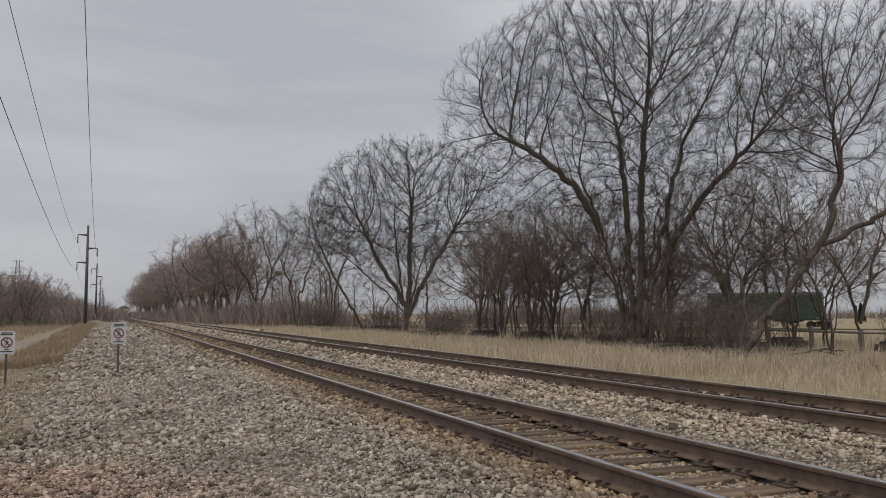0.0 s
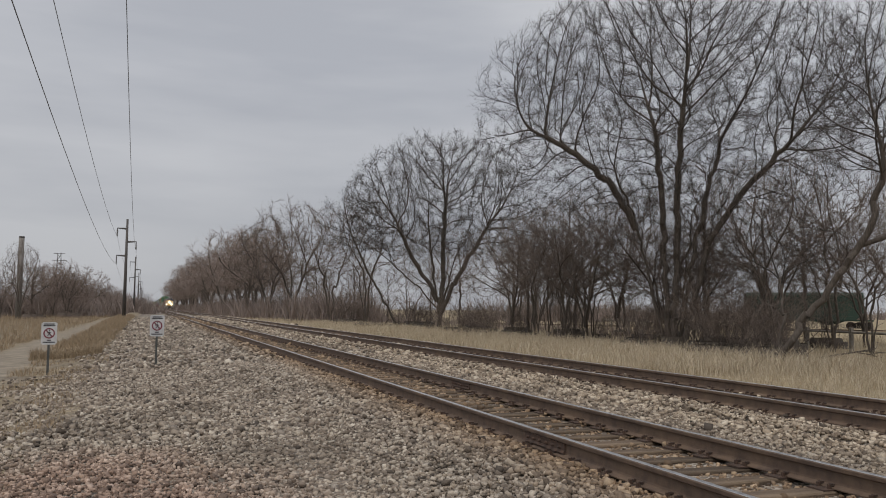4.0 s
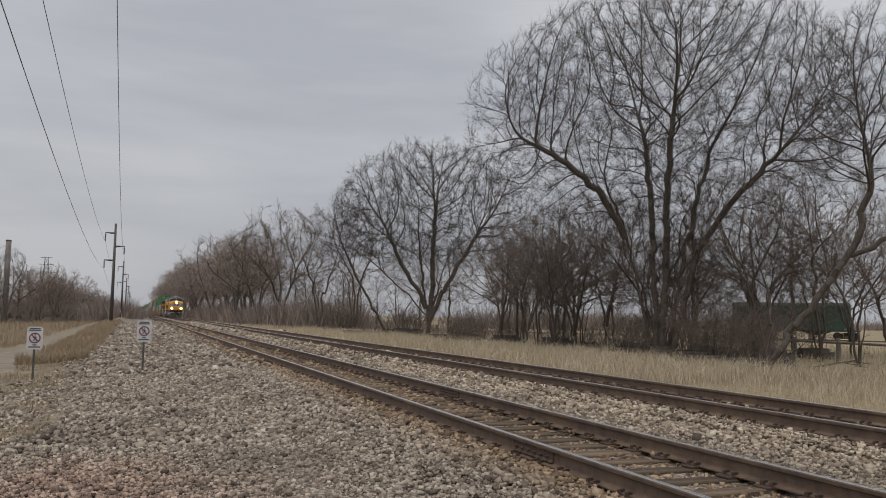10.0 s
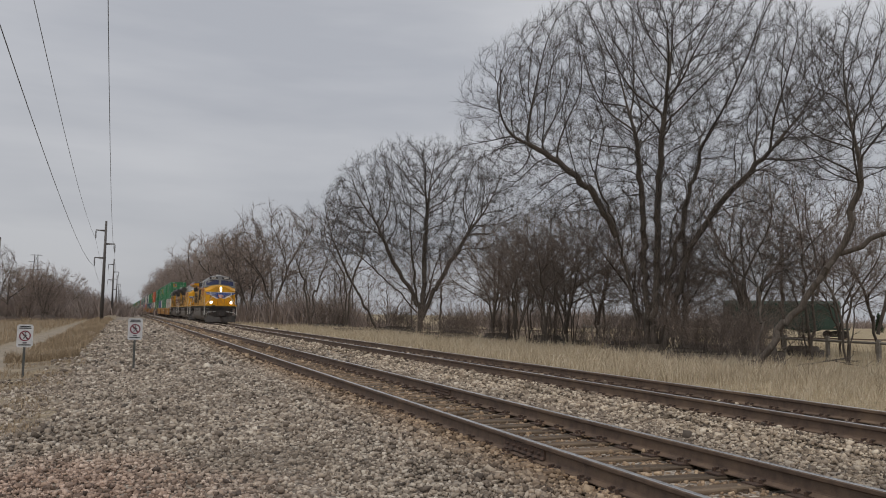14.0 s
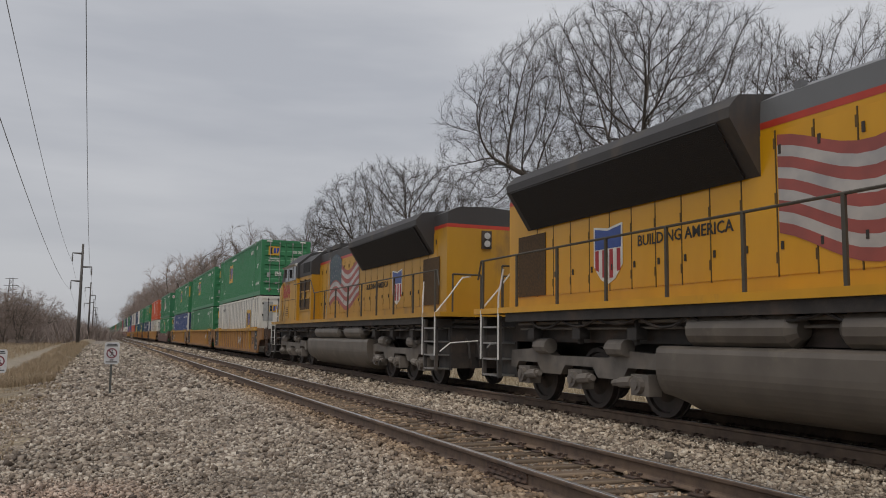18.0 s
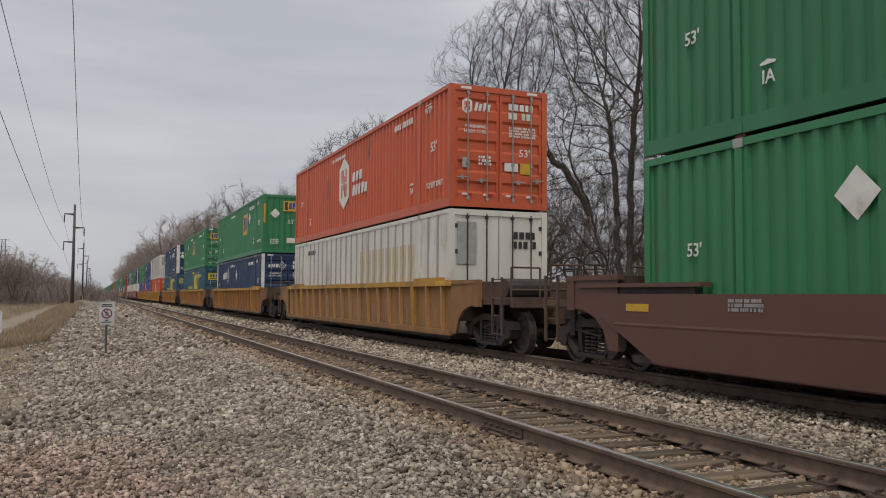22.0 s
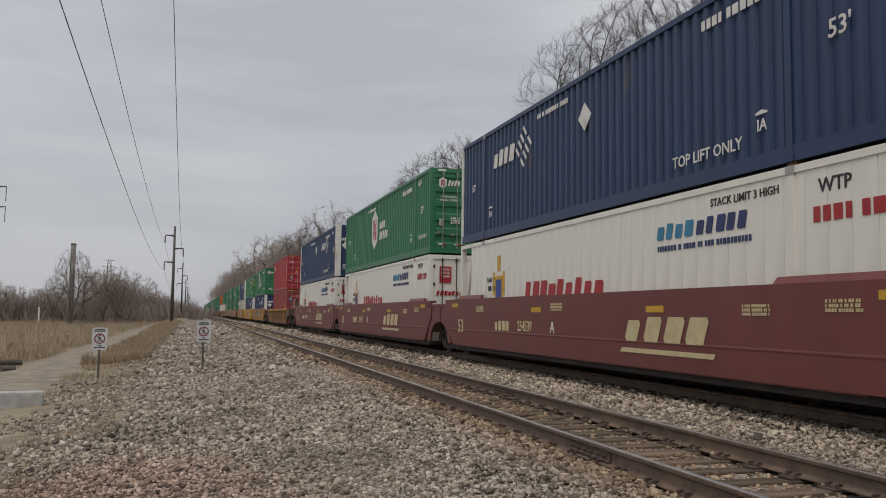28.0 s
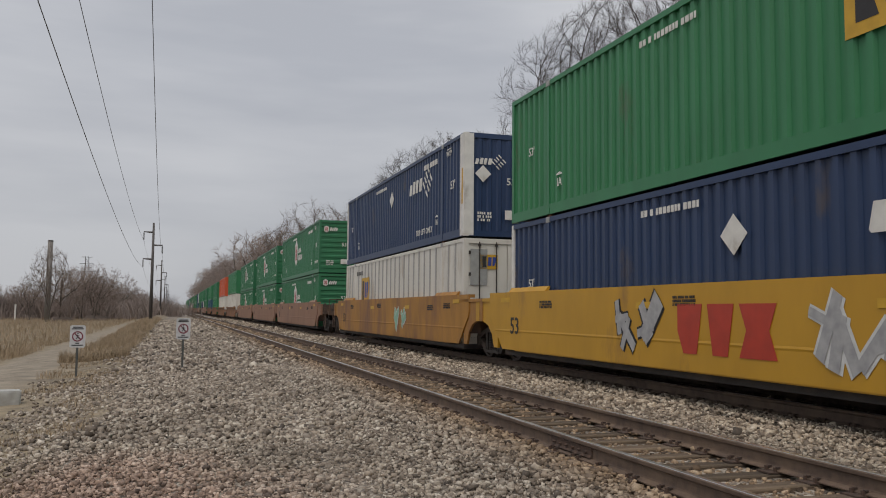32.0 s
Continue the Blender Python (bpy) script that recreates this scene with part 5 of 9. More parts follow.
def common_marks(c, L, ink=white_trim, doors=True, stickers=True, code="", lift=True, out=0.0):
    """53' marks, lift notes, small unreadable print and safety stickers."""
    letters(c, "53'", 0.34, SIDE, on_side(L, 1.05, 1.55, out), ink)
    letters(c, "53'", 0.26, SIDE, on_side(L, L - 1.1, 1.5, out), ink)
    if code:
        letters(c, code, 0.27, SIDE, on_side(L, 3.0, 2.42, out), ink, "lettering", 0.85)
    else:
        bars(c, "code", SIDE, on_side(L, 3.2, 2.5, out), ink, 1, 0.16, 1.5, seed=3)
    letters(c, "WTP", 0.22, SIDE, on_side(L, 1.4, 2.52, out), ink)
    box_piece("arrow_bar", ink, c, on_side(L, 1.4, 0)[0] - 0.004, on_side(L, 1.4, 0)[0], -L / 2 + 1.2, -L / 2 + 1.6, 2.65, 2.675)
    if lift:
        letters(c, "TOP LIFT ONLY", 0.19, SIDE, on_side(L, 1.0, 0.62, out), ink, "lettering", 0.8)
    bars(c, "note", SIDE, on_side(L, L - 6.5, 2.55, out), ink, 1, 0.11, 1.7, seed=5)
    for u in (2.55, L - 2.5):
        letters(c, "IA", 0.24, SIDE, on_side(L, u, 0.62, out), ink)
        sign_shape(c, "arrow_bar", ("arrow_bar",), [[(-0.13, -0.02), (0.13, -0.02), (0.13, 0.01), (0.0, 0.045), (-0.13, 0.01)]], SIDE, on_side(L, u, 0.80, out), ink)
    if doors:
        letters(c, "53'", 0.26, FRONT, on_end(L, 0.68, 1.35), ink)
        (letters(c, code, 0.2, FRONT, on_end(L, 0.62, 2.28), ink, "lettering", 0.8) if code else bars(c, "dcode", FRONT, on_end(L, 0.62, 2.36), ink, 2, 0.16, 0.75, seed=7))
        bars(c, "dnote", FRONT, on_end(L, 0.62, 1.86), ink, 4, 0.05, 0.72, seed=8)
        letters(c, "WARNING\nHIGH CUBE", 0.12, FRONT, on_end(L, -0.62, 1.86), ink)
        for x in (-0.85, -0.3, 0.3, 0.85):
            a = sign_shape(c, "reflector", ("reflector",), [rect(0, 0, 0.26, 0.05)], FRONT, on_end(L, x, 0.30, 0.006), white_trim)
            sign_shape(a, "reflector", ("reflector_red",), [rect(0.065, 0, 0.13, 0.05)], Matrix(), (0, 0, 0.004), red_mark)
        for x in (-1.0, 1.0):
            sign_shape(c, "sticker", ("white_tab",), [rect(0, 0, 0.28, 0.06)], FRONT, on_end(L, x * 0.88, H - 0.07, 0.02), white_trim)
        if stickers:
            sign_shape(c, "sticker", ("amber_sticker",), [rect(0, 0, 0.32, 0.26)], FRONT, on_end(L, 0.72, 0.98), yellow_mark, "amber warning sticker")
            sign_shape(c, "sticker", ("pale_sticker",), [rect(0, 0, 0.36, 0.2)], FRONT, on_end(L, 0.32, 1.0), white_trim)
            sign_shape(c, "sticker", ("grey_sticker",), [rect(0, 0, 0.18, 0.24)], FRONT, on_end(L, -0.88, 1.05), grey_mark)
            bars(c, "plate", FRONT, on_end(L, -0.38, 1.12), white_trim, 3, 0.06, 0.34, seed=10)
    else:
        letters(c, "53'", 0.28, FRONT, on_end(L, 0.12, 1.55, 0.03), ink)
        bars(c, "vcode", FRONT @ Matrix.Rotation(-math.pi / 2, 4, "Z"), on_end(L, 0.82, 1.9, 0.03), ink, 1, 0.1, 1.0, seed=11)
        bars(c, "enote", FRONT, on_end(L, -0.7, 0.55, 0.03), ink, 3, 0.07, 0.42, seed=12)
        sign_shape(c, "placard", ("white_placard",), [rect(0, 0, 0.42, 0.26)], FRONT, on_end(L, 0.12, 0.62, 0.03), white_trim, "white weight placard")


L53 = 16.15


def green_box(end="doors", logo_u=8.0, dia_u=None, sheet=False, code=""):
    lab = "green corrugated steel container stacked on a well car" if not sheet else "green sheet-and-post container resting in a well car"
    c = container(lab, L53, "posted" if sheet else "corrugated", green_p, end)
    if not sheet:
        logo_block(c, SIDE, on_side(L53, logo_u, 1.75))
    if dia_u:
        sign_shape(c, "placard", ("diamond_placard",), [diamond(0, 0, 0.30)], SIDE, on_side(L53, dia_u, 2.0), white_trim, "white diamond placard")
    common_marks(c, L53, doors=end == "doors", code=code, lift=not sheet, out=0.011 if sheet else 0.0)
    if end == "doors":
        logo_block(c, FRONT, on_end(L53, -0.62, 2.32), 0.42)
    else:
        logo_block(c, FRONT, on_end(L53, 0.05, 2.34, 0.03), 0.46)
        sign_shape(c, "placard", ("diamond_placard_small",), [diamond(0, 0, 0.25)], FRONT, on_end(L53, -0.68, 1.95, 0.03), white_trim, "white diamond placard")
        for x in (-1.21, 1.21):
            sign_shape(c, "warning_strip", ("warning_strip",), [rect(0, 0, 0.09, 0.95)], FRONT, on_end(L53, x, 1.95, 0.03), yellow_mark, "yellow warning strip")
    if sheet:
        for u in (0.15, 2.1, L53 - 2.1, L53 - 0.15):
            box_piece("white_edge", white_trim, c, -1.303, -1.296, -L53 / 2 + u - 0.04, -L53 / 2 + u + 0.04, 0.2, H - 0.1)
        for u, ln in ((1.1, 1.6), (L53 - 1.1, 1.6)):
            box_piece("white_edge", white_trim, c, -1.303, -1.296, -L53 / 2 + u - ln / 2, -L53 / 2 + u + ln / 2, H - 0.09, H - 0.03)
    return c


def hexa_box(m=leaf_green_p, end="ribbed", dark=False):
    lab = "green corrugated container with a white hexagon logo" if m is leaf_green_p else "orange corrugated container with a white hexagon logo"
    c = container(lab, L53, "corrugated", m, end)
    logo_hexa(c, SIDE, on_side(L53, 9.0, 1.62), 1.15, ink=red_mark if m is leaf_green_p else orange_p)
    logo_name(c, SIDE, on_side(L53, 7.45, 1.72), 1.1, 0.34, white_trim, "two_words", 3, 5)
    logo_name(c, SIDE, on_side(L53, 7.2, 1.26), 1.6, 0.34, white_trim, "two_words", 5, 6)
    common_marks(c, L53, doors=end == "doors")
    ox = -0.85 if end == "doors" else -0.9
    logo_hexa(c, FRONT, on_end(L53, ox, 2.40, 0.0 if end == "doors" else 0.02), 0.26, ink=red_mark if m is leaf_green_p else orange_p)
    logo_name(c, FRONT, on_end(L53, ox + 0.42, 2.40, 0.0 if end == "doors" else 0.02), 0.44, 0.2, white_trim, "small_name", 4, 8)
    return c


def navy_box(m=navy_p, end="doors", posts=False, named=True):
    c = container("navy blue corrugated container with white corner posts" if posts else "navy blue corrugated container with white placards", L53, "corrugated", m, end, m_end=navy_p, m_post=white_trim)
    u = 4.1 if posts else 11.9
    if named:
        logo_name(c, SIDE, on_side(L53, u + 0.75, 2.02), 1.5, 0.42, white_trim, "maker", 4, 12)
        logo_knot(c, SIDE, on_side(L53, u - 0.55, 2.02), 1.0, white_trim)
    else:
        bars(c, "faded_code", SIDE, on_side(L53, 12.3, 2.1), white_trim, 1, 0.22, 1.0, seed=3)
    sign_shape(c, "placard", ("diamond_placard", named), [diamond(0, 0, 0.30 if named else 0.22)], SIDE, on_side(L53, 8.05 if named else 9.75, 2.0), white_trim, "white diamond placard")
    common_marks(c, L53, doors=end == "doors", stickers=False, lift=False)
    logo_name(c, FRONT, on_end(L53, -0.72, 2.30 if end == "doors" else 2.1, 0.0 if end == "doors" else 0.03), 0.5, 0.18, white_trim, "maker_small", 4, 12)
    logo_knot(c, FRONT, on_end(L53, -0.28, 2.30 if end == "doors" else 2.1, 0.0 if end == "doors" else 0.03), 0.42, white_trim)
    sign_shape(c, "placard", ("diamond_grey",), [diamond(0, 0, 0.24)], FRONT, on_end(L53, 0.72 if end == "doors" else -0.75, 1.75, 0.03), grey_mark if not posts else white_trim, "diamond placard")
    letters(c, "TOP LIFT ONLY", 0.26, SIDE, on_side(L53, 3.9, 0.45), white_trim)
    if posts:
        box_piece("white_band", white_trim, c, -1.303, -1.296, -L53 / 2 + 0.004, -L53 / 2 + 0.34, 0.02, H - 0.02, "white painted corner band")
        box_piece("white_band", white_trim, c, -1.29, -1.02, -L53 / 2 - 0.006, -L53 / 2 + 0.0, 0.02, H - 0.02, "white painted corner band")
        box_piece("white_band", white_trim, c, 1.02, 1.29, -L53 / 2 - 0.006, -L53 / 2 + 0.0, 0.02, H - 0.02, "white painted corner band")
        box_piece("warning_strip", yellow_mark, c, -1.309, -1.304, -L53 / 2 + 0.1, -L53 / 2 + 0.2, 0.9, 1.9)
    return c


def teal_box():
    c = container("teal blue corrugated container with yellow block lettering", L53, "corrugated", teal_p, "doors")
    sh = [[(-1.15, -0.42), (-0.97, -0.6), (-0.45, -0.6), (-0.45, 0.6), (-0.97, 0.6), (-1.15, 0.42)], [(-0.36, -0.6), (0.3, -0.6), (0.4, -0.45), (0.32, 0.6), (-0.3, 0.6), (-0.4, 0.45)], [(0.46, -0.6), (1.2, -0.6), (0.98, 0.0), (1.2, 0.6), (0.46, 0.6), (0.66, 0.0)]]
    sign_shape(c, "logo_mark", ("block_name",), sh, SIDE, on_side(L53, 5.85, 1.86), lemon_mark)
    sign_shape(c, "logo_mark", ("bracket_a",), [[(-0.1, -0.78), (0.18, -0.78), (0.18, -0.62), (0.08, -0.62), (0.08, 0.62), (0.18, 0.62), (0.18, 0.78), (-0.1, 0.78)]], SIDE, on_side(L53, 7.85, 1.86), lemon_mark)
    sign_shape(c, "logo_mark", ("bracket_b",), [[(0.1, -0.78), (-0.18, -0.78), (-0.18, -0.62), (-0.08, -0.62), (-0.08, 0.62), (-0.18, 0.62), (-0.18, 0.78), (0.1, 0.78)]], SIDE, on_side(L53, 4.15, 1.86), lemon_mark)
    bars(c, "slogan", SIDE, on_side(L53, 10.0, 1.42), lemon_mark, 1, 0.26, 3.0, seed=14)
    letters(c, "232508", 0.27, SIDE, on_side(L53, 2.75, 2.3), lemon_mark, "lettering", 0.85)
    sign_shape(c, "code_panel", ("code_panel",), [rect(0, 0, 0.5, 0.3)], SIDE, on_side(L53, 3.75, 2.3), white_trim, "small white code panel")
    bars(c, "note", SIDE, on_side(L53, 7.8, 2.62), lemon_mark, 1, 0.12, 1.7, seed=5)
    a = sign_shape(c, "logo_panel", ("lemon_panel",), [rect(0, 0, 0.8, 0.5)], FRONT, on_end(L53, -0.62, 2.2), lemon_mark, "yellow logo panel")
    sign_shape(a, "logo_mark", ("panel_name",), [rect(-0.22, 0.06, 0.16, 0.22), rect(0.0, 0.06, 0.16, 0.22), rect(0.22, 0.06, 0.16, 0.22), rect(0, -0.15, 0.6, 0.06)], Matrix(), (0, 0, 0.004), teal_p)
    bars(c, "dnote", FRONT, on_end(L53, 0.6, 1.0), lemon_mark, 3, 0.08, 0.7, seed=15)
    return c


stain_m = mat("tan_stain", (0.50, 0.40, 0.22), (0.58, 0.52, 0.38), rough=0.6, scale=3)


def sheet_white(patch=None, logo=None, code=""):
    c = container("off-white sheet-and-post container with rust-stained panels", L53, "posted", white_p, "posted_doors", m_top=post_grey)
    bars(c, "code", SIDE, on_side(L53, 13.3, 2.45), black_mark, 1, 0.16, 1.2, seed=3)
    (letters(c, code, 0.2, FRONT, on_end(L53, 0.72, 2.1), black_mark, "lettering", 0.85) if code else bars(c, "dcode", FRONT, on_end(L53, 0.72, 2.2), black_mark, 2, 0.17, 0.66, seed=7))
    sign_shape(c, "sticker", ("pale_patch",), [rect(0, 0, 0.5, 1.0)], FRONT, on_end(L53, -0.85, 2.1), grey_mark)
    if patch:
        for k in range(int(patch[1] / 0.61)):
            u = patch[0] + 0.61 * k
            box_piece("stained_panel", stain_m, c, -1.2745, -1.2725, -L53 / 2 + u - 0.24, -L53 / 2 + u + 0.24, patch[2], patch[3])
    if logo:
        logo_block(c, SIDE, (-1.296, -L53 / 2 + logo, 1.7), 0.95)
        logo_block(c, FRONT, on_end(L53, -0.55, 2.25), 0.36)
    return c


def cold_box():
    c = container("white smooth-sided refrigerated container with red lettering", L53, "smooth", reefer_p, "posted_doors")
    logo_name(c, SIDE, on_side(L53, 9.2, 1.36), 4.0, 0.62, red_mark, "gothic_name", 9, 31)
    cr = sign_shape(c, "crest", ("crest",), [[(-0.28, 0.3), (0.28, 0.3), (0.28, -0.3), (0, -0.62), (-0.28, -0.3)], rect(0, 0.62, 0.22, 0.4), rect(-0.36, 0.1, 0.12, 0.6), rect(0.36, 0.1, 0.12, 0.6)], SIDE, on_side(L53, 13.0, 1.6), yellow_mark, "small heraldic crest in gold and blue")
    sign_shape(cr, "shield", ("shield",), [[(-0.2, 0.2), (0.2, 0.2), (0.2, -0.2), (0, -0.45), (-0.2, -0.2)]], Matrix(), (0, 0, 0.004), blue_mark)
    logo_name(c, SIDE, on_side(L53, 4.75, 2.30), 1.1, 0.26, mat_teal, "brand_a", 4, 33)
    logo_name(c, SIDE, on_side(L53, 3.5, 2.30), 1.3, 0.26, mat_ink, "brand_b", 5, 34)
    bars(c, "tag", SIDE, on_side(L53, 4.0, 2.02), mat_ink, 1, 0.09, 2.6, seed=18)
    letters(c, "STACK LIMIT 3 HIGH", 0.17, SIDE, on_side(L53, 3.0, 2.62), black_mark)
    letters(c, "WTP", 0.26, SIDE, on_side(L53, 1.2, 2.55), black_mark)
    bars(c, "code", SIDE, on_side(L53, 0.95, 2.2), red_mark, 1, 0.2, 1.25, seed=3)
    letters(c, "TARE WEIGHT", 0.17, SIDE, on_side(L53, L53 - 2.8, 1.8), black_mark)
    bars(c, "weight", SIDE, on_side(L53, L53 - 2.8, 1.58), black_mark, 1, 0.13, 0.9, seed=20)
    pl = sign_shape(c, "logo_panel", ("red_panel",), [rect(0, 0, 0.42, 0.56)], FRONT, on_end(L53, -0.72, 2.22), red_mark, "red poster panel with white writing")
    for k, wd in enumerate(("TRAIN", "DRIVE", "TEAM")):
        letters(pl, wd, 0.115, Matrix(), (0, 0.18 - 0.12 * k, 0.005), white_trim)
    logo_name(c, FRONT, on_end(L53, -0.55, 1.6), 0.95, 0.16, red_mark, "gothic_small", 7, 31)
    sign_shape(c, "crest", ("crest_small",), [[(-0.22, 0.22), (0.22, 0.22), (0.22, -0.2), (0, -0.42), (-0.22, -0.2)], rect(0, 0.4, 0.16, 0.3)], FRONT, on_end(L53, 0.72, 1.9), blue_mark)
    return c


mat_teal = mat("teal_lettering", (0.03, 0.22, 0.36), rough=0.5)
mat_ink = mat("navy_lettering", (0.025, 0.04, 0.13), rough=0.5)


def royal_box():
    c = container("royal blue corrugated container with a striped ball logo", L53, "corrugated", royal_p, "doors", m_end=navy_p, m_post=orange_p)
    sh = [rect(0.35 + 0.06 * (k % 3), 0.52 - 0.115 * k, 1.15 - 0.05 * abs(4 - k), 0.05) for k in range(10)]
    sign_shape(c, "logo_mark", ("speed_lines",), sh, SIDE, on_side(L53, 13.4, 2.08), white_trim)
    a = sign_shape(c, "logo_panel", ("ball",), [[(0.34 * math.cos(k * 0.5236), 0.42 * math.sin(k * 0.5236)) for k in range(12)]], SIDE, on_side(L53, 13.75, 2.06), orange_p)
    sign_shape(a, "logo_mark", ("ball_in",), [[(0.24 * math.cos(k * 0.5236), 0.30 * math.sin(k * 0.5236)) for k in range(12)]], Matrix(), (0, 0, 0.004), white_trim)
    logo_name(c, SIDE, on_side(L53, 9.4, 1.5), 4.4, 0.75, red_mark, "pale_name", 5, 41)
    common_marks(c, L53, doors=True, stickers=False)
    return c


def forty(m, label, caps):
    L = 12.192
    c = container(label, L, "corrugated", m, "doors")
    if caps:
        letters(c, "CAI", 0.55, SIDE, on_side(L, 11.1, 2.25), white_trim, "logo_mark")
        letters(c, "CAI", 0.26, FRONT, on_end(L, -0.85, 2.3), white_trim, "logo_mark")
    else:
        a = sign_shape(c, "logo_panel", ("blue_flag",), [rect(0, 0, 0.32, 0.36)], FRONT, on_end(L, -0.85, 2.05), blue_mark, "small blue and yellow flag logo")
        sign_shape(a, "logo_mark", ("flag_mark",), [[(-0.1, -0.1), (0.08, 0.1), (0.12, 0.14), (-0.06, 0.08)]], Matrix(), (0, 0, 0.004), lemon_mark)
        sign_shape(c, "logo_panel", ("blue_flag",), [rect(0, 0, 0.32, 0.36)], SIDE, on_side(L, 11.4, 2.2), blue_mark)
    sign_shape(c, "sticker", ("amber_high",), [rect(0, 0, 0.2, 0.42)], SIDE, on_side(L, 0.62, 0.85), yellow_mark, "amber height sticker")
    bars(c, "dcode", FRONT, on_end(L, 0.62, 2.28), white_trim, 2, 0.14, 0.66, seed=7)
    bars(c, "dnote", FRONT, on_end(L, 0.66, 1.66), white_trim, 5, 0.06, 0.34, seed=8)
    sign_shape(c, "sticker", ("amber_sticker",), [rect(0, 0, 0.32, 0.4)], FRONT, on_end(L, 0.78, 0.85), yellow_mark, "amber warning sticker")
    sign_shape(c, "sticker", ("triangle",), [[(-0.1, -0.1), (0.1, -0.1), (0, 0.12)]], FRONT, on_end(L, -0.42, 1.5), lemon_mark)
    sign_shape(c, "sticker", ("grey_sticker",), [rect(0, 0, 0.18, 0.24)], FRONT, on_end(L, -0.82, 1.0), grey_mark)
    bars(c, "vcode", SIDE @ Matrix.Rotation(-math.pi / 2, 4, "Z"), on_side(L, 0.5, 1.9), white_trim, 1, 0.1, 1.4, seed=11)
    for x in (-0.8, 0.8):
        sign_shape(c, "hazard_stripe", ("hazard",), [[(-0.3 + 0.12 * k, -0.04), (-0.24 + 0.12 * k, -0.04), (-0.2 + 0.12 * k, 0.04), (-0.26 + 0.12 * k, 0.04)] for k in range(5)], FRONT, on_end(L, x, H - 0.06, 0.02), yellow_mark)
    return c


# ---- trucks and well cars ----
def wheel_shape(bm, r, w=0.14):
    prof = [(0.09, -w / 2 + 0.03), (0.09, w / 2 + 0.03), (r * 0.55, w * 0.2), (r * 0.82, w * 0.2), (r * 0.86, w / 2), (r, w / 2), (r, -w / 2 + 0.035), (r + 0.028, -w / 2 + 0.03), (r + 0.028, -w / 2), (r * 0.86, -w / 2), (r * 0.82, -w * 0.25), (r * 0.5, -w * 0.25)]
    n = 24
    rings = [[bm.verts.new((x, rr * math.cos(2 * math.pi * k / n), rr * math.sin(2 * math.pi * k / n))) for k in range(n)] for rr, x in prof]
    for a, b in zip(rings, rings[1:] + rings[:1]):
        for k in range(n):
            bm.faces.new((a[k], a[(k + 1) % n], b[(k + 1) % n], b[k]))


def side_frame_shape(bm):
    """Cast side frame: two triangular windows either side of the spring nest."""
    add_prism(bm, [(-1.12, 0.50), (-1.05, 0.64), (-0.62, 0.71), (-0.3, 0.80), (0.3, 0.80), (0.62, 0.71), (1.05, 0.64), (1.12, 0.50), (0.95, 0.46), (0.6, 0.60), (0.36, 0.66), (-0.36, 0.66), (-0.6, 0.60), (-0.95, 0.46)], -0.09, 0.09, "x")
    for s in (-1, 1):
        add_prism(bm, [(s * 0.80, 0.46), (s * 0.94, 0.46), (s * 0.56, 0.16), (s * 0.36, 0.16), (s * 0.40, 0.26)], -0.08, 0.08, "x")
        add_prism(bm, [(s * 0.34, 0.66), (s * 0.46, 0.66), (s * 0.44, 0.2), (s * 0.34, 0.2)], -0.08, 0.08, "x")
        add_tube(bm, (-0.12, s * 0.9, 0.43), (0.12, s * 0.9, 0.43), 0.13, seg=10)
    add_box(bm, -0.1, 0.1, -0.40, 0.40, 0.15, 0.22)


def truck(parent, y, r=0.43):
    b = part("truck", cached(("truck_bolster",), dark_steel, lambda bm: (add_box(bm, -0.95, 0.95, -0.2, 0.2, 0.45, 0.72), add_tube(bm, (0, 0, 0.7), (0, 0, 0.86), 0.28, seg=12))), None, parent)
    b.matrix_basis = Matrix.Translation((0, y, 0))
    for sx in (-1, 1):
        piece("side_frame", ("side_frame",), dark_steel, b, side_frame_shape, Matrix.Translation((sx * 1.02, 0, 0)))
        piece("spring_nest", ("spring_nest",), dark_steel, b, lambda bm: [add_tube(bm, (0, k, 0.23 + 0.06 * i), (0, k, 0.265 + 0.06 * i), 0.085, seg=8) for i in range(7) for k in (-0.2, 0, 0.2)], Matrix.Translation((sx * 1.03, 0, 0)))
    for yy in (-0.9, 0.9):
        piece("axle", ("axle",), dark_steel, b, lambda bm: add_tube(bm, (-1.08, 0, r), (1.08, 0, r), 0.085, seg=10), Matrix.Translation((0, yy, 0)))
        for sx in (-1, 1):
            piece("wheel", ("wheel", r), wheel_m, b, lambda bm: wheel_shape(bm, r), Matrix.Translation((sx * 0.765, yy, r)) @ (Matrix() if sx > 0 else Matrix.Rotation(math.pi, 4, "Z")), smooth=False)
    return b


def ladder(parent, x, y, z0, z1, m):
    def make(bm):
        for dy in (0, 0.42):
            add_box(bm, -0.02, 0.02, dy - 0.025, dy + 0.025, 0, z1 - z0)
        n = int((z1 - z0) / 0.32)
        for k in range(n + 1):
            add_tube(bm, (-0.02, 0, 0.04 + k * (z1 - z0 - 0.08) / n), (-0.02, 0.42, 0.04 + k * (z1 - z0 - 0.08) / n), 0.012, seg=5)
    return piece("ladder", ("ladder", round(z1 - z0, 2)), m, parent, make, Matrix.Translation((x, y, z0)))


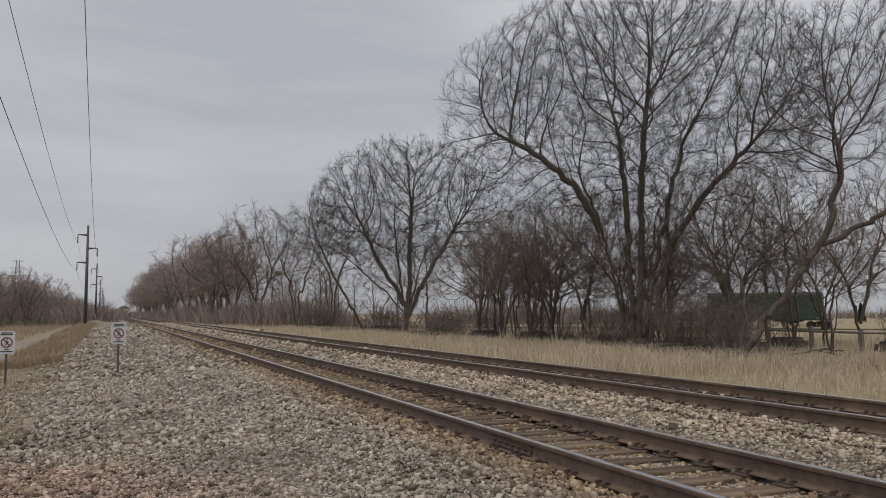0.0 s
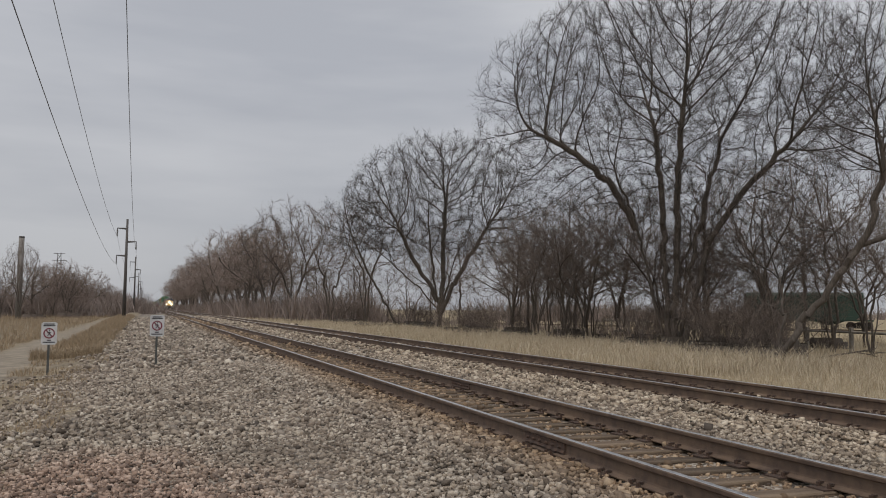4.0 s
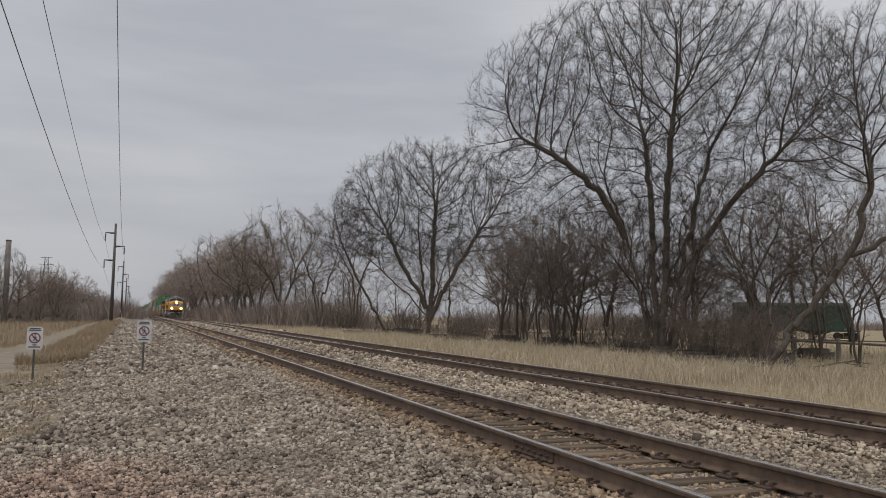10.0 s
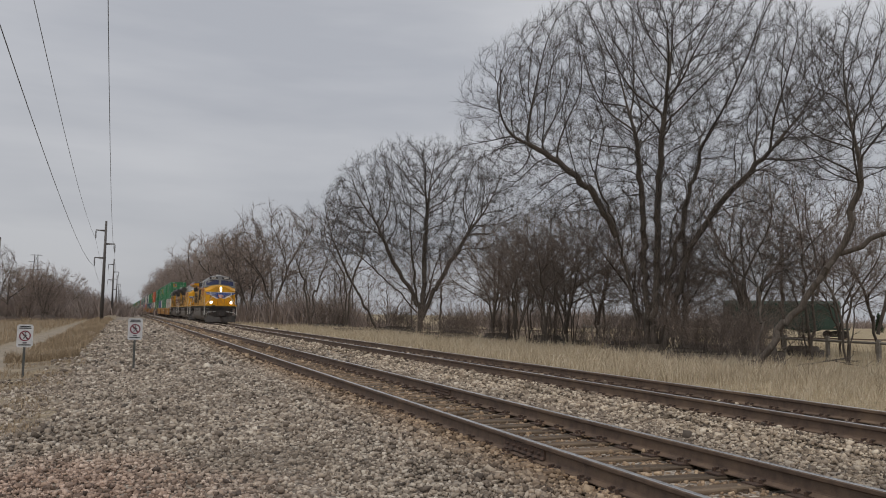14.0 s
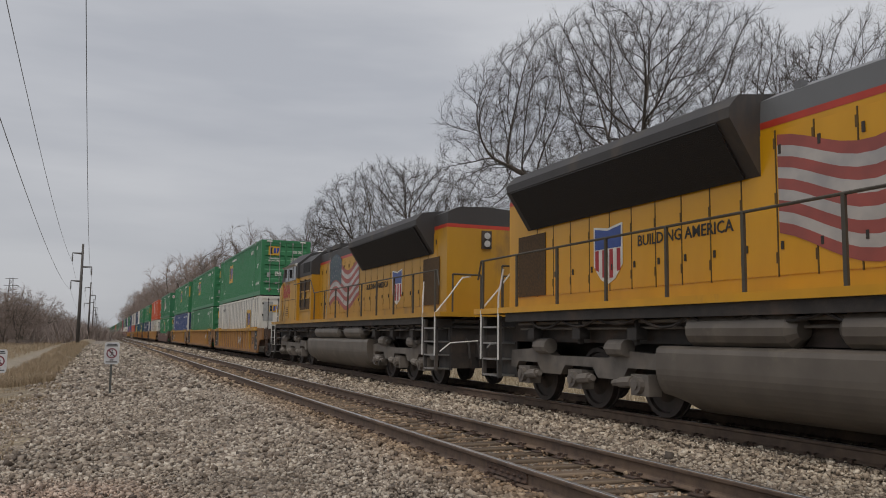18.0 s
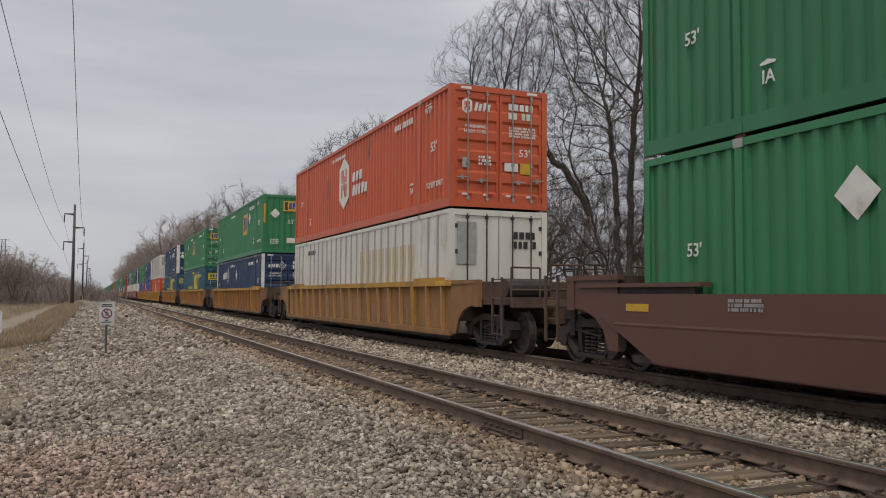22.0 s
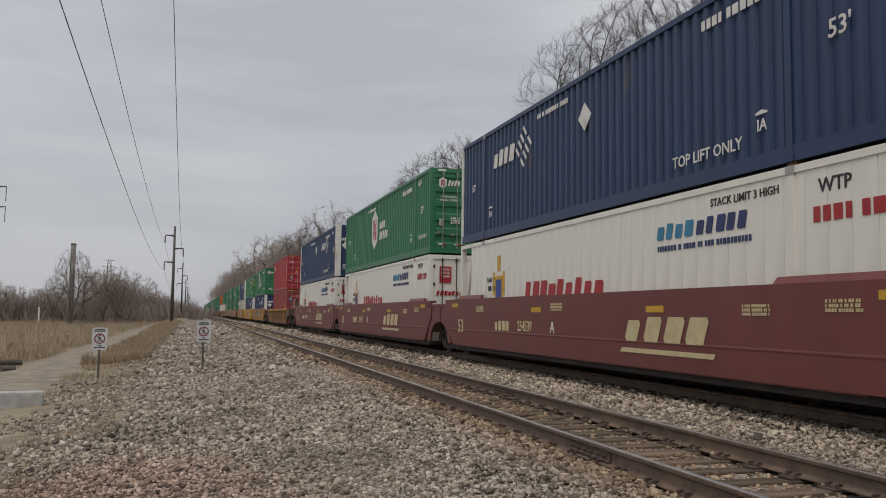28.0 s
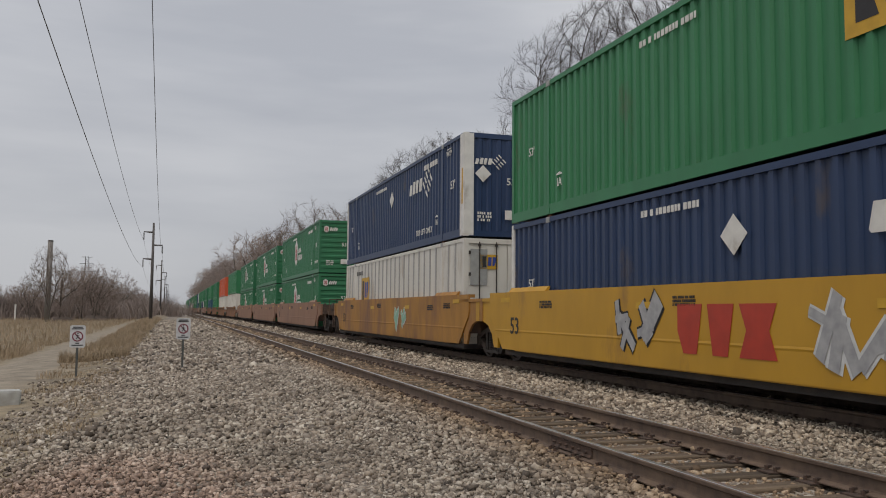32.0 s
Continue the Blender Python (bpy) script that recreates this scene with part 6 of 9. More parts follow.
def car_end(root, m, s, joint, front):
    """The platform over a truck at one end; s: -1 leading, 1 trailing end. joint: an articulated joint instead of a coupler."""
    reach = 9.75 if joint else 11.25
    fl = Matrix() if s < 0 else Matrix.Rotation(math.pi, 4, "Z")
    def deck(bm):
        add_box(bm, -1.2, 1.2, -reach + 0.35, -8.7, 1.02, 1.12)
        add_box(bm, -0.33, 0.33, -reach, -8.6, 0.62, 1.02)
        add_box(bm, -1.42, 1.42, -8.95, -8.55, 0.62, 1.5)
    d = piece("end_platform", ("end_platform", joint), end_grime, root, deck, fl)
    for sx in (-1, 1):
        def bracket(bm):
            add_prism(bm, [(-8.55, 0.34), (-8.55, 1.50), (-9.9, 1.50), (-9.9, 0.98), (-9.55, 0.96), (-9.2, 0.86), (-8.95, 0.66), (-8.8, 0.34)], -0.03, 0.03, "x")
            add_box(bm, -0.06, 0.06, -10.0, -8.5, 1.44, 1.52)
            add_box(bm, -0.05, 0.05, -10.0, -9.78, 0.95, 1.46)
        piece("end_bracket", ("end_bracket",), m, d, bracket, Matrix.Translation((sx * 1.42, 0, 0)))
    if not joint:
        piece("coupler", ("coupler",), dark_steel, d, lambda bm: (add_box(bm, -0.12, 0.12, -11.75, -11.2, 0.72, 0.95), add_box(bm, -0.2, 0.2, -11.9, -11.62, 0.68, 1.0), add_tube(bm, (0.25, -11.3, 0.85), (0.3, -11.75, 0.35), 0.035, seg=6)))
        def rails(bm):
            for sx in (-1, 1):
                add_path(bm, [(sx * 1.2, -11.0, 1.1), (sx * 1.2, -11.0, 1.75), (sx * 0.55, -11.0, 1.75), (sx * 0.55, -11.0, 1.1)], 0.02)
            add_path(bm, [(-1.2, -11.0, 1.3), (1.2, -11.0, 1.3)], 0.02)
            add_box(bm, -1.25, 1.25, -11.2, -11.05, 0.95, 1.14)
        piece("handrail", ("end_rails",), end_grime, d, rails)
        for sx in (-1, 1):
            ladder(d, sx * 1.36, -10.9, 0.38, 1.55, end_grime)
            piece("brake_lever", ("brake_lever",), dark_steel, d, lambda bm: (add_box(bm, -0.03, 0.03, -10.45, -10.3, 0.5, 1.02), add_tube(bm, (0, -10.4, 0.62), (0, -9.5, 0.52), 0.025, seg=6)), Matrix.Translation((sx * 1.1, 0, 0)))
            box_piece("ladder_plate", end_grime, d, sx * 1.3 - 0.05, sx * 1.3 + 0.05, -11.0, -9.9, 1.0, 1.12)
        piece("brake_wheel", ("brake_wheel",), dark_steel, d, lambda bm: [add_tube(bm, (0.5 + 0.26 * math.cos(k * 0.5236), -10.6, 1.75 + 0.26 * math.sin(k * 0.5236)), (0.5 + 0.26 * math.cos(k * 0.5236 + 0.5236), -10.6, 1.75 + 0.26 * math.sin(k * 0.5236 + 0.5236)), 0.02, seg=5) for k in range(12)] + [add_tube(bm, (0.5, -10.6, 1.1), (0.5, -10.6, 1.75), 0.03, seg=6), add_tube(bm, (0.24, -10.6, 1.75), (0.76, -10.6, 1.75), 0.015, seg=5)])
        piece("air_tank", ("air_tank",), dark_steel, d, lambda bm: add_tube(bm, (-0.95, -10.2, 1.35), (0.1, -10.2, 1.35), 0.2, seg=12))
    return d


def graffiti(parent, seed, u, z, w, h, mats):
    """Sprayed letter forms: fat strokes with an outline colour behind."""
    r = random.Random(seed)
    sh, back = [], []
    n = max(2, int(w / 0.7))
    for k in range(n):
        cx = -w / 2 + w * (k + 0.5) / n
        for j in range(4):
            a = r.uniform(-1.2, 1.2) + (1.57 if j % 2 else 0)
            ln, th = r.uniform(0.5, 0.95) * h, r.uniform(0.10, 0.2) * (1.0 if h > 0.8 else 0.32)
            x0, y0 = cx + r.uniform(-0.2, 0.2), r.uniform(-0.15, 0.15) * h
            dx, dy = math.cos(a) * ln / 2 * 0.6, max(-h * 0.46, min(h * 0.46, math.sin(a) * ln / 2))
            nx_, ny_ = -math.sin(a) * th / 2, math.cos(a) * th / 2
            for lst, g in ((sh, 1.0), (back, 1.55)):
                lst.append([(x0 - dx - nx_ * g, y0 - dy - ny_ * g), (x0 + dx - nx_ * g, y0 + dy - ny_ * g), (x0 + dx + nx_ * g, y0 + dy + ny_ * g), (x0 - dx + nx_ * g, y0 - dy + ny_ * g)])
    at = (-1.4865, -L53 / 2 + u, z)
    def lay(lst, lift):
        bm = bmesh.new()
        for i, p in enumerate(lst):
            add_prism(bm, p, lift + 0.0002 * i, lift + 0.002 + 0.0002 * i, "z")
        return bm
    g = part("graffiti", lay(back, 0.0), mats[1], parent, "sprayed graffiti lettering")
    g.matrix_basis = Matrix.Translation(at) @ SIDE
    g2 = part("graffiti", lay(sh, 0.008), mats[0], g)


spray_white = mat("white_spray", (0.66, 0.67, 0.66), rough=0.6)
spray_black = mat("black_spray", (0.02, 0.02, 0.022), rough=0.6)
spray_grey = mat("silver_spray", (0.42, 0.42, 0.42), (0.3, 0.3, 0.31), rough=0.5)
spray_teal = mat("teal_spray", (0.04, 0.13, 0.17), rough=0.6)
spray_red = mat("coral_spray", (0.55, 0.09, 0.05), rough=0.6)
spray_mint = mat("mint_spray", (0.30, 0.52, 0.40), rough=0.6)


# Worn rib paints, also lightened over the sheet's for light the ribs catch.
RIB_PAINT = {"weathered_yellow_paint": paint("lit_worn_tan_rib_paint", (0.47, 0.26, 0.1), rough=0.7, dirt=0.4, grime=(0.24, 0.12, 0.06)), "rusted_yellow_paint": paint("lit_worn_orange_rib_paint", (0.43, 0.20, 0.05), rough=0.7, dirt=0.5, grime=(0.17, 0.075, 0.045)), "brown_rusted_paint": paint("lit_worn_brown_rib_paint", (0.27, 0.15, 0.085), rough=0.7, dirt=0.5, grime=(0.12, 0.075, 0.05))}
end_grime = mat("grimy_rusted_platform", (0.105, 0.062, 0.043), (0.06, 0.042, 0.034), rough=0.8, scale=3, bump=0.2, dirt=(0.16, 0.09, 0.045), dirt_amt=0.35)


def well_car(label, style, m, joints, cap=None, plain=False, panels=True, number=True, trucks=(True, True), ink=black_mark, low=False, number_y=-5.65):
    """style: ribbed or smooth sides. joints: articulated joint at the (leading, trailing) end."""
    root = thing("well_car", label, "freight car", "well cars of the train")
    cap = cap or m
    top = 1.22 if low else 1.64
    for sx in (-1, 1):
        mm = Matrix() if sx < 0 else Matrix.Rotation(math.pi, 4, "Z")
        if style == "ribbed":
            sheet = piece("side_sheet", ("side_sheet", "ribbed"), m, root, lambda bm: add_box(bm, -1.385, -1.35, -8.55, 8.55, 0.30, 1.45), mm)
            piece("top_chord", ("top_chord",), cap, sheet, lambda bm: (add_box(bm, -1.49, -1.34, -8.6, 8.6, 1.40, 1.53), add_box(bm, -1.46, -1.34, -7.9, -6.2, 1.53, 1.60), add_box(bm, -1.46, -1.34, 6.2, 7.9, 1.53, 1.60)))
            piece("side_sill", ("side_sill",), m, sheet, lambda bm: add_box(bm, -1.47, -1.36, -8.5, 8.5, 0.28, 0.40))
            if sx < 0 and not plain:
                for k in range(18):
                    y = -8.0 + 0.94 * k
                    wide = k in (2, 15)
                    if panels and k in (0, 1, 16, 17):
                        continue
                    def rib(bm, wide=wide):
                        ww = 0.10 if wide else 0.035
                        add_prism(bm, [(-1.487, 1.42), (-1.38, 1.42), (-1.38, 0.34), (-1.43, 0.34), (-1.465, 0.6)], -ww, ww)
                    piece("side_rib", ("side_rib", wide), cap if wide else RIB_PAINT.get(m.name, m), sheet, rib, Matrix.Translation((0, y, 0)))
        else:
            def smooth_side(bm):
                b0 = 0.22 if low else 0.33
                out = [(-7.6 if low else -8.2, b0), (7.6 if low else 8.2, b0), (8.95, 0.85 if low else 1.05), (9.0, 0.95 if low else 1.20), (9.0, top), (-9.0, top), (-9.0, 0.95 if low else 1.20), (-8.95, 0.85 if low else 1.05)]
                add_prism(bm, out, -1.48, -1.44, "x")
                add_box(bm, -1.44, -1.30, -9.0, 9.0, top - 0.08, top)
                add_box(bm, -1.46, -1.36, -7.5, 7.5, b0 - 0.02, 0.40)
            sheet = piece("side_sheet", ("side_sheet", "smooth", low), m, root, smooth_side, mm)
            if low:
                for y0, y1 in ((-9.6, -6.6), (6.6, 9.6)):
                    piece("end_deck", ("end_deck", y0), m, sheet, lambda bm: add_prism(bm, [(-1.50, top + 0.10), (-1.30, top + 0.10), (-1.30, top + 0.16), (-1.50, top + 0.16)], y0, y1))
                    piece("deck_web", ("deck_web", y0), dark_steel, sheet, lambda bm: add_box(bm, -1.42, -1.38, y0 + 0.2, y1 - 0.2, top - 0.02, top + 0.10))
            piece("fold_line", ("fold_line",), m, sheet, lambda bm: add_prism(bm, [(-1.487, 0.76), (-1.478, 0.80), (-1.478, 0.72)], -8.6, 8.6))
            for y in () if low else (-6.9, 6.9):
                piece("corner_guide", ("corner_guide",), m, sheet, lambda bm: add_prism(bm, [(-1.45, 1.64), (-1.36, 1.64), (-1.33, 1.74), (-1.37, 1.74)], -1.0, 1.0), Matrix.Translation((0, y, 0)))
    piece("well_floor", ("well_floor",), dark_steel, root, lambda bm: (add_box(bm, -1.36, 1.36, -8.3, 8.3, 0.20, 0.31),))
    for s, j, has in ((-1, joints[0], trucks[0]), (1, joints[1], trucks[1])):
        if not plain:
            car_end(root, m, s, j, s < 0)
        else:
            box_piece("end_platform", m, root, -1.4, 1.4, min(s * 8.55, s * 11.6), max(s * 8.55, s * 11.6), 0.8, 1.2)
        if has:
            truck(root, s * 9.78)
    sheet_x = -1.4865 if style == "smooth" else -1.387
    if number:
        letters(root, "53", 0.52, SIDE, (sheet_x - (0.0 if style == "smooth" else 0.001), number_y if style == "ribbed" else 7.45, 0.86), ink)
    for y in (-8.0, 8.0):
        sign_shape(root, "reflector", ("amber_reflector",), [rect(0, 0, 0.55, 0.11)], SIDE, (-1.492 if style == "ribbed" else -1.4865, y, 1.465 if not low else 1.02), yellow_mark)
    if style == "ribbed" and panels:
        for y in (-8.08, 8.08):
            a = box_piece("stencil_panel", black_mark, root, -1.398, -1.386, y - 0.62, y + 0.62, 0.42, 1.38, "black stencil panel")
            letters(a, "48", 0.15, SIDE, (-0.008, 0.36, 0.30), grey_mark)
            letters(a, "5", 0.15, SIDE, (-0.008, -0.42, 0.30), grey_mark)
            sign_shape(a, "stencil_disc", ("stencil_disc",), [[(0.075 * math.cos(k * 0.524), 0.085 * math.sin(k * 0.524)) for k in range(12)]], SIDE, (-0.008, 0.08, 0.14), yellow_mark)
            bars(a, "stencil", SIDE, (-0.008, -0.15, -0.16), grey_mark, 2, 0.035, 0.6, seed=22)
            bars(a, "stencil_low", SIDE, (-0.008, 0.25, -0.36), grey_mark, 3, 0.028, 0.34, seed=23)
    elif style == "smooth":
        for y, z, seed in ((-7.2, 1.35, 24), (-5.6, 1.30, 25), (5.8, 1.35, 26), (0.9, 1.38, 27)):
            bars(root, "stencil_s", SIDE, (-1.4865, y, z - (0.27 if low and z > 1.2 else 0)), ink, 3, 0.042, 0.6, seed=seed)
        for y in (-3.0, 2.0):
            sign_shape(root, "reflector", ("amber_reflector",), [rect(0, 0, 0.55, 0.11)], SIDE, (-1.4865, y, 1.32 if not low else 1.0), yellow_mark)
    return root


# ---- the consist, leading car first: place of the containers' front at 25 s, car, lower and upper container ----
lock_m = mat("rusty_stacking_lock", (0.20, 0.09, 0.05), (0.12, 0.06, 0.04), rough=0.8, scale=20)
LOW, HIGH = 0.315, 0.37 + H + 0.004


def stack(s, L, car, low, high):
    c = s + L / 2
    rolling(car, c)
    if low:
        rolling(low, c, dz=LOW)
        if high:
            for sx in (-1, 1):
                for yy in (-1, 1):
                    piece("stacking_lock", ("stacking_lock",), lock_m, low, lambda bm: (add_box(bm, -0.06, 0.06, -0.09, 0.09, H + 0.003, H + 0.058), add_box(bm, -0.08, 0.08, -0.03, 0.03, H + 0.015, H + 0.035)), Matrix.Translation((sx * 1.2, yy * (L / 2 - 1.98 if L > 13 else L / 2 - 0.1), 0)))
    if high:
        rolling(high, c, dz=HIGH if low else LOW)


yl = "weathered yellow ribbed well car with rust streaks"
rust_l = "heavily rusted yellow ribbed well car"
car = well_car(yl, "ribbed", well_old, (False, True), rail_cap, number_y=-6.9)
graffiti(car, 3, 5.1, 0.86, 1.2, 0.7, (spray_white, well_old))
stack(-151.99, L53, car, sheet_white(logo=3.4, code="243387"), green_box("doors", 10.9, code="653 387"))
car = well_car(yl, "ribbed", well_old, (True, True), rail_cap, trucks=(False, True), number_y=-6.9)
graffiti(car, 5, 2.3, 1.0, 0.8, 0.5, (spray_white, well_old))
stack(-132.5, L53, car, green_box("doors", sheet=True, dia_u=10.0, code="244 209"), green_box("doors", 10.0, 11.3))
car = well_car(yl, "ribbed", well_old, (True, False), rail_cap, trucks=(False, True), number_y=-6.9)
graffiti(car, 6, 12.5, 0.86, 1.0, 0.7, (spray_white, well_old))
stack(-113.04, L53, car, navy_box(slate_p, named=False), green_box("upright", 8.0, 3.85))
stack(-89.68, L53, well_car("dull brown smooth-sided well car", "smooth", brown_car, (False, False), ink=grey_mark, low=True, number=False), green_box("doors", 8.0, 12.4, code="262476"), hexa_box())
stack(-66.13, L53, well_car("weathered yellow-brown ribbed well car", "ribbed", well_old, (False, False), rail_cap, panels=False, number=False), sheet_white(patch=(2.6, 5.4, 0.6, 2.2)), hexa_box(orange_p, "doors"))
stack(-42.59, L53, well_car(rust_l, "ribbed", well_rust, (False, False), rail_cap, panels=False, number=False), navy_box(), green_box("upright", 5.2, 3.9))
stack(-19.18, L53, well_car(rust_l, "ribbed", well_rust, (False, False), rail_cap, panels=False), teal_box(), green_box("doors", 8.0, 12.5))
stack(4.29, L53, well_car(rust_l, "ribbed", well_rust, (False, False), rail_cap, panels=False, number=False), teal_box(), navy_box(end="upright", posts=True))
stack(27.79, L53, well_car("yellow ribbed well car with light rust", "ribbed", well_yellow, (False, False), rail_cap, panels=False), hexa_box(orange_p, "doors"), sheet_white(patch=(6.2, 1.3, 1.0, 2.3)))
car = well_car("yellow ribbed well car with light rust", "ribbed", well_yellow, (False, True), rail_cap, panels=False, number=False)
stack(47.30, L53, car, royal_box(), navy_box())
car = well_car("yellow ribbed well car with a black number panel", "ribbed", well_yellow, (True, False), rail_cap, panels=False, number=False, trucks=(False, True))
graffiti(car, 8, 10.8, 0.9, 1.6, 0.9, (spray_white, spray_black))
stack(66.75, L53, car, royal_box(), green_box("doors", 11.2, 13.0))
bn = "maroon smooth-sided articulated well car with cream lettering"
for k, (s, top) in enumerate(((90.92, navy_box()), (110.52, hexa_box(end="doors")), (129.8, navy_box(end="upright", posts=True)))):
    car = well_car(bn, "smooth", maroon_car, (k > 0, k < 2), trucks=(k == 0, True), ink=cream_mark)
    logo_name(car, SIDE, (-1.4865, -L53 / 2 + 4.75, 0.98), 2.5, 0.42, cream_mark, "slanted_name", 4, 51, 0.2)
    sign_shape(car, "logo_mark", ("underline",), [[(-1.5, -0.05), (1.3, -0.05), (1.35, 0.03), (-1.42, 0.03)]], SIDE, (-1.4865, -L53 / 2 + 4.75, 0.62), cream_mark)
    letters(car, "254539", 0.34, SIDE, (-1.4865, -L53 / 2 + 10.75, 0.93), cream_mark, "car_number", 0.85)
    logo_name(car, SIDE, (-1.4865, -L53 / 2 + 12.2, 0.93), 1.0, 0.24, cream_mark, "owner", 4, 51, 0.0)
    letters(car, "CBA"[2 - k], 0.34, SIDE, (-1.4865, -L53 / 2 + 9.2, 0.93), white_trim)
    if k == 2:
        for x in (-1.15, -0.55):
            piece("guide_post", ("guide_post",), end_grime, car, lambda bm: (add_box(bm, -0.10, 0.10, -0.02, 0.02, 1.0, 2.3), add_box(bm, -0.02, 0.02, -0.10, 0.10, 1.0, 2.3)), Matrix.Translation((x, 11.1, 0)))
            piece("post_strut", ("post_strut",), end_grime, car, lambda bm: add_tube(bm, (0, -0.9, 1.1), (0, -0.05, 1.9), 0.06, seg=6), Matrix.Translation((x, 11.1, 0)))
            piece("grab_handle", ("grab_handle",), white_trim, car, lambda bm: add_path(bm, [(-0.12, 0.05, 1.6), (-0.2, 0.05, 1.65), (-0.2, 0.05, 2.2), (-0.12, 0.05, 2.25)], 0.022), Matrix.Translation((x, 11.1, 0)))
    stack(s, L53, car, cold_box(), top)
stack(155.99, 12.192, well_car("brown ribbed well car streaked with rust", "ribbed", well_brown, (False, False), rail_cap, panels=False, number=False), forty(maroon_red_p, "brick-red corrugated shipping container", False), forty(red_p, "bright red corrugated shipping container", True))
tt = "yellow smooth-sided articulated well car covered in graffiti"
for k, (s, low, top) in enumerate(((177.75, navy_box(end="upright", posts=True), hexa_box()), (197.33, navy_box(end="upright", posts=True), green_box("upright", 5.2, 3.9)), (216.86, sheet_white(logo=12.2), navy_box(end="upright", posts=True)))):
    car = well_car(tt, "smooth", well_bright if k == 1 else well_smooth, (k > 0, k < 2), trucks=(k == 0, True))
    if k == 0:
        a = sign_shape(car, "number_board", ("black_board",), [rect(0, 0, 2.5, 0.36)], SIDE, (-1.4865, -L53 / 2 + 4.5, 0.95), black_mark, "black panel with white car number")
        letters(a, "727282", 0.34, Matrix(), (0.5, 0, 0.005), white_trim, "car_number")
        logo_name(a, Matrix(), (-0.65, 0, 0.004), 0.9, 0.24, white_trim, "owner_b", 4, 51, 0.0)
        graffiti(car, 11, 8.5, 0.98, 2.4, 1.1, (spray_teal, spray_red))
        graffiti(car, 14, 9.3, 1.0, 1.3, 0.9, (spray_mint, spray_black))
        graffiti(car, 12, 14.0, 0.95, 1.2, 0.7, (spray_white, pink_car))
    elif k == 1:
        sign_shape(car, "logo_mark", ("three_blocks",), [[(-1.1, -0.05), (-0.95, -0.38), (-0.62, -0.38), (-0.48, 0.36), (-1.1, 0.36)], [(-0.36, 0.36), (-0.24, -0.38), (0.1, -0.38), (0.24, 0.36)], [(0.35, 0.36), (0.5, 0.0), (0.35, -0.38), (1.1, -0.38), (0.95, 0.0), (1.1, 0.36)]], SIDE, (-1.4865, -L53 / 2 + 8.05, 0.97), loco_red)
        graffiti(car, 13, 10.4, 0.98, 1.5, 1.2, (spray_grey, spray_black))
        graffiti(car, 14, 4.9, 0.98, 2.9, 1.15, (spray_grey, spray_white))
    else:
        graffiti(car, 15, 6.0, 0.95, 1.8, 0.9, (spray_mint, spray_white))
    stack(s, L53, car, low, top)
# the rear of the train, seen small
tail = random.Random(5)
s = 240.74
for k in range(3):
    stack(s, L53, well_car("faded tan smooth-sided well car", "smooth", pink_car, (k > 0, k < 2), trucks=(k == 0, True)), hexa_box(end="ribbed"), hexa_box(end="ribbed"))
    s += 19.55
s += 4.0
MORE = [("r", "green", "white"), ("r", "orange", "white"), ("r", "leaf", "green"), ("r", "green", "teal"), ("s", "leaf", "leaf"), ("r", "green", "navy"), ("s", "green", "leaf"), ("r", "navy", "teal"), ("r", "green", "green"), ("s", "leaf", "leaf"), ("r", "green", "navy"), ("r", "leaf", "white"), ("s", "green", "leaf"), ("r", "navy", "royal"), ("r", "green", "green"), ("s", "leaf", "green"), ("r", "green", "white"), ("s", "leaf", "leaf")]
PROTO = {}
for st, top, low in MORE:
    made = []
    for nm in (top, low):
        paint_m, st2 = {"green": (green_p, "corrugated"), "leaf": (leaf_green_p, "corrugated"), "white": (white_p, "posted"), "orange": (orange_p, "corrugated"), "navy": (navy_p, "corrugated"), "teal": (teal_p, "corrugated"), "royal": (royal_p, "corrugated")}[nm]
        if nm not in PROTO:
            names = {"green": "green corrugated container far back on the train", "leaf": "leaf-green corrugated container far back on the train", "white": "off-white container far back on the train", "orange": "orange corrugated container far back on the train", "navy": "navy blue container far back on the train", "teal": "teal container far back on the train", "royal": "royal blue container far back on the train"}
            PROTO[nm] = container(names[nm], L53, "corrugated", paint_m, "upright", m_post=white_trim if nm == "navy" else None, plain=True)
            made.append(PROTO[nm])
        else:
            made.append(copy_thing(PROTO[nm], Matrix()))
    if st not in PROTO:
        PROTO[st] = well_car("rusty yellow well car far back on the train", "ribbed" if st == "r" else "smooth", well_rust if st == "r" else pink_car, (False, False), panels=False, number=False, plain=True)
        car = PROTO[st]
    else:
        car = copy_thing(PROTO[st], Matrix())
    stack(s, L53, car, made[1], made[0])
    s += 23.6

# ---- locomotives ----
loco_y = paint("locomotive_yellow", (0.64, 0.315, 0.006), rough=0.35, dirt=0.06, grime=(0.30, 0.15, 0.03))
loco_y_old = paint("grimy_locomotive_yellow", (0.48, 0.25, 0.018), rough=0.45, dirt=0.3, grime=(0.17, 0.10, 0.04))
loco_grey = paint("locomotive_grey", (0.15, 0.155, 0.16), rough=0.45, dirt=0.15, grime=(0.07, 0.065, 0.06))
under_grey = mat("underframe_grey", (0.2, 0.175, 0.15), (0.12, 0.107, 0.094), rough=0.7, scale=3, bump=0.1, dirt=(0.17, 0.14, 0.11), dirt_amt=0.4)
tank_grey = mat("fuel_tank_grey", (0.15, 0.128, 0.105), (0.11, 0.094, 0.078), rough=0.5, scale=2, dirt=(0.22, 0.19, 0.15), dirt_amt=0.15)
seam_m = mat("dark_door_seam", (0.13, 0.072, 0.014), (0.07, 0.04, 0.012), rough=0.7, scale=6)
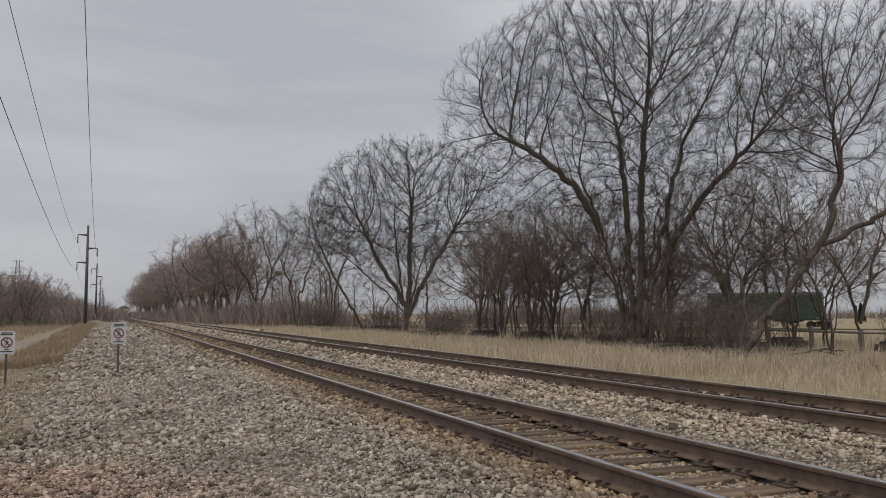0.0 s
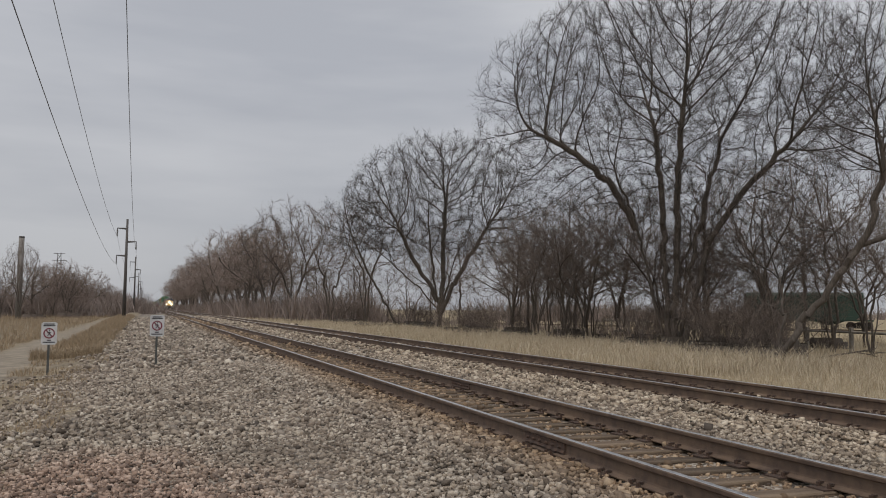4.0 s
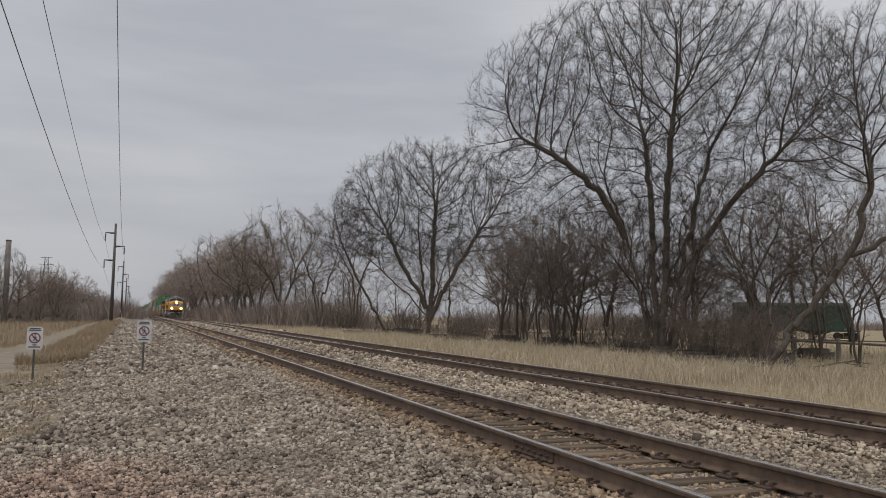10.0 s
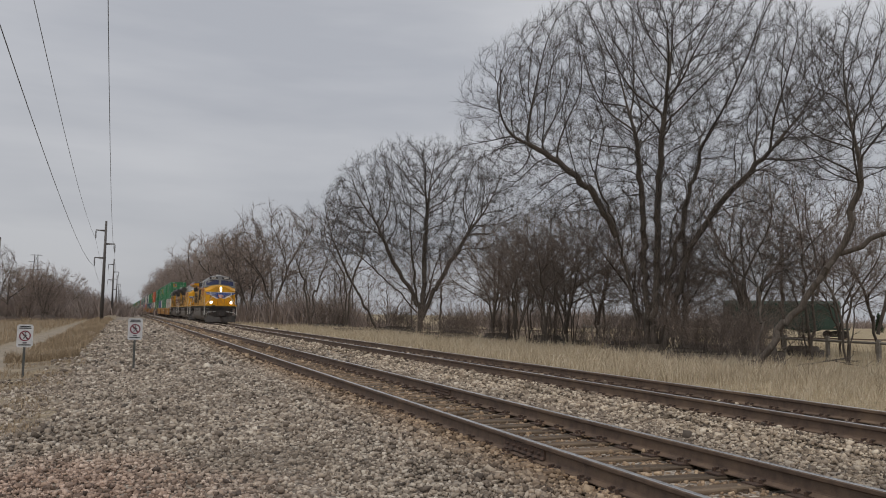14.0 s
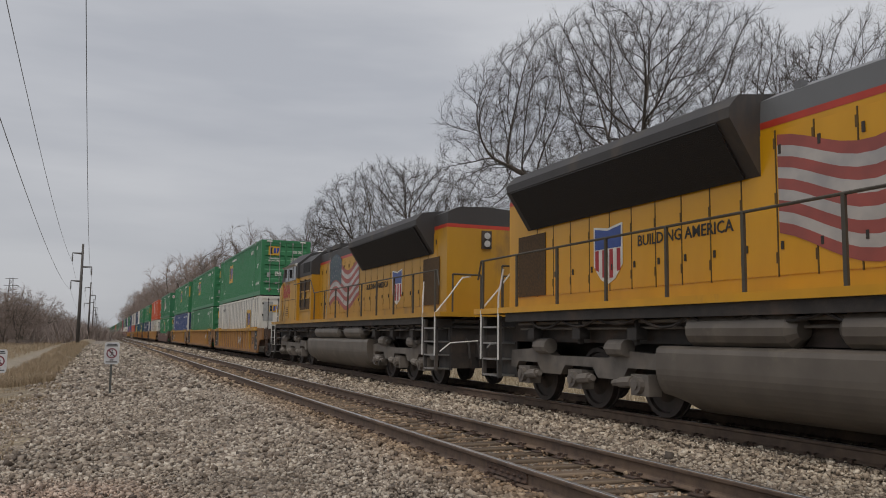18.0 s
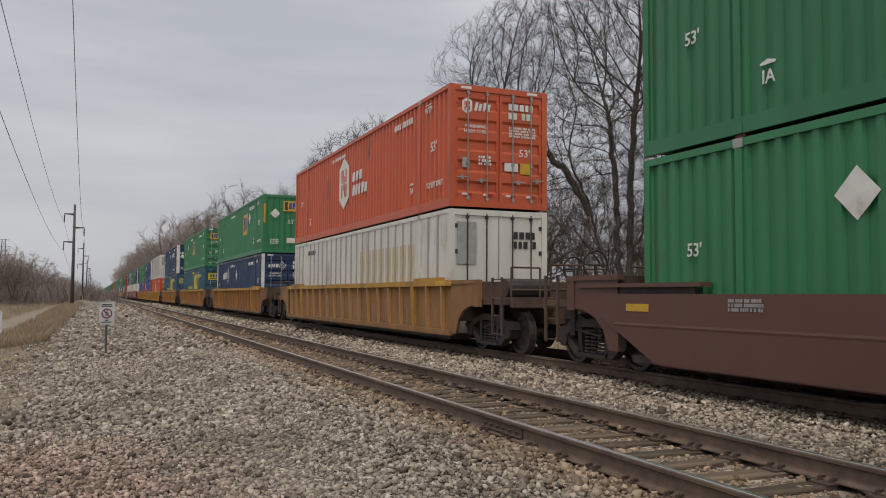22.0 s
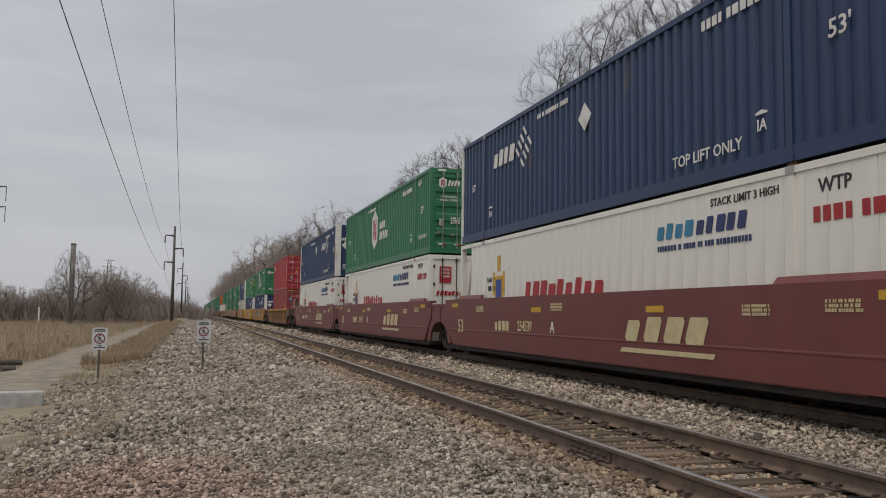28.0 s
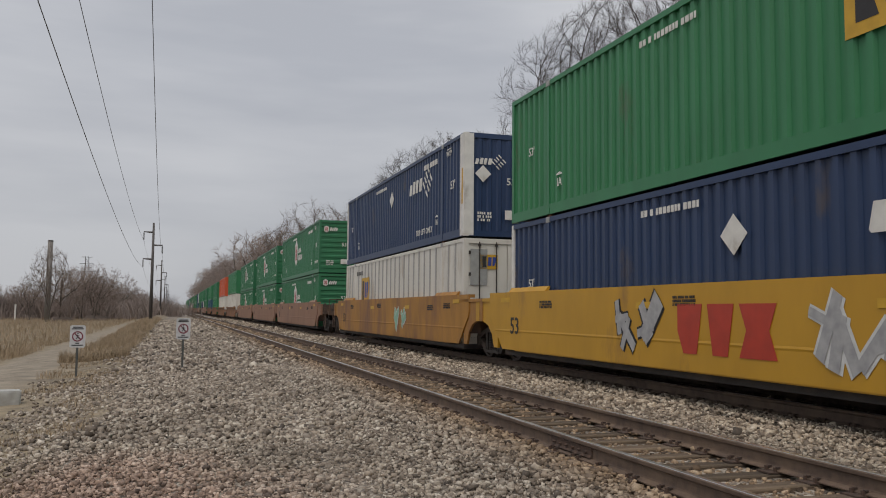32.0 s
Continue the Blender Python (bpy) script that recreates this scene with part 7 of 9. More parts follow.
grille_black = mat("black_grille", (0.012, 0.011, 0.011), rough=0.8, scale=30, bump=0.5, bump_scale=60)
brown_grille = mat("brown_screen", (0.10, 0.055, 0.02), (0.05, 0.03, 0.014), rough=0.8, scale=30)
plow_m = mat("worn_plow_steel", (0.07, 0.065, 0.06), (0.045, 0.042, 0.04), rough=0.65, scale=3, dirt=(0.12, 0.10, 0.085), dirt_amt=0.4)
glass_dark = mat("dark_window_glass", (0.012, 0.014, 0.018), rough=0.06, spec=0.8)
glass_blue = mat("blue_tinted_windshield", (0.016, 0.022, 0.075), rough=0.08, spec=0.7)
rail_white = mat("white_handrail", (0.72, 0.71, 0.68), rough=0.45, scale=6)
rail_dark = mat("dark_handrail", (0.07, 0.06, 0.045), rough=0.6)
lamp_lit = mat("lit_headlamp", (0.9, 0.85, 0.7), rough=0.2, glow=(1.0, 0.88, 0.66, 110.0))
lamp_off = mat("unlit_lens", (0.45, 0.45, 0.43), rough=0.12, spec=0.8)
shield_blue = mat("emblem_blue", (0.03, 0.075, 0.30), rough=0.4)
flag_red = mat("flag_red", (0.36, 0.085, 0.07), (0.26, 0.07, 0.06), rough=0.5, scale=2)
flag_white = mat("flag_white", (0.50, 0.47, 0.44), (0.34, 0.33, 0.33), rough=0.5, scale=2)
flag_blue = mat("flag_blue", (0.03, 0.055, 0.085), (0.045, 0.08, 0.09), rough=0.5, scale=2)


def loft(bm, sections):
    """A closed skin through outlines (y, [(x, z), ...]) of equal length."""
    rings = [[bm.verts.new((x, y, z)) for x, z in pts] for y, pts in sections]
    n = len(rings[0])
    fs = [bm.faces.new(rings[0]), bm.faces.new(rings[-1][::-1])]
    for a, b in zip(rings[:-1], rings[1:]):
        for k in range(n):
            fs.append(bm.faces.new((a[k], b[k], b[(k + 1) % n], a[(k + 1) % n])))
    bmesh.ops.recalc_face_normals(bm, faces=fs)


def sym(pts):
    """Mirror a half outline (from the bottom at -x up to the middle) to +x."""
    return pts + [(-x, z) for x, z in reversed(pts) if abs(x) > 1e-6]


def six_wheel_truck(parent, y, style):
    b = part("truck", cached(("loco_bolster",), dark_steel, lambda bm: (add_box(bm, -0.9, 0.9, -1.9, 1.9, 0.55, 0.85),)), None, parent)
    b.matrix_basis = Matrix.Translation((0, y, 0))
    for sx in (-1, 1):
        def frame_(bm):
            if style == "round":
                add_prism(bm, [(-2.55, 0.62), (-2.5, 0.95), (-1.2, 1.02), (-0.9, 0.88), (0.9, 0.88), (1.2, 1.02), (2.5, 0.95), (2.55, 0.62), (2.3, 0.62), (2.2, 0.74), (1.45, 0.74), (1.3, 0.55), (0.6, 0.55), (0.45, 0.72), (-0.45, 0.72), (-0.6, 0.55), (-1.3, 0.55), (-1.45, 0.74), (-2.2, 0.74), (-2.3, 0.62)], -0.09, 0.09, "x")
            else:
                add_prism(bm, [(-2.6, 0.70), (-2.6, 0.92), (-1.0, 0.98), (1.0, 0.98), (2.6, 0.92), (2.6, 0.70), (2.2, 0.66), (1.2, 0.78), (0.6, 0.66), (-0.6, 0.66), (-1.2, 0.78), (-2.2, 0.66)], -0.09, 0.09, "x")
                for k in (-1.85, 0.0, 1.85):
                    for d in (-0.42, 0.42):
                        add_prism(bm, [(k + d - 0.15, 0.25), (k + d + 0.15, 0.25), (k + d + 0.1, 0.72), (k + d - 0.1, 0.72)], -0.07, 0.07, "x")
        f = piece("side_frame", ("loco_frame", style), under_grey, b, frame_, Matrix.Translation((sx * 1.12, 0, 0)))
        for k in (-1.85, 0.0, 1.85):
            piece("journal_box", ("journal_box",), under_grey, f, lambda bm: (add_box(bm, -0.12, 0.12, -0.22, 0.22, 0.34, 0.66), add_tube(bm, (-0.2, 0, 0.5), (0.2, 0, 0.5), 0.13, seg=10), add_tube(bm, (-0.23, 0, 0.5), (0.23, 0, 0.5), 0.07, seg=8)), Matrix.Translation((sx * 0.04, k, 0)))
        for k in (-2.15, -0.95, 0.85):
            piece("damper", ("damper",), under_grey, f, lambda bm: (add_tube(bm, (0, 0, 0.55), (0, 0.6, 0.5), 0.055, seg=8), add_tube(bm, (0, 0.1, 0.545), (0, 0.42, 0.515), 0.085, seg=8)), Matrix.Translation((sx * 0.18, k + 0.35, 0)))
        for k in (-1.25, 1.15):
            piece("brake_cylinder", ("brake_cylinder",), under_grey, f, lambda bm: (add_tube(bm, (0, -0.25, 1.05), (0, 0.2, 1.05), 0.14, seg=10), add_tube(bm, (0, 0.2, 1.05), (0, 0.35, 1.05), 0.06, seg=8)), Matrix.Translation((sx * 0.12, k, 0)))
    for yy in (-1.85, 0, 1.85):
        piece("axle", ("axle",), dark_steel, b, lambda bm: add_tube(bm, (-1.08, 0, 0.43), (1.08, 0, 0.43), 0.085, seg=10), Matrix.Translation((0, yy, 0.09)))
        for sx in (-1, 1):
            piece("wheel", ("wheel", 0.52), wheel_m, b, lambda bm: wheel_shape(bm, 0.52), Matrix.Translation((sx * 0.765, yy, 0.52)) @ (Matrix() if sx > 0 else Matrix.Rotation(math.pi, 4, "Z")))


def shield(parent, base, at, s):
    a = sign_shape(parent, "emblem", ("shield_white", s), [[(-0.5 * s, 0.55 * s), (0, 0.48 * s), (0.5 * s, 0.55 * s), (0.5 * s, -0.25 * s), (0.25 * s, -0.52 * s), (0, -0.62 * s), (-0.25 * s, -0.52 * s), (-0.5 * s, -0.25 * s)]], base, at, white_trim, "shield emblem with red stripes and blue top")
    sign_shape(a, "emblem_top", ("shield_top", s), [[(-0.45 * s, 0.5 * s), (0, 0.43 * s), (0.45 * s, 0.5 * s), (0.45 * s, 0.08 * s), (-0.45 * s, 0.08 * s)]], Matrix(), (0, 0, 0.004), shield_blue)
    sign_shape(a, "emblem_stripe", ("shield_stripes", s), [[(-0.44 * s + 0.25 * s * k, 0.06 * s), (-0.32 * s + 0.25 * s * k, 0.06 * s), (-0.32 * s + 0.25 * s * k, -(0.36, 0.5, 0.5, 0.36)[k] * s), (-0.44 * s + 0.25 * s * k, -(0.32, 0.48, 0.5, 0.38)[k] * s)] for k in range(4)], Matrix(), (0, 0, 0.004), red_mark)


def waving_flag(parent, base, at, w, h, flip=1):
    """A waving striped flag painted on the hood: bent stripes and a blue corner field."""
    n = 16
    def edge(x):
        return 0.14 * h * math.sin(x / w * 7.5) - 0.05 * h * (x / w)
    for k in range(9):
        top, bot = h / 2 - h * k / 9, h / 2 - h * (k + 1) / 9
        def strip(bm, top=top, bot=bot):
            prev = None
            for i in range(n + 1):
                x = flip * (w / 2 - w * i / n)
                pinch = 1 - 0.22 * i / n
                cur = (bm.verts.new((x, top * pinch + edge(i / n * w), 0.003)), bm.verts.new((x, bot * pinch + edge(i / n * w), 0.003)))
                if prev:
                    bm.faces.new((prev[0], prev[1], cur[1], cur[0]))
                prev = cur
        piece("flag_stripe", ("flag_stripe", k, w, h, flip), flag_red if k % 2 == 0 else flag_white, parent, strip, Matrix.Translation(at) @ base)
    def field(bm):
        prev = None
        for i in range(8):
            x = flip * (w / 2 - w * 0.42 * i / 7)
            e = edge(0.42 * w * i / 7)
            cur = (bm.verts.new((x, h * 0.56 + e, 0.006)), bm.verts.new((x, -0.02 * h + e, 0.006)))
            if prev:
                bm.faces.new((prev[0], prev[1], cur[1], cur[0]))
            prev = cur
    ff = piece("flag_field", ("flag_field", w, h, flip), flag_blue, parent, field, Matrix.Translation(at) @ base)
    dots = []
    for i in range(6):
        for k in range(5):
            x = flip * (w / 2 - w * (0.04 + 0.065 * i + (0.03 if k % 2 else 0)))
            e = edge(w * (0.04 + 0.065 * i))
            dots.append(diamond(x, h * (0.50 - 0.105 * k) + e, 0.027))
    piece("flag_stars", ("flag_stars", w, h, flip), flag_white, ff, lambda bm: [add_prism(bm, p, 0.007, 0.010, "z") for p in dots])
    piece("flag_pole", ("flag_pole", w, h, flip), flag_white, parent, lambda bm: add_prism(bm, [(flip * (w / 2 + 0.02), h * 0.66), (flip * (w / 2 + 0.07), h * 0.66), (flip * (w / 2 + 0.52), -h * 0.95), (flip * (w / 2 + 0.47), -h * 0.95)], 0.002, 0.006, "z"), Matrix.Translation(at) @ base)


SIDE_R = Matrix(((0, 0, 1, 0), (1, 0, 0, 0), (0, 1, 0, 0), (0, 0, 0, 1)))


def locomotive(label, number, style, m_y, lit, m_roof=None):
    """style gull: overhanging radiator wings; flare: deep flared radiator box. y = 0 at the leading coupler."""
    root = thing("locomotive", label, "locomotive", "locomotives of the train")
    gull = style == "gull"
    m_roof = m_roof or loco_grey
    L = 22.3 if gull else 22.63
    ends = 21.7 if gull else 21.9
    # frame and walkway
    piece("underframe", ("underframe", style), dark_steel, root, lambda bm: (add_box(bm, -1.1, 1.1, 1.2, ends - 0.6, 1.12, 1.62), add_box(bm, -0.35, 0.35, 0.55, L - 0.55, 0.72, 1.12)))
    piece("walkway", ("walkway", style), m_y, root, lambda bm: add_box(bm, -1.53, 1.53, 1.0, ends, 1.67, 1.78))
    piece("side_skirt", ("side_skirt", style), dark_steel, root, lambda bm: [add_box(bm, sx * 1.46 - 0.02, sx * 1.46 + 0.02, 1.9, ends - 1.4, 1.50, 1.67) for sx in (-1, 1)])
    # hood
    hw = 1.02 if gull else 1.06
    hood0, hood1 = (6.0, ends - 0.35) if gull else (6.1, ends - 0.75)
    hood = piece("engine_hood", ("engine_hood", style), m_y, root, lambda bm: add_box(bm, -hw, hw, hood0, hood1, 1.78, 3.92))
    piece("hood_roof", ("hood_roof", style), m_roof, hood, lambda bm: loft(bm, [(hood0, sym([(-hw, 3.98), (-hw + 0.02, 4.28), (-hw + 0.3, 4.42), (0, 4.46)])), (hood1, sym([(-hw, 3.98), (-hw + 0.02, 4.28), (-hw + 0.3, 4.42), (0, 4.46)]))]))
    piece("red_band", ("red_band", style), loco_red, hood, lambda bm: add_box(bm, -hw - 0.003, hw + 0.003, hood0, hood1 + 0.003, 3.90, 3.99))
    # hood doors: seams, latches, louvres
    door_edges = [hood0 + 0.2 + 0.62 * k for k in range(int((hood1 - hood0 - 0.3) / 0.62))]
    for k, y in enumerate(door_edges):
        for sx in (-1, 1):
            piece("hood_door", ("hood_door", hw, style), m_y, hood, lambda bm: (add_box(bm, -0.008, 0.008, 0.012, 0.605, 2.0, 3.82),), Matrix.Translation((sx * (hw + 0.004), y, 0)))
            piece("latch", ("latch",), dark_steel, hood, lambda bm: (add_box(bm, -0.012, 0.012, -0.02, 0.02, 2.32, 2.42), add_box(bm, -0.012, 0.012, -0.02, 0.02, 3.52, 3.64)), Matrix.Translation((sx * (hw + 0.016), y + 0.54, 0)))
            piece("door_seam", ("door_seam",), seam_m, hood, lambda bm: [add_tube(bm, (0, 0.02, z), (0, 0.02, z + 0.14), 0.015, seg=5) for z in (2.15, 2.9, 3.6)] + [add_box(bm, -0.007, 0.007, -0.009, 0.009, 1.98, 3.84)], Matrix.Translation((sx * (hw + 0.006), y + 0.004, 0)))
    for sx in (-1, 1):
        piece("cable_run", ("cable_run", style), dark_steel, root, lambda bm: [add_path(bm, [(0, 2.4 + k * 1.15 + i * 1.15 / 6, z - sag * 4 * (i / 6) * (1 - i / 6)) for i in range(7)], 0.022, 5) for k in range(int((ends - 4.4) / 1.15)) for z, sag in ((1.52, 0.10 + 0.03 * (k % 3)),)], Matrix.Translation((sx * 1.40, 0, 0)))
        piece("conduit", ("conduit", style), under_grey, root, lambda bm: (add_tube(bm, (0, 2.2, 1.46), (0, ends - 1.6, 1.46), 0.03, seg=6), add_tube(bm, (0.05, 2.2, 1.36), (0.05, ends - 1.6, 1.36), 0.022, seg=6)), Matrix.Translation((sx * 1.28, 0, 0)))
        for k in range(6):
            piece("lifting_lug", ("lifting_lug",), m_roof, hood, lambda bm: add_box(bm, -0.05, 0.05, -0.06, 0.06, 4.27, 4.40), Matrix.Translation((sx * (hw - 0.1), hood0 + 3.4 + 1.3 * k, 0)))
    cw = 1.5
    # nose and cab
    if gull:
        nose_secs = [(1.72, sym([(-1.04, 1.78), (-1.04, 3.24), (-0.45, 3.56), (0, 3.58)])), (2.02, sym([(-1.44, 1.78), (-1.44, 3.18), (-0.5, 3.66), (0, 3.68)])), (3.1, sym([(-cw, 1.78), (-cw, 3.46), (-1.0, 3.70), (0, 3.84)]))]
        cab_secs = [(2.75, sym([(-cw + 0.04, 1.78), (-cw + 0.04, 3.40), (-1.0, 3.60), (0, 3.74)])), (3.05, sym([(-cw + 0.03, 1.78), (-cw + 0.03, 4.12), (-0.85, 4.56), (0, 4.70)])), (3.4, sym([(-cw, 1.78), (-cw, 4.14), (-0.9, 4.64), (0, 4.80)])), (6.0, sym([(-cw, 1.78), (-cw, 4.12), (-0.9, 4.58), (0, 4.72)]))]
        roof_y0 = 3.03
    else:
        nose_secs = [(1.9, sym([(-1.0, 1.78), (-1.0, 3.42), (-0.8, 3.66), (0, 3.72)])), (2.25, sym([(-1.42, 1.78), (-1.42, 3.28), (-0.84, 3.70), (0, 3.78)])), (3.3, sym([(-cw, 1.78), (-cw, 3.46), (-1.0, 3.72), (0, 3.82)]))]
        cab_secs = [(2.85, sym([(-cw + 0.04, 1.78), (-cw + 0.04, 3.36), (-1.0, 3.58), (0, 3.66)])), (3.40, sym([(-cw + 0.02, 1.78), (-cw + 0.02, 4.12), (-0.85, 4.58), (0, 4.70)])), (3.75, sym([(-cw, 1.78), (-cw, 4.14), (-0.9, 4.66), (0, 4.80)])), (6.2, sym([(-cw, 1.78), (-cw, 4.12), (-0.9, 4.60), (0, 4.74)]))]
        roof_y0 = 3.40
    nose = piece("nose", ("nose", style), m_y, root, lambda bm: loft(bm, nose_secs))
    cab_y = [(y, [(x, min(z, 3.52)) for x, z in p]) for y, p in cab_secs]
    cab = piece("cab", ("cab", style), m_y, root, lambda bm: loft(bm, cab_y))
    def upper(bm):
        secs = [(y + (0.0 if i else 0.02), [(x * 0.999, max(z, 3.50)) for x, z in p]) for i, (y, p) in enumerate(cab_secs)]
        loft(bm, secs)
    top = piece("cab_roof", ("cab_roof", style), m_roof, root, upper)
    piece("cab_band", ("cab_band", style), loco_red, cab, lambda bm: add_box(bm, -cw - 0.004, cw + 0.004, roof_y0 + 0.3, 6.0, 3.46, 3.54))
    # cab awning and windows
    for sx in (-1, 1):
        for k, (y0, y1) in enumerate(((3.75, 4.4), (4.48, 5.25), (5.33, 5.85))):
            w_ = piece("side_window", ("side_window", k), glass_dark, cab, lambda bm, y0=y0, y1=y1: add_box(bm, -0.008, 0.008, y0, y1, 3.50, 4.08), Matrix.Translation((sx * (cw + 0.006), 0.1, 0)))
            def frm(bm, y0=y0, y1=y1):
                for a, b, c, d in ((y0 - 0.03, y1 + 0.03, 3.46, 3.50), (y0 - 0.03, y1 + 0.03, 4.08, 4.12), (y0 - 0.03, y0 + 0.01, 3.46, 4.12), (y1 - 0.01, y1 + 0.03, 3.46, 4.12)):
                    add_box(bm, -0.015, 0.015, a, b, c, d)
            piece("window_frame", ("window_frame", k), steel_grey, w_, frm, Matrix.Translation((sx * 0.006, 0, 0)))
        piece("rain_gutter", ("rain_gutter",), white_trim, top, lambda bm: add_prism(bm, [(0, 4.02), (0.16, 4.10), (0.0, 4.16)], 3.6, 6.1), Matrix.Scale(sx, 4, (1, 0, 0)) @ Matrix.Translation((cw - 0.02, 0, 0)))
    # windshields
    (ya, pa), (yb, pb) = cab_secs[0], cab_secs[1]
    for sx in (-1, 1):
        def shield_glass(bm):
            def at(x, f):
                def z_of(p):
                    q = [(-u, max(w, 3.5)) for u, w in p[1:4]]
                    for (xa_, za_), (xb_, zb_) in zip(q[:-1], q[1:]):
                        if xb_ <= x <= xa_:
                            return za_ + (zb_ - za_) * (xa_ - x) / (xa_ - xb_)
                    return q[0][1]
                z0, z1 = z_of(pa), z_of(pb)
                return (x, ya + 0.02 + (yb - ya - 0.02) * f - 0.03, z0 + (z1 - z0) * f + 0.012)
            q = [at(0.12, 0.14), at(0.95, 0.16), at(1.34, 0.24), at(1.32, 0.78), at(0.90, 0.66), at(0.12, 0.56)]
            v = [bm.verts.new(p) for p in q] + [bm.verts.new((x, y + 0.06, z - 0.02)) for x, y, z in q]
            n_ = len(q)
            bm.faces.new(v[:n_])
            bm.faces.new(v[n_:][::-1])
            for i in range(n_):
                bm.faces.new((v[i], v[n_ + i], v[n_ + (i + 1) % n_], v[(i + 1) % n_]))
        piece("windshield", ("windshield", style, sx), glass_blue if gull else glass_dark, cab, lambda bm: (shield_glass(bm), bmesh.ops.transform(bm, matrix=Matrix.Scale(sx, 4, (1, 0, 0)), verts=bm.verts[:]), bmesh.ops.recalc_face_normals(bm, faces=bm.faces[:])))
        piece("wiper", ("wiper", style), dark_steel, cab, lambda bm: add_tube(bm, (0, yb - 0.1, pb[1][1] + 0.12), (0.28, ya + 0.18, 3.86), 0.02, seg=5), Matrix.Translation((sx * 0.65 - 0.14, -0.06, 0)))
        nb = piece("number_board", ("number_board", style), black_mark, top, lambda bm: add_box(bm, -0.40, 0.40, yb - 0.12, yb + 0.3, 4.22, 4.44), Matrix.Translation((sx * 0.56, 0.06, 0.12)) if not gull else Matrix.Translation((sx * 0.60, 0.04, 0.13)))
        letters(nb, number, 0.24, FRONT, (0, yb - 0.124, 4.33), white_trim, "board_number")
    # nose emblem: wings and shield
    fy = 1.715 if gull else 1.895
    zc = 2.75 if gull else 2.65
    wing = []
    for sx in (-1, 1):
        for z0, z1, r in ((0.15, 0.25, 1.03), (0.03, 0.13, 1.03), (-0.09, 0.01, 0.84), (-0.21, -0.11, 0.62), (-0.32, -0.23, 0.42)):
            wing.append([(sx * 0.14, z0 - 0.02), (sx * (r - 0.08), z0 + 0.02), (sx * r, z1), (sx * 0.14, z1)])
        piece("wing_emblem", ("wing_back", style, sx), white_trim, nose, lambda bm: blocky(bm, [[(sx * 0.04, 0.29), (sx * 1.035, 0.29), (sx * 1.035, 0.0), (sx * 0.88, -0.12), (sx * 0.66, -0.25), (sx * 0.44, -0.37), (sx * 0.25, -0.38), (sx * 0.04, -0.2)][::sx]]), Matrix.Translation((0, fy, zc)) @ FRONT, "blue and white winged emblem")
    for k, p in enumerate(wing):
        piece("wing_feather", ("wing_feather", k), shield_blue, nose, lambda bm, p=p: add_prism(bm, p if p[0][0] > 0 else p[::-1], 0.004, 0.008, "z"), Matrix.Translation((0, fy, zc)) @ FRONT)
    for sx in (-1, 1):
        # wings run on round the chamfered corners
        xa, xb = 1.04 if gull else 1.0, 1.44 if gull else 1.42
        y0, y1 = (1.72, 2.02) if gull else (1.9, 2.25)
        def feathers(bm):
            for z0, z1, r in ((0.16, 0.25, 0.95), (0.04, 0.13, 0.72)):
                q = [(xa, y0), (xa + (xb - xa) * r, y0 + (y1 - y0) * r)]
                vs = [bm.verts.new((x + 0.006, y - 0.008, zc + z)) for x, y in q for z in (z0, z1)]
                bm.faces.new((vs[0], vs[2], vs[3], vs[1]))
        def tip_back(bm):
            vs = [bm.verts.new((xa + (xb - xa) * r + 0.004, y0 + (y1 - y0) * r - 0.005, zc + z)) for r, z in ((0, 0.0), (0.75, 0.09), (1.0, 0.29), (0, 0.29))]
            bm.faces.new(vs)
        piece("wing_tip", ("wing_tip_back", style), white_trim, nose, tip_back, Matrix.Scale(sx, 4, (1, 0, 0)))
        piece("wing_tip", ("wing_tip", style), shield_blue, nose, feathers, Matrix.Scale(sx, 4, (1, 0, 0)))
    shield(nose, FRONT, (0, fy - 0.012, zc), 0.5)
    # headlights on the nose, ditch lights on the pilot
    hl = piece("headlight", ("headlight_box", style), dark_steel, nose, lambda bm: add_box(bm, -0.13, 0.13, fy - 0.03, fy + 0.03, 3.06, 3.56))
    for dz in (-0.1, 0.12):
        piece("lamp", ("lamp",), lamp_lit if lit else lamp_off, hl, lambda bm: add_tube(bm, (0, 0, 0), (0, -0.03, 0), 0.085, 0.075, 14), Matrix.Translation((0, fy - 0.02, 3.31 + dz)), "lit headlamp" if lit else "")
    for sx in (-1, 1):
        dl = piece("ditch_light", ("ditch_light",), under_grey, root, lambda bm: add_box(bm, -0.16, 0.16, 0, 0.14, 1.86, 2.16), Matrix.Translation((sx * (0.95 if gull else 0.55), 1.08, 0)))
        piece("lamp", ("lamp_big",), lamp_lit if lit else lamp_off, dl, lambda bm: add_tube(bm, (0, 0, 2.01), (0, -0.03, 2.01), 0.095, 0.085, 14), None, "lit ditch lamp" if lit else "")
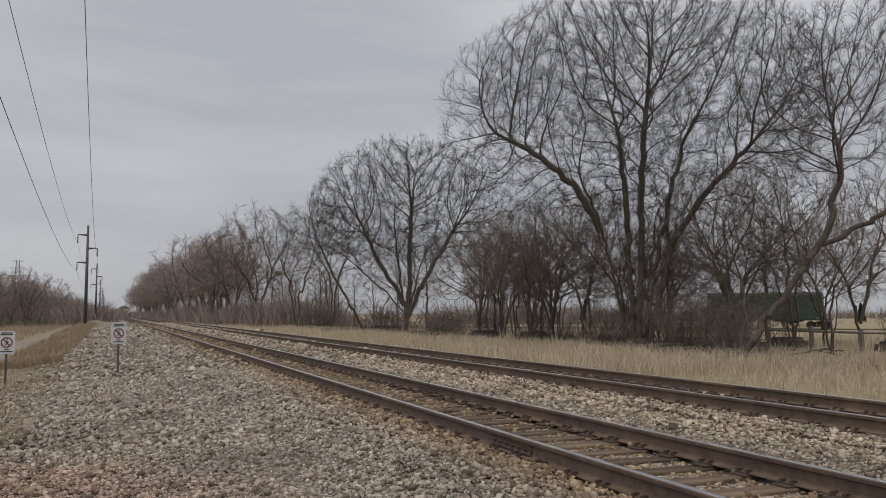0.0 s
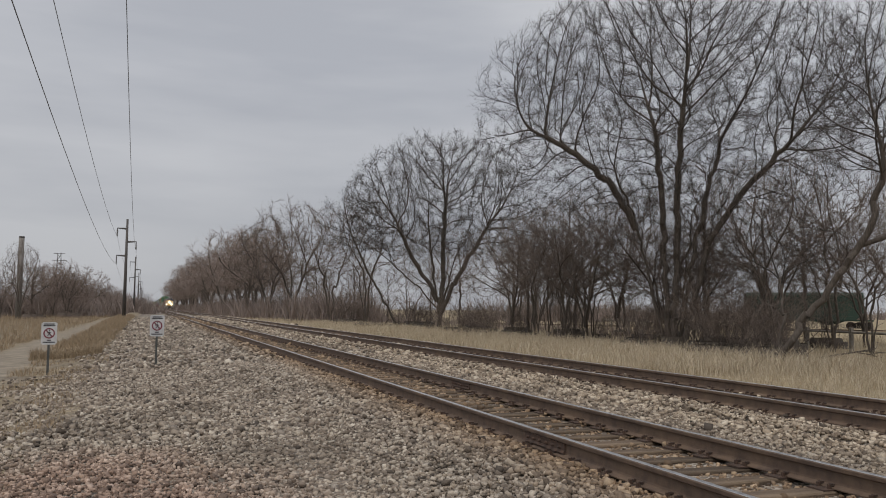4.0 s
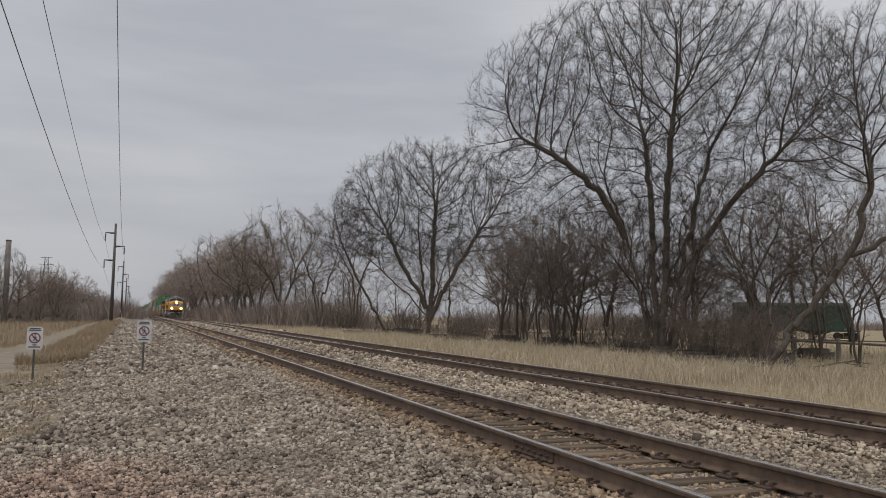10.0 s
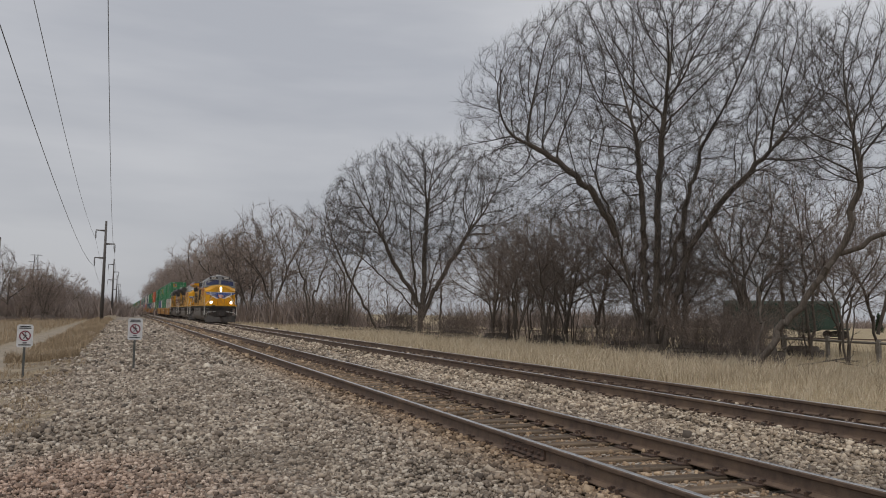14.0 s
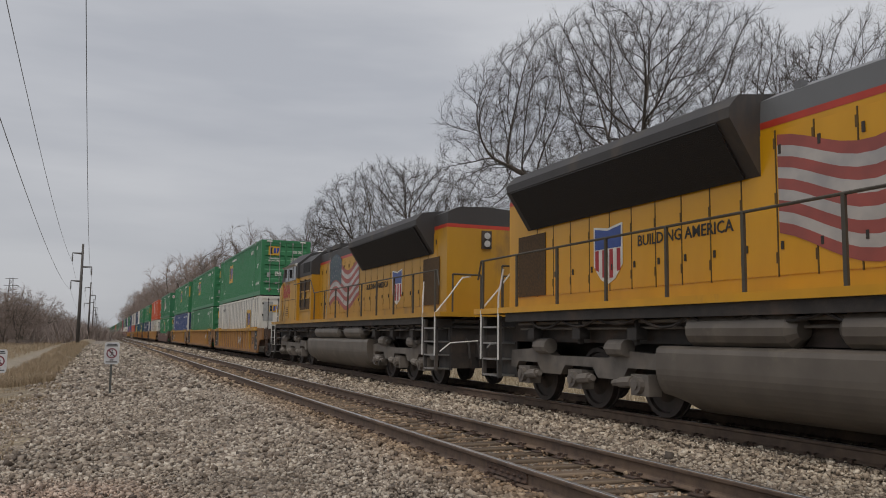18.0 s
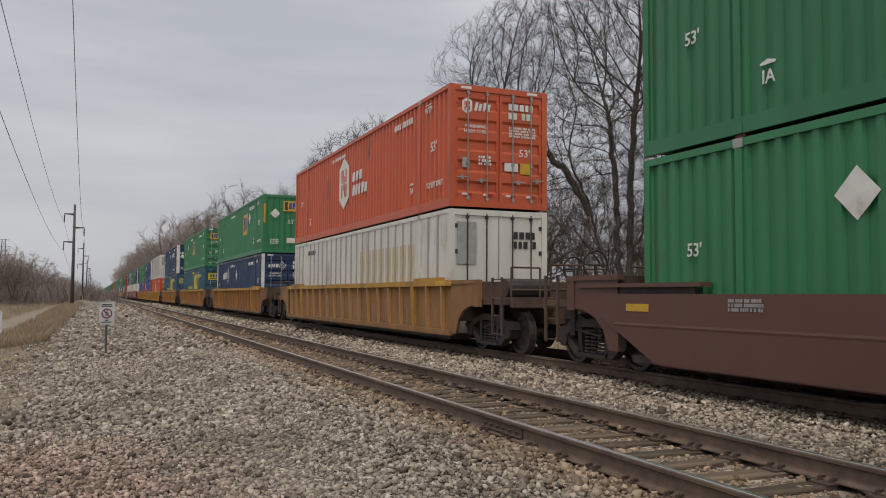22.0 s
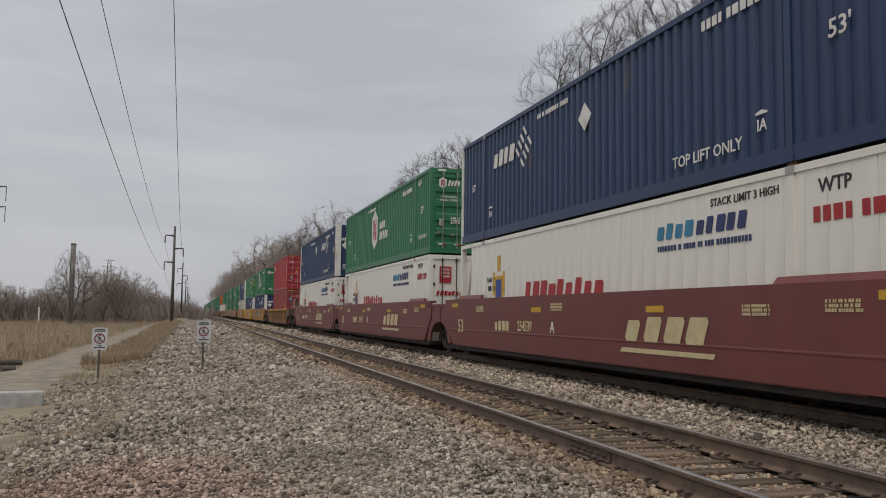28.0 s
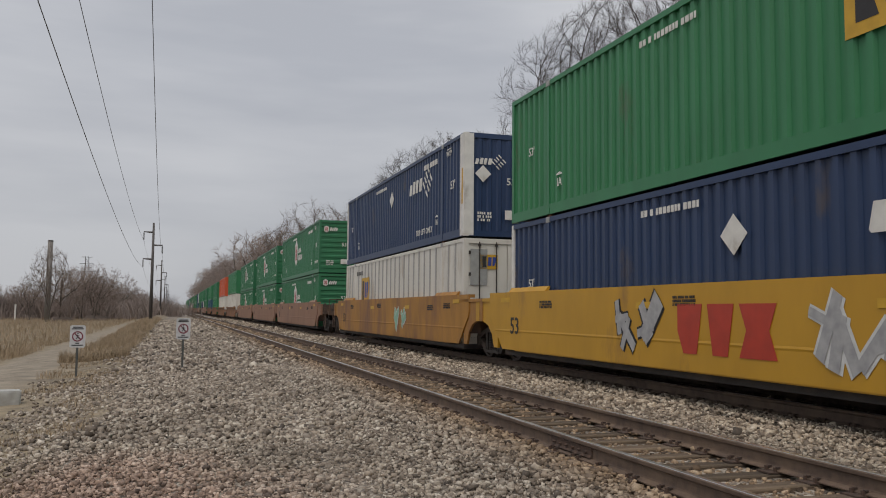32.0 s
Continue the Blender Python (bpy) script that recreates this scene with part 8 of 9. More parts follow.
    # markings on both sides
    for sx, base in ((-1, SIDE), (1, SIDE_R)):
        x = sx * (cw + 0.006)
        letters(cab, number, 0.82, base, (x, 4.2, 3.02), red_mark, "cab_number", 0.85)
        sign_shape(cab, "sticker", ("cream_sticker",), [rect(0, 0, 0.22, 0.3)], base, (x, 2.95 if gull else 2.85, 2.2), cream_mark)
        hx = sx * (hw + 0.018)
        if gull:
            waving_flag(hood, base, (hx, 12.65, 2.98), 3.4, 1.2, 1 if sx < 0 else -1)
            letters(hood, "BUILDING AMERICA", 0.27, base, (sx * 1.466, 7.25, 2.92), black_mark, "slogan", 1.0)
        else:
            waving_flag(hood, base, (hx, 11.8, 3.02), 3.8, 1.6, 1 if sx < 0 else -1)
            letters(hood, "BUILDING AMERICA", 0.24, base, (hx, 15.6, 2.72), black_mark, "slogan", 1.0)
            shield(hood, base, (hx, 17.5, 2.62), 0.85)
        # side vents and access panels of the cab
        vent_y = (4.9, 5.55) if gull else (4.4,)
        for vy in vent_y:
            pn = piece("vent_panel", ("vent_panel", gull), m_y, cab, lambda bm: add_box(bm, -0.012, 0.012, -0.32, 0.32, 1.9, 2.62), Matrix.Translation((sx * (cw + 0.004), vy, 0)))
            def slats(bm):
                for k in range(9 if gull else 5):
                    add_box(bm, -0.012, 0.012, -0.24, 0.24, 2.02 + k * (0.06 if gull else 0.08), 2.045 + k * (0.06 if gull else 0.08))
            piece("louvre", ("louvre", gull), brown_grille, pn, slats, Matrix.Translation((sx * 0.008, 0, 0)))
        box_piece("panel_line", dark_steel, cab, sx * (cw + 0.003) - 0.004, sx * (cw + 0.003) + 0.004, 3.2, 6.0, 2.66, 2.675)
        box_piece("panel_line", dark_steel, cab, sx * (cw + 0.003) - 0.004, sx * (cw + 0.003) + 0.004, 3.1, 3.115, 1.8, 3.40)
        box_piece("panel_line", dark_steel, cab, sx * (cw + 0.003) - 0.004, sx * (cw + 0.003) + 0.004, 5.95, 5.965, 1.8, 3.45)
        box_piece("door_sill", m_y, cab, sx * (cw + 0.012) - 0.012, sx * (cw + 0.012) + 0.012, 3.3, 5.7, 3.40, 3.43)
        piece("seam", ("cab_seam",), dark_steel, cab, lambda bm: add_prism(bm, [(3.45, 1.82), (3.47, 1.82), (3.87, 2.5), (3.85, 2.5)], -0.004, 0.004, "x"), Matrix.Translation((sx * (cw + 0.004), 0, 0)))
        piece("grab_iron", ("cab_grab",), m_y, cab, lambda bm: add_path(bm, [(0, 0, 2.1), (sx * 0.07, 0, 2.12), (sx * 0.07, 0, 2.9), (0, 0, 2.92)], 0.014, 5), Matrix.Translation((sx * cw, 5.85, 0)))
        piece("mirror", ("cab_mirror",), dark_steel, cab, lambda bm: (add_box(bm, -0.05, 0.05, -0.02, 0.02, 3.62, 3.98), add_tube(bm, (-0.1, 0, 3.8), (0.0, 0, 3.8), 0.012, seg=5)), Matrix.Translation((sx * (cw + 0.13), 4.45, 0)) @ Matrix.Scale(sx, 4, (1, 0, 0)))
    # walls behind the cab
    if gull:
        piece("blower_housing", ("blower_gull",), m_roof, hood, lambda bm: loft(bm, [(6.0, sym([(-1.48, 3.52), (-1.48, 4.1), (-1.0, 4.46), (0, 4.52)])), (9.3, sym([(-1.48, 3.52), (-1.48, 4.1), (-1.0, 4.46), (0, 4.52)]))]))
        piece("control_cabinet", ("cabinet_gull",), m_y, hood, lambda bm: add_box(bm, -1.46, 1.46, 6.0, 9.3, 1.78, 3.53))
        for sx in (-1, 1):
            for k, y in enumerate((6.35, 7.2, 8.3)):
                piece("filter_grille", ("filter_grille", k), grille_black, hood, lambda bm, k=k: add_box(bm, -0.012, 0.012, 0, (0.6, 0.55, 0.85)[k], 3.64, 4.08), Matrix.Translation((sx * 1.485, y, 0)))
            piece("red_band", ("cabinet_band",), loco_red, hood, lambda bm: (add_box(bm, -0.006, 0.006, 6.1, 8.5, 3.50, 3.58), add_prism(bm, [(8.5, 3.50), (8.9, 3.50), (8.75, 3.66), (9.05, 3.66), (8.95, 3.90), (8.82, 3.74), (8.5, 3.74)], -0.006, 0.006, "x")), Matrix.Translation((sx * 1.484, 0, 0)))
            for y in (6.35, 7.1):
                piece("louvre", ("cabinet_louvre",), brown_grille, hood, lambda bm: [add_box(bm, -0.012, 0.012, -0.26, 0.26, 2.3 + 0.09 * k, 2.34 + 0.09 * k) for k in range(5)], Matrix.Translation((sx * 1.468, y, 0)))
            for y in (6.9, 7.8, 8.65):
                piece("tall_door_rail", ("tall_door_rail",), dark_steel, hood, lambda bm: add_box(bm, -0.03, 0.03, -0.05, 0.05, 2.3, 3.4), Matrix.Translation((sx * 1.49, y, 0)))
            # radiator section with overhanging wings
            piece("radiator_wing", ("radiator_wing",), m_y, hood, lambda bm: add_prism(bm, [(0.98, 3.92), (1.56, 4.12), (1.56, 4.30), (0.98, 4.30)], 15.3, ends - 0.3), Matrix.Scale(sx, 4, (1, 0, 0)))
            piece("wing_band", ("wing_band",), loco_red, hood, lambda bm: add_prism(bm, [(1.565, 4.22), (1.566, 4.30), (0.98, 4.31), (0.98, 4.29)], 15.3, ends - 0.3), Matrix.Scale(sx, 4, (1, 0, 0)))
            piece("wing_top", ("wing_top",), m_roof, hood, lambda bm: add_prism(bm, [(0.0, 4.31), (1.56, 4.31), (1.50, 4.44), (0.0, 4.52)], 15.3, ends - 0.3), Matrix.Scale(sx, 4, (1, 0, 0)))
            for k in range(4):
                piece("radiator_screen", ("radiator_screen",), grille_black, hood, lambda bm: add_prism(bm, [(1.03, 3.42), (1.05, 3.42), (1.18, 3.88), (1.16, 3.88)], 0, 1.12), Matrix.Scale(sx, 4, (1, 0, 0)) @ Matrix.Translation((0, 16.4 + 1.25 * k, 0)))
            for k in range(5):
                piece("dark_door_window", ("dark_door_window",), brown_grille, hood, lambda bm: (add_box(bm, -0.012, 0.012, 0, 0.42, 2.1, 2.62), add_box(bm, -0.012, 0.012, 0, 0.42, 2.7, 3.25)), Matrix.Translation((sx * (hw + 0.014), 16.9 + 0.80 * k, 0)))
        piece("exhaust_stack", ("exhaust_stack",), m_roof, hood, lambda bm: add_box(bm, -0.5, 0.5, 12.4, 13.8, 4.42, 4.66))
    else:
        piece("blower_housing", ("blower_flare",), m_roof, hood, lambda bm: loft(bm, [(6.2, sym([(-1.42, 3.54), (-1.42, 4.05), (-1.0, 4.42), (0, 4.50)])), (8.3, sym([(-1.42, 3.54), (-1.42, 4.05), (-1.0, 4.42), (0, 4.50)]))]))
        piece("control_cabinet", ("cabinet_flare",), m_y, hood, lambda bm: add_box(bm, -1.40, 1.40, 6.2, 8.3, 1.78, 3.55))
        for sx in (-1, 1):
            piece("filter_grille", ("filter_grille", "f"), grille_black, hood, lambda bm: add_box(bm, -0.012, 0.012, 7.0, 8.1, 3.66, 4.06), Matrix.Translation((sx * 1.425, 0, 0)))
            for y in (6.6, 7.4):
                piece("tall_door_rail", ("tall_door_rail",), dark_steel, hood, lambda bm: add_box(bm, -0.03, 0.03, -0.05, 0.05, 2.3, 3.4), Matrix.Translation((sx * 1.43, y, 0)))
            if m_y is loco_y_old:
                for z in (2.2, 2.95):
                    pn = piece("intake_panel", ("intake_panel",), brown_grille, hood, lambda bm: add_box(bm, -0.01, 0.01, 6.45, 8.05, 0.0, 0.42), Matrix.Translation((sx * 1.402, 0, z)))
                    piece("intake_frame", ("intake_frame",), m_y, pn, lambda bm: (add_box(bm, -0.03, 0.03, 6.4, 8.1, -0.05, 0.0), add_box(bm, -0.03, 0.03, 6.4, 8.1, 0.42, 0.47)))
            piece("flared_radiator", ("flared_radiator",), mat_flare, hood, lambda bm: add_prism(bm, [(0.9, 3.30), (1.08, 3.30), (1.56, 4.02), (1.56, 4.16), (1.40, 4.34), (0.0, 4.52), (0.0, 4.3)], 14.0, 20.3), Matrix.Scale(sx, 4, (1, 0, 0)))
            piece("radiator_grille", ("radiator_grille",), grille_black, hood, lambda bm: add_prism(bm, [(1.10, 3.30), (1.115, 3.29), (1.575, 3.98), (1.56, 4.0)], 14.25, 20.1), Matrix.Scale(sx, 4, (1, 0, 0)))
            piece("rear_screen", ("rear_screen",), brown_grille, hood, lambda bm: add_box(bm, -0.012, 0.012, 19.6, 20.7, 2.0, 3.2), Matrix.Translation((sx * (hw + 0.016), 0, 0)))
        piece("dynamic_brake_hatch", ("brake_hatch",), m_roof, hood, lambda bm: add_box(bm, -0.9, 0.9, 8.6, 10.6, 4.40, 4.56))
        # rear headlight and number boards
        rb = piece("rear_headlight", ("rear_headlight",), dark_steel, hood, lambda bm: add_box(bm, -0.13, 0.13, hood1, hood1 + 0.05, 3.4, 3.85))
        for dz in (-0.1, 0.1):
            piece("lamp", ("lamp",), lamp_off, rb, lambda bm: add_tube(bm, (0, 0, 0), (0, -0.03, 0), 0.085, 0.075, 14), Matrix.Translation((0, hood1 + 0.08, 3.62 + dz)))
    # fuel tank and reservoirs
    t0, t1 = (6.9, 15.6) if gull else (8.0, 15.8)
    tank_out = sym([(-0.75, 0.17)] + [(-0.75 - 0.69 * math.sin(a * 0.131), 0.77 - 0.60 * math.cos(a * 0.131)) for a in range(1, 13)] + [(-1.44, 1.0), (-1.42, 1.06), (-1.36, 1.10), (0, 1.12)])
    tank = piece("fuel_tank", ("fuel_tank", style), tank_grey, root, lambda bm: loft(bm, [(t0, [(x * 0.98, max(0.42, z)) for x, z in tank_out]), (t0 + 0.5, tank_out), (t1 - 0.5, tank_out), (t1, [(x * 0.98, max(0.42, z)) for x, z in tank_out])]))
    for sx in (-1, 1):
        if gull:
            for y0, y1 in ((9.6, 11.3), (11.6, 13.4)):
                piece("air_reservoir", ("air_reservoir", round(y1 - y0, 2)), tank_grey, tank, lambda bm, d=y1 - y0: (add_tube(bm, (0, 0.12, 1.30), (0, d - 0.12, 1.30), 0.24, seg=14), add_tube(bm, (0, 0, 1.30), (0, 0.12, 1.30), 0.14, 0.24, 14), add_tube(bm, (0, d - 0.12, 1.30), (0, d, 1.30), 0.24, 0.14, 14)), Matrix.Translation((sx * 1.22, y0, 0)))
            piece("equipment_box", ("equipment_box",), tank_grey, tank, lambda bm: add_box(bm, -0.14, 0.14, 6.9, 9.4, 1.0, 1.5), Matrix.Translation((sx * 1.3, 0, 0)))
            piece("equipment_box", ("equipment_box_b",), tank_grey, tank, lambda bm: add_box(bm, -0.14, 0.14, 13.7, 15.2, 1.0, 1.5), Matrix.Translation((sx * 1.3, 0, 0)))
        else:
            for y0, y1 in ((9.2, 12.6), (13.2, 15.2)):
                piece("air_reservoir", ("air_reservoir", round(y1 - y0, 2)), tank_grey, tank, lambda bm, d=y1 - y0: (add_tube(bm, (0, 0.12, 1.32), (0, d - 0.12, 1.32), 0.22, seg=14), add_tube(bm, (0, 0, 1.32), (0, 0.12, 1.32), 0.12, 0.22, 14), add_tube(bm, (0, d - 0.12, 1.32), (0, d, 1.32), 0.22, 0.12, 14)), Matrix.Translation((sx * 1.24, y0, 0)))
        for y in (4.6, 5.6, t1 + 0.6, t1 + 2.2, t1 + 3.8):
            piece("pipe_bracket", ("pipe_bracket",), dark_steel, root, lambda bm: (add_tube(bm, (0, 0, 1.1), (0, 0, 1.5), 0.05, seg=6), add_box(bm, -0.1, 0.1, -0.12, 0.12, 1.18, 1.36)), Matrix.Translation((sx * 1.3, y, 0)))
        piece("brake_pipe", ("brake_pipe", style), dark_steel, root, lambda bm: add_path(bm, [(0, 2.2, 1.38), (0, t0 - 0.2, 1.38), (0, t0 - 0.1, 1.2)], 0.025), Matrix.Translation((sx * 1.36, 0, 0)))
    # trucks
    for y in (4.4, L - 4.4):
        six_wheel_truck(root, y, "post" if gull else "round")
    # pilot, plow, steps, rails at both ends
    for end in (0, 1):
        fl = Matrix() if not end else Matrix.Translation((0, L, 0)) @ Matrix.Rotation(math.pi, 4, "Z")
        pl = piece("pilot", ("pilot", end), dark_steel, root, lambda bm: (add_box(bm, -1.12, 1.12, 1.0, 1.10, 0.45, 1.62), add_box(bm, -0.5, 0.5, 0.75, 1.02, 0.72, 1.25), add_box(bm, -1.5, 1.5, 1.02, 1.10, 1.42, 1.62)), fl)
        if not end:
            piece("snow_plow", ("snow_plow",), plow_m, pl, lambda bm: [loft(bm, [(0.50, [(sx * 0.02, 0.12), (sx * 0.02, 0.58), (sx * 0.06, 0.58), (sx * 0.06, 0.12)]), (0.74, [(sx * 0.7, 0.10), (sx * 0.62, 0.62), (sx * 0.66, 0.62), (sx * 0.74, 0.10)]), (1.02, [(sx * 1.42, 0.10), (sx * 1.2, 0.78), (sx * 1.26, 0.78), (sx * 1.48, 0.10)])]) for sx in (-1, 1)])
        piece("anticlimber", ("anticlimber",), dark_steel, pl, lambda bm: (add_box(bm, -1.1, 1.1, 0.86, 1.06, 1.52, 1.60), add_box(bm, -1.1, 1.1, 0.90, 1.06, 1.40, 1.46), add_box(bm, -0.9, -0.55, 0.9, 1.0, 1.62, 1.72)))
        piece("uncoupling_rod", ("uncoupling_rod",), rail_white, pl, lambda bm: add_path(bm, [(-1.45, 0.92, 0.85), (-1.2, 0.88, 1.05), (-0.3, 0.84, 1.12), (0.3, 0.84, 1.12), (1.2, 0.88, 1.05), (1.45, 0.92, 0.85)], 0.017, 5))
        piece("coupler", ("loco_coupler",), dark_steel, pl, lambda bm: (add_box(bm, -0.13, 0.13, 0.2, 0.9, 0.74, 0.98), add_box(bm, -0.24, 0.24, 0.02, 0.32, 0.70, 1.03)))
        for k in (-0.75, -0.5, 0.5, 0.75):
            piece("air_hose", ("air_hose",), dark_steel, pl, lambda bm: add_path(bm, [(0, 0.98, 1.15), (0, 0.80, 1.0), (0, 0.74, 0.7), (0.06, 0.80, 0.5)], 0.03), Matrix.Translation((k, 0, 0)))
        for sx in (-1, 1):
            st = piece("step_well", ("step_well",), plow_m, pl, lambda bm: (add_box(bm, -0.04, 0.04, 1.1, 1.16, 0.4, 1.62), add_box(bm, -0.04, 0.04, 1.8, 1.86, 0.4, 1.62), add_box(bm, -0.42, -0.38, 1.1, 1.86, 0.4, 1.62)) , Matrix.Translation((sx * 1.46, 0, 0)) @ Matrix.Scale(sx, 4, (1, 0, 0)))
            for k in range(4):
                piece("step", ("step",), steel_grey, st, lambda bm: add_box(bm, -0.36, 0.05, 1.16, 1.80, 0, 0.035), Matrix.Translation((0, 0, 0.42 + 0.32 * k)))
            for yy in (1.08, 1.9):
                piece("handrail", ("grab_post", yy), rail_white, pl, lambda bm: add_path(bm, [(0, yy, 0.75), (0, yy, 1.75), (-0.35, yy + 0.02, 2.15), (-0.72, yy + 0.04, 2.62), (-0.95, yy + 0.06, 2.66)] if yy < 1.5 else [(0, yy, 0.75), (0, yy, 2.0), (-0.06, yy + 0.1, 2.55)], 0.019), Matrix.Translation((sx * 1.52, 0, 0)) @ Matrix.Scale(sx, 4, (1, 0, 0)))
            piece("handrail", ("front_rail",), rail_dark, pl, lambda bm: add_path(bm, [(0.3, 1.12, 1.78), (0.3, 1.12, 2.7), (1.05, 1.12, 2.7), (1.05, 1.12, 1.78)], 0.024), Matrix.Scale(sx, 4, (1, 0, 0)))
    # side handrails with stanchions
    r0, r1 = (6.3, ends - 0.3) if gull else (5.6, ends - 0.3)
    hi0 = 8.5 if gull else 8.6
    for sx in (-1, 1):
        def rail_(bm):
            add_path(bm, [(0, r0, 3.28), (0, hi0, 3.28), (0, hi0 + 0.6, 2.78), (0, r1, 2.78), (0, r1 + 0.15, 2.4)], 0.02)
        rr = piece("side_handrail", ("side_handrail", style), rail_dark, root, rail_, Matrix.Translation((sx * 1.5, 0, 0)))
        n = 9
        for k in range(n):
            y = hi0 + 0.7 + (r1 - hi0 - 0.8) * k / (n - 1)
            piece("stanchion", ("stanchion", gull), rail_dark, rr, lambda bm: add_box(bm, -0.02, 0.02, -0.045 if gull else -0.025, 0.045 if gull else 0.025, 1.70, 2.78), Matrix.Translation((0, y, 0)))
    # roof fittings
    piece("horn", ("horn",), dark_steel, top, lambda bm: (add_tube(bm, (0, 5.2, 4.62), (0, 5.2, 4.75), 0.03, seg=6), add_tube(bm, (-0.1, 5.4, 4.78), (-0.1, 4.9, 4.78), 0.03, 0.08, 8), add_tube(bm, (0.1, 5.4, 4.78), (0.1, 4.95, 4.78), 0.03, 0.07, 8)))
    piece("antenna_dome", ("antenna_dome",), white_trim, top, lambda bm: (add_tube(bm, (0, 4.4, 4.56), (0, 4.4, 4.86), 0.3, 0.22, 16),))
    return root


mat_flare = paint("sooty_black_paint", (0.045, 0.042, 0.042), rough=0.6, dirt=0.2, grime=(0.09, 0.07, 0.05))
rolling(locomotive("bright yellow and grey diesel locomotive with lit headlights", "2590", "gull", loco_y, True), -224.2)
rolling(locomotive("yellow and grey diesel locomotive with a flared radiator", "8917", "flare", loco_y, False), -201.3)
rolling(locomotive("grimy yellow diesel locomotive running backwards", "8684", "flare", loco_y_old, False, mat_flare), -155.6, turn=180)

# ---- warning signs on posts ----
sign_white = mat("white_sign_face", (0.62, 0.63, 0.64), rough=0.45, scale=5, dirt=(0.4, 0.38, 0.35), dirt_amt=0.2)
sign_red = mat("red_prohibition_ring", (0.2, 0.028, 0.05), rough=0.45)
post_green = mat("green_steel_post", (0.06, 0.07, 0.065), (0.09, 0.09, 0.085), rough=0.6, scale=10)
sign_ink = mat("sign_ink", (0.03, 0.03, 0.035), rough=0.5)


def warning_sign(x, y, turn, label, lean):
    root = thing("warning_sign", label, "sign", "warning signs by the track")
    g = ground_z(x, y)
    root.matrix_basis = pose(x, y, g - 0.15, lean, 0, turn)
    bm = bmesh.new()
    add_prism(bm, [(-0.03, -0.02), (0.03, -0.02), (0.03, 0.0), (0.012, 0.0), (0.012, 0.025), (-0.012, 0.025), (-0.012, 0.0), (-0.03, 0.0)], 0, 1.42, "z")
    part("sign_post", bm, post_green, root)
    bm = bmesh.new()
    add_box(bm, -0.20, 0.20, -0.032, -0.024, 0.98, 1.60)
    bmesh.ops.bevel(bm, geom=[e for e in bm.edges if abs((e.verts[0].co - e.verts[1].co).y) > 0.005], offset=0.03, segments=3, affect="EDGES")
    panel = part("sign_panel", bm, sign_white, root)
    bm = bmesh.new()
    n = 28
    ro, ri = 0.145, 0.112
    for k in range(n):
        a, b = 2 * math.pi * k / n, 2 * math.pi * (k + 1) / n
        v = [bm.verts.new((r * math.cos(t), -0.036, 1.29 + r * math.sin(t))) for r, t in ((ri, a), (ro, a), (ro, b), (ri, b))]
        bm.faces.new(v)
    bm.faces.new([bm.verts.new(p) for p in ((-0.10, -0.0362, 1.375), (-0.075, -0.0362, 1.395), (0.10, -0.0362, 1.205), (0.075, -0.0362, 1.185))])
    part("prohibition_ring", bm, sign_red, panel, "red ring with a slash")
    bm = bmesh.new()
    add_path(bm, [(0.0, -0.034, 1.34), (0.01, -0.034, 1.28), (0.05, -0.034, 1.21)], 0.013, 5)
    add_path(bm, [(0.01, -0.034, 1.28), (-0.045, -0.034, 1.215)], 0.013, 5)
    add_path(bm, [(-0.05, -0.034, 1.30), (0.0, -0.034, 1.325), (0.05, -0.034, 1.30)], 0.010, 5)
    add_tube(bm, (0.005, -0.030, 1.375), (0.005, -0.036, 1.375), 0.02, seg=8)
    part("pictogram", bm, sign_ink, panel, "black walking pictogram")
    for z, w in ((1.545, 0.26), (1.50, 0.30), (1.10, 0.10), (1.045, 0.30)):
        box_piece("writing", sign_ink, panel, -w / 2, w / 2, -0.037, -0.033, z - 0.014, z + 0.014)
    return root


warning_sign(0.30, 25.7, 0, "white no-trespassing sign on a steel post in ballast", 0.8)
warning_sign(-2.52, 25.3, 4, "white no-trespassing sign on a steel post in grass", -0.6)

# ---- dry grass, as blades ----
straw = island_mat("dry_grass_blades", [(0.32, 0.26, 0.18), (0.46, 0.385, 0.275), (0.56, 0.485, 0.365), (0.38, 0.31, 0.215), (0.62, 0.55, 0.43), (0.42, 0.34, 0.235)], rough=0.9)
weed_m = island_mat("dry_weed_stalks", [(0.235, 0.178, 0.115), (0.36, 0.275, 0.182), (0.285, 0.215, 0.142), (0.44, 0.345, 0.232)], rough=0.9)


def blades(name, spots, h_lo, h_hi, width, material, label, seed):
    rs = np.random.RandomState(seed)
    p = np.asarray(spots, float)
    n = len(p)
    a = rs.uniform(0, 6.283, n)
    h = rs.uniform(h_lo, h_hi, n) * p[:, 3]
    w = width * rs.uniform(0.6, 1.3, n)
    lean = rs.normal(0, 0.35, (n, 2)) * h[:, None]
    base = p[:, :3]
    d = np.stack([np.cos(a) * w, np.sin(a) * w, np.zeros(n)], 1)
    mid = base + np.concatenate([lean * 0.3, h[:, None] * 0.62], 1)
    tip = base + np.concatenate([lean, h[:, None]], 1)
    v = np.stack([base - d, base + d, mid + d * 0.7, mid - d * 0.7, tip], 1).reshape(-1, 3)
    o = (np.arange(n) * 5)[:, None]
    f = np.concatenate([o + np.array([[0, 1, 2]]), o + np.array([[0, 2, 3]]), o + np.array([[3, 2, 4]])], 1).reshape(-1, 3)
    return tagged(new(name, raw_mesh(name, v, f, material)), label, "grass", kind="stuff")


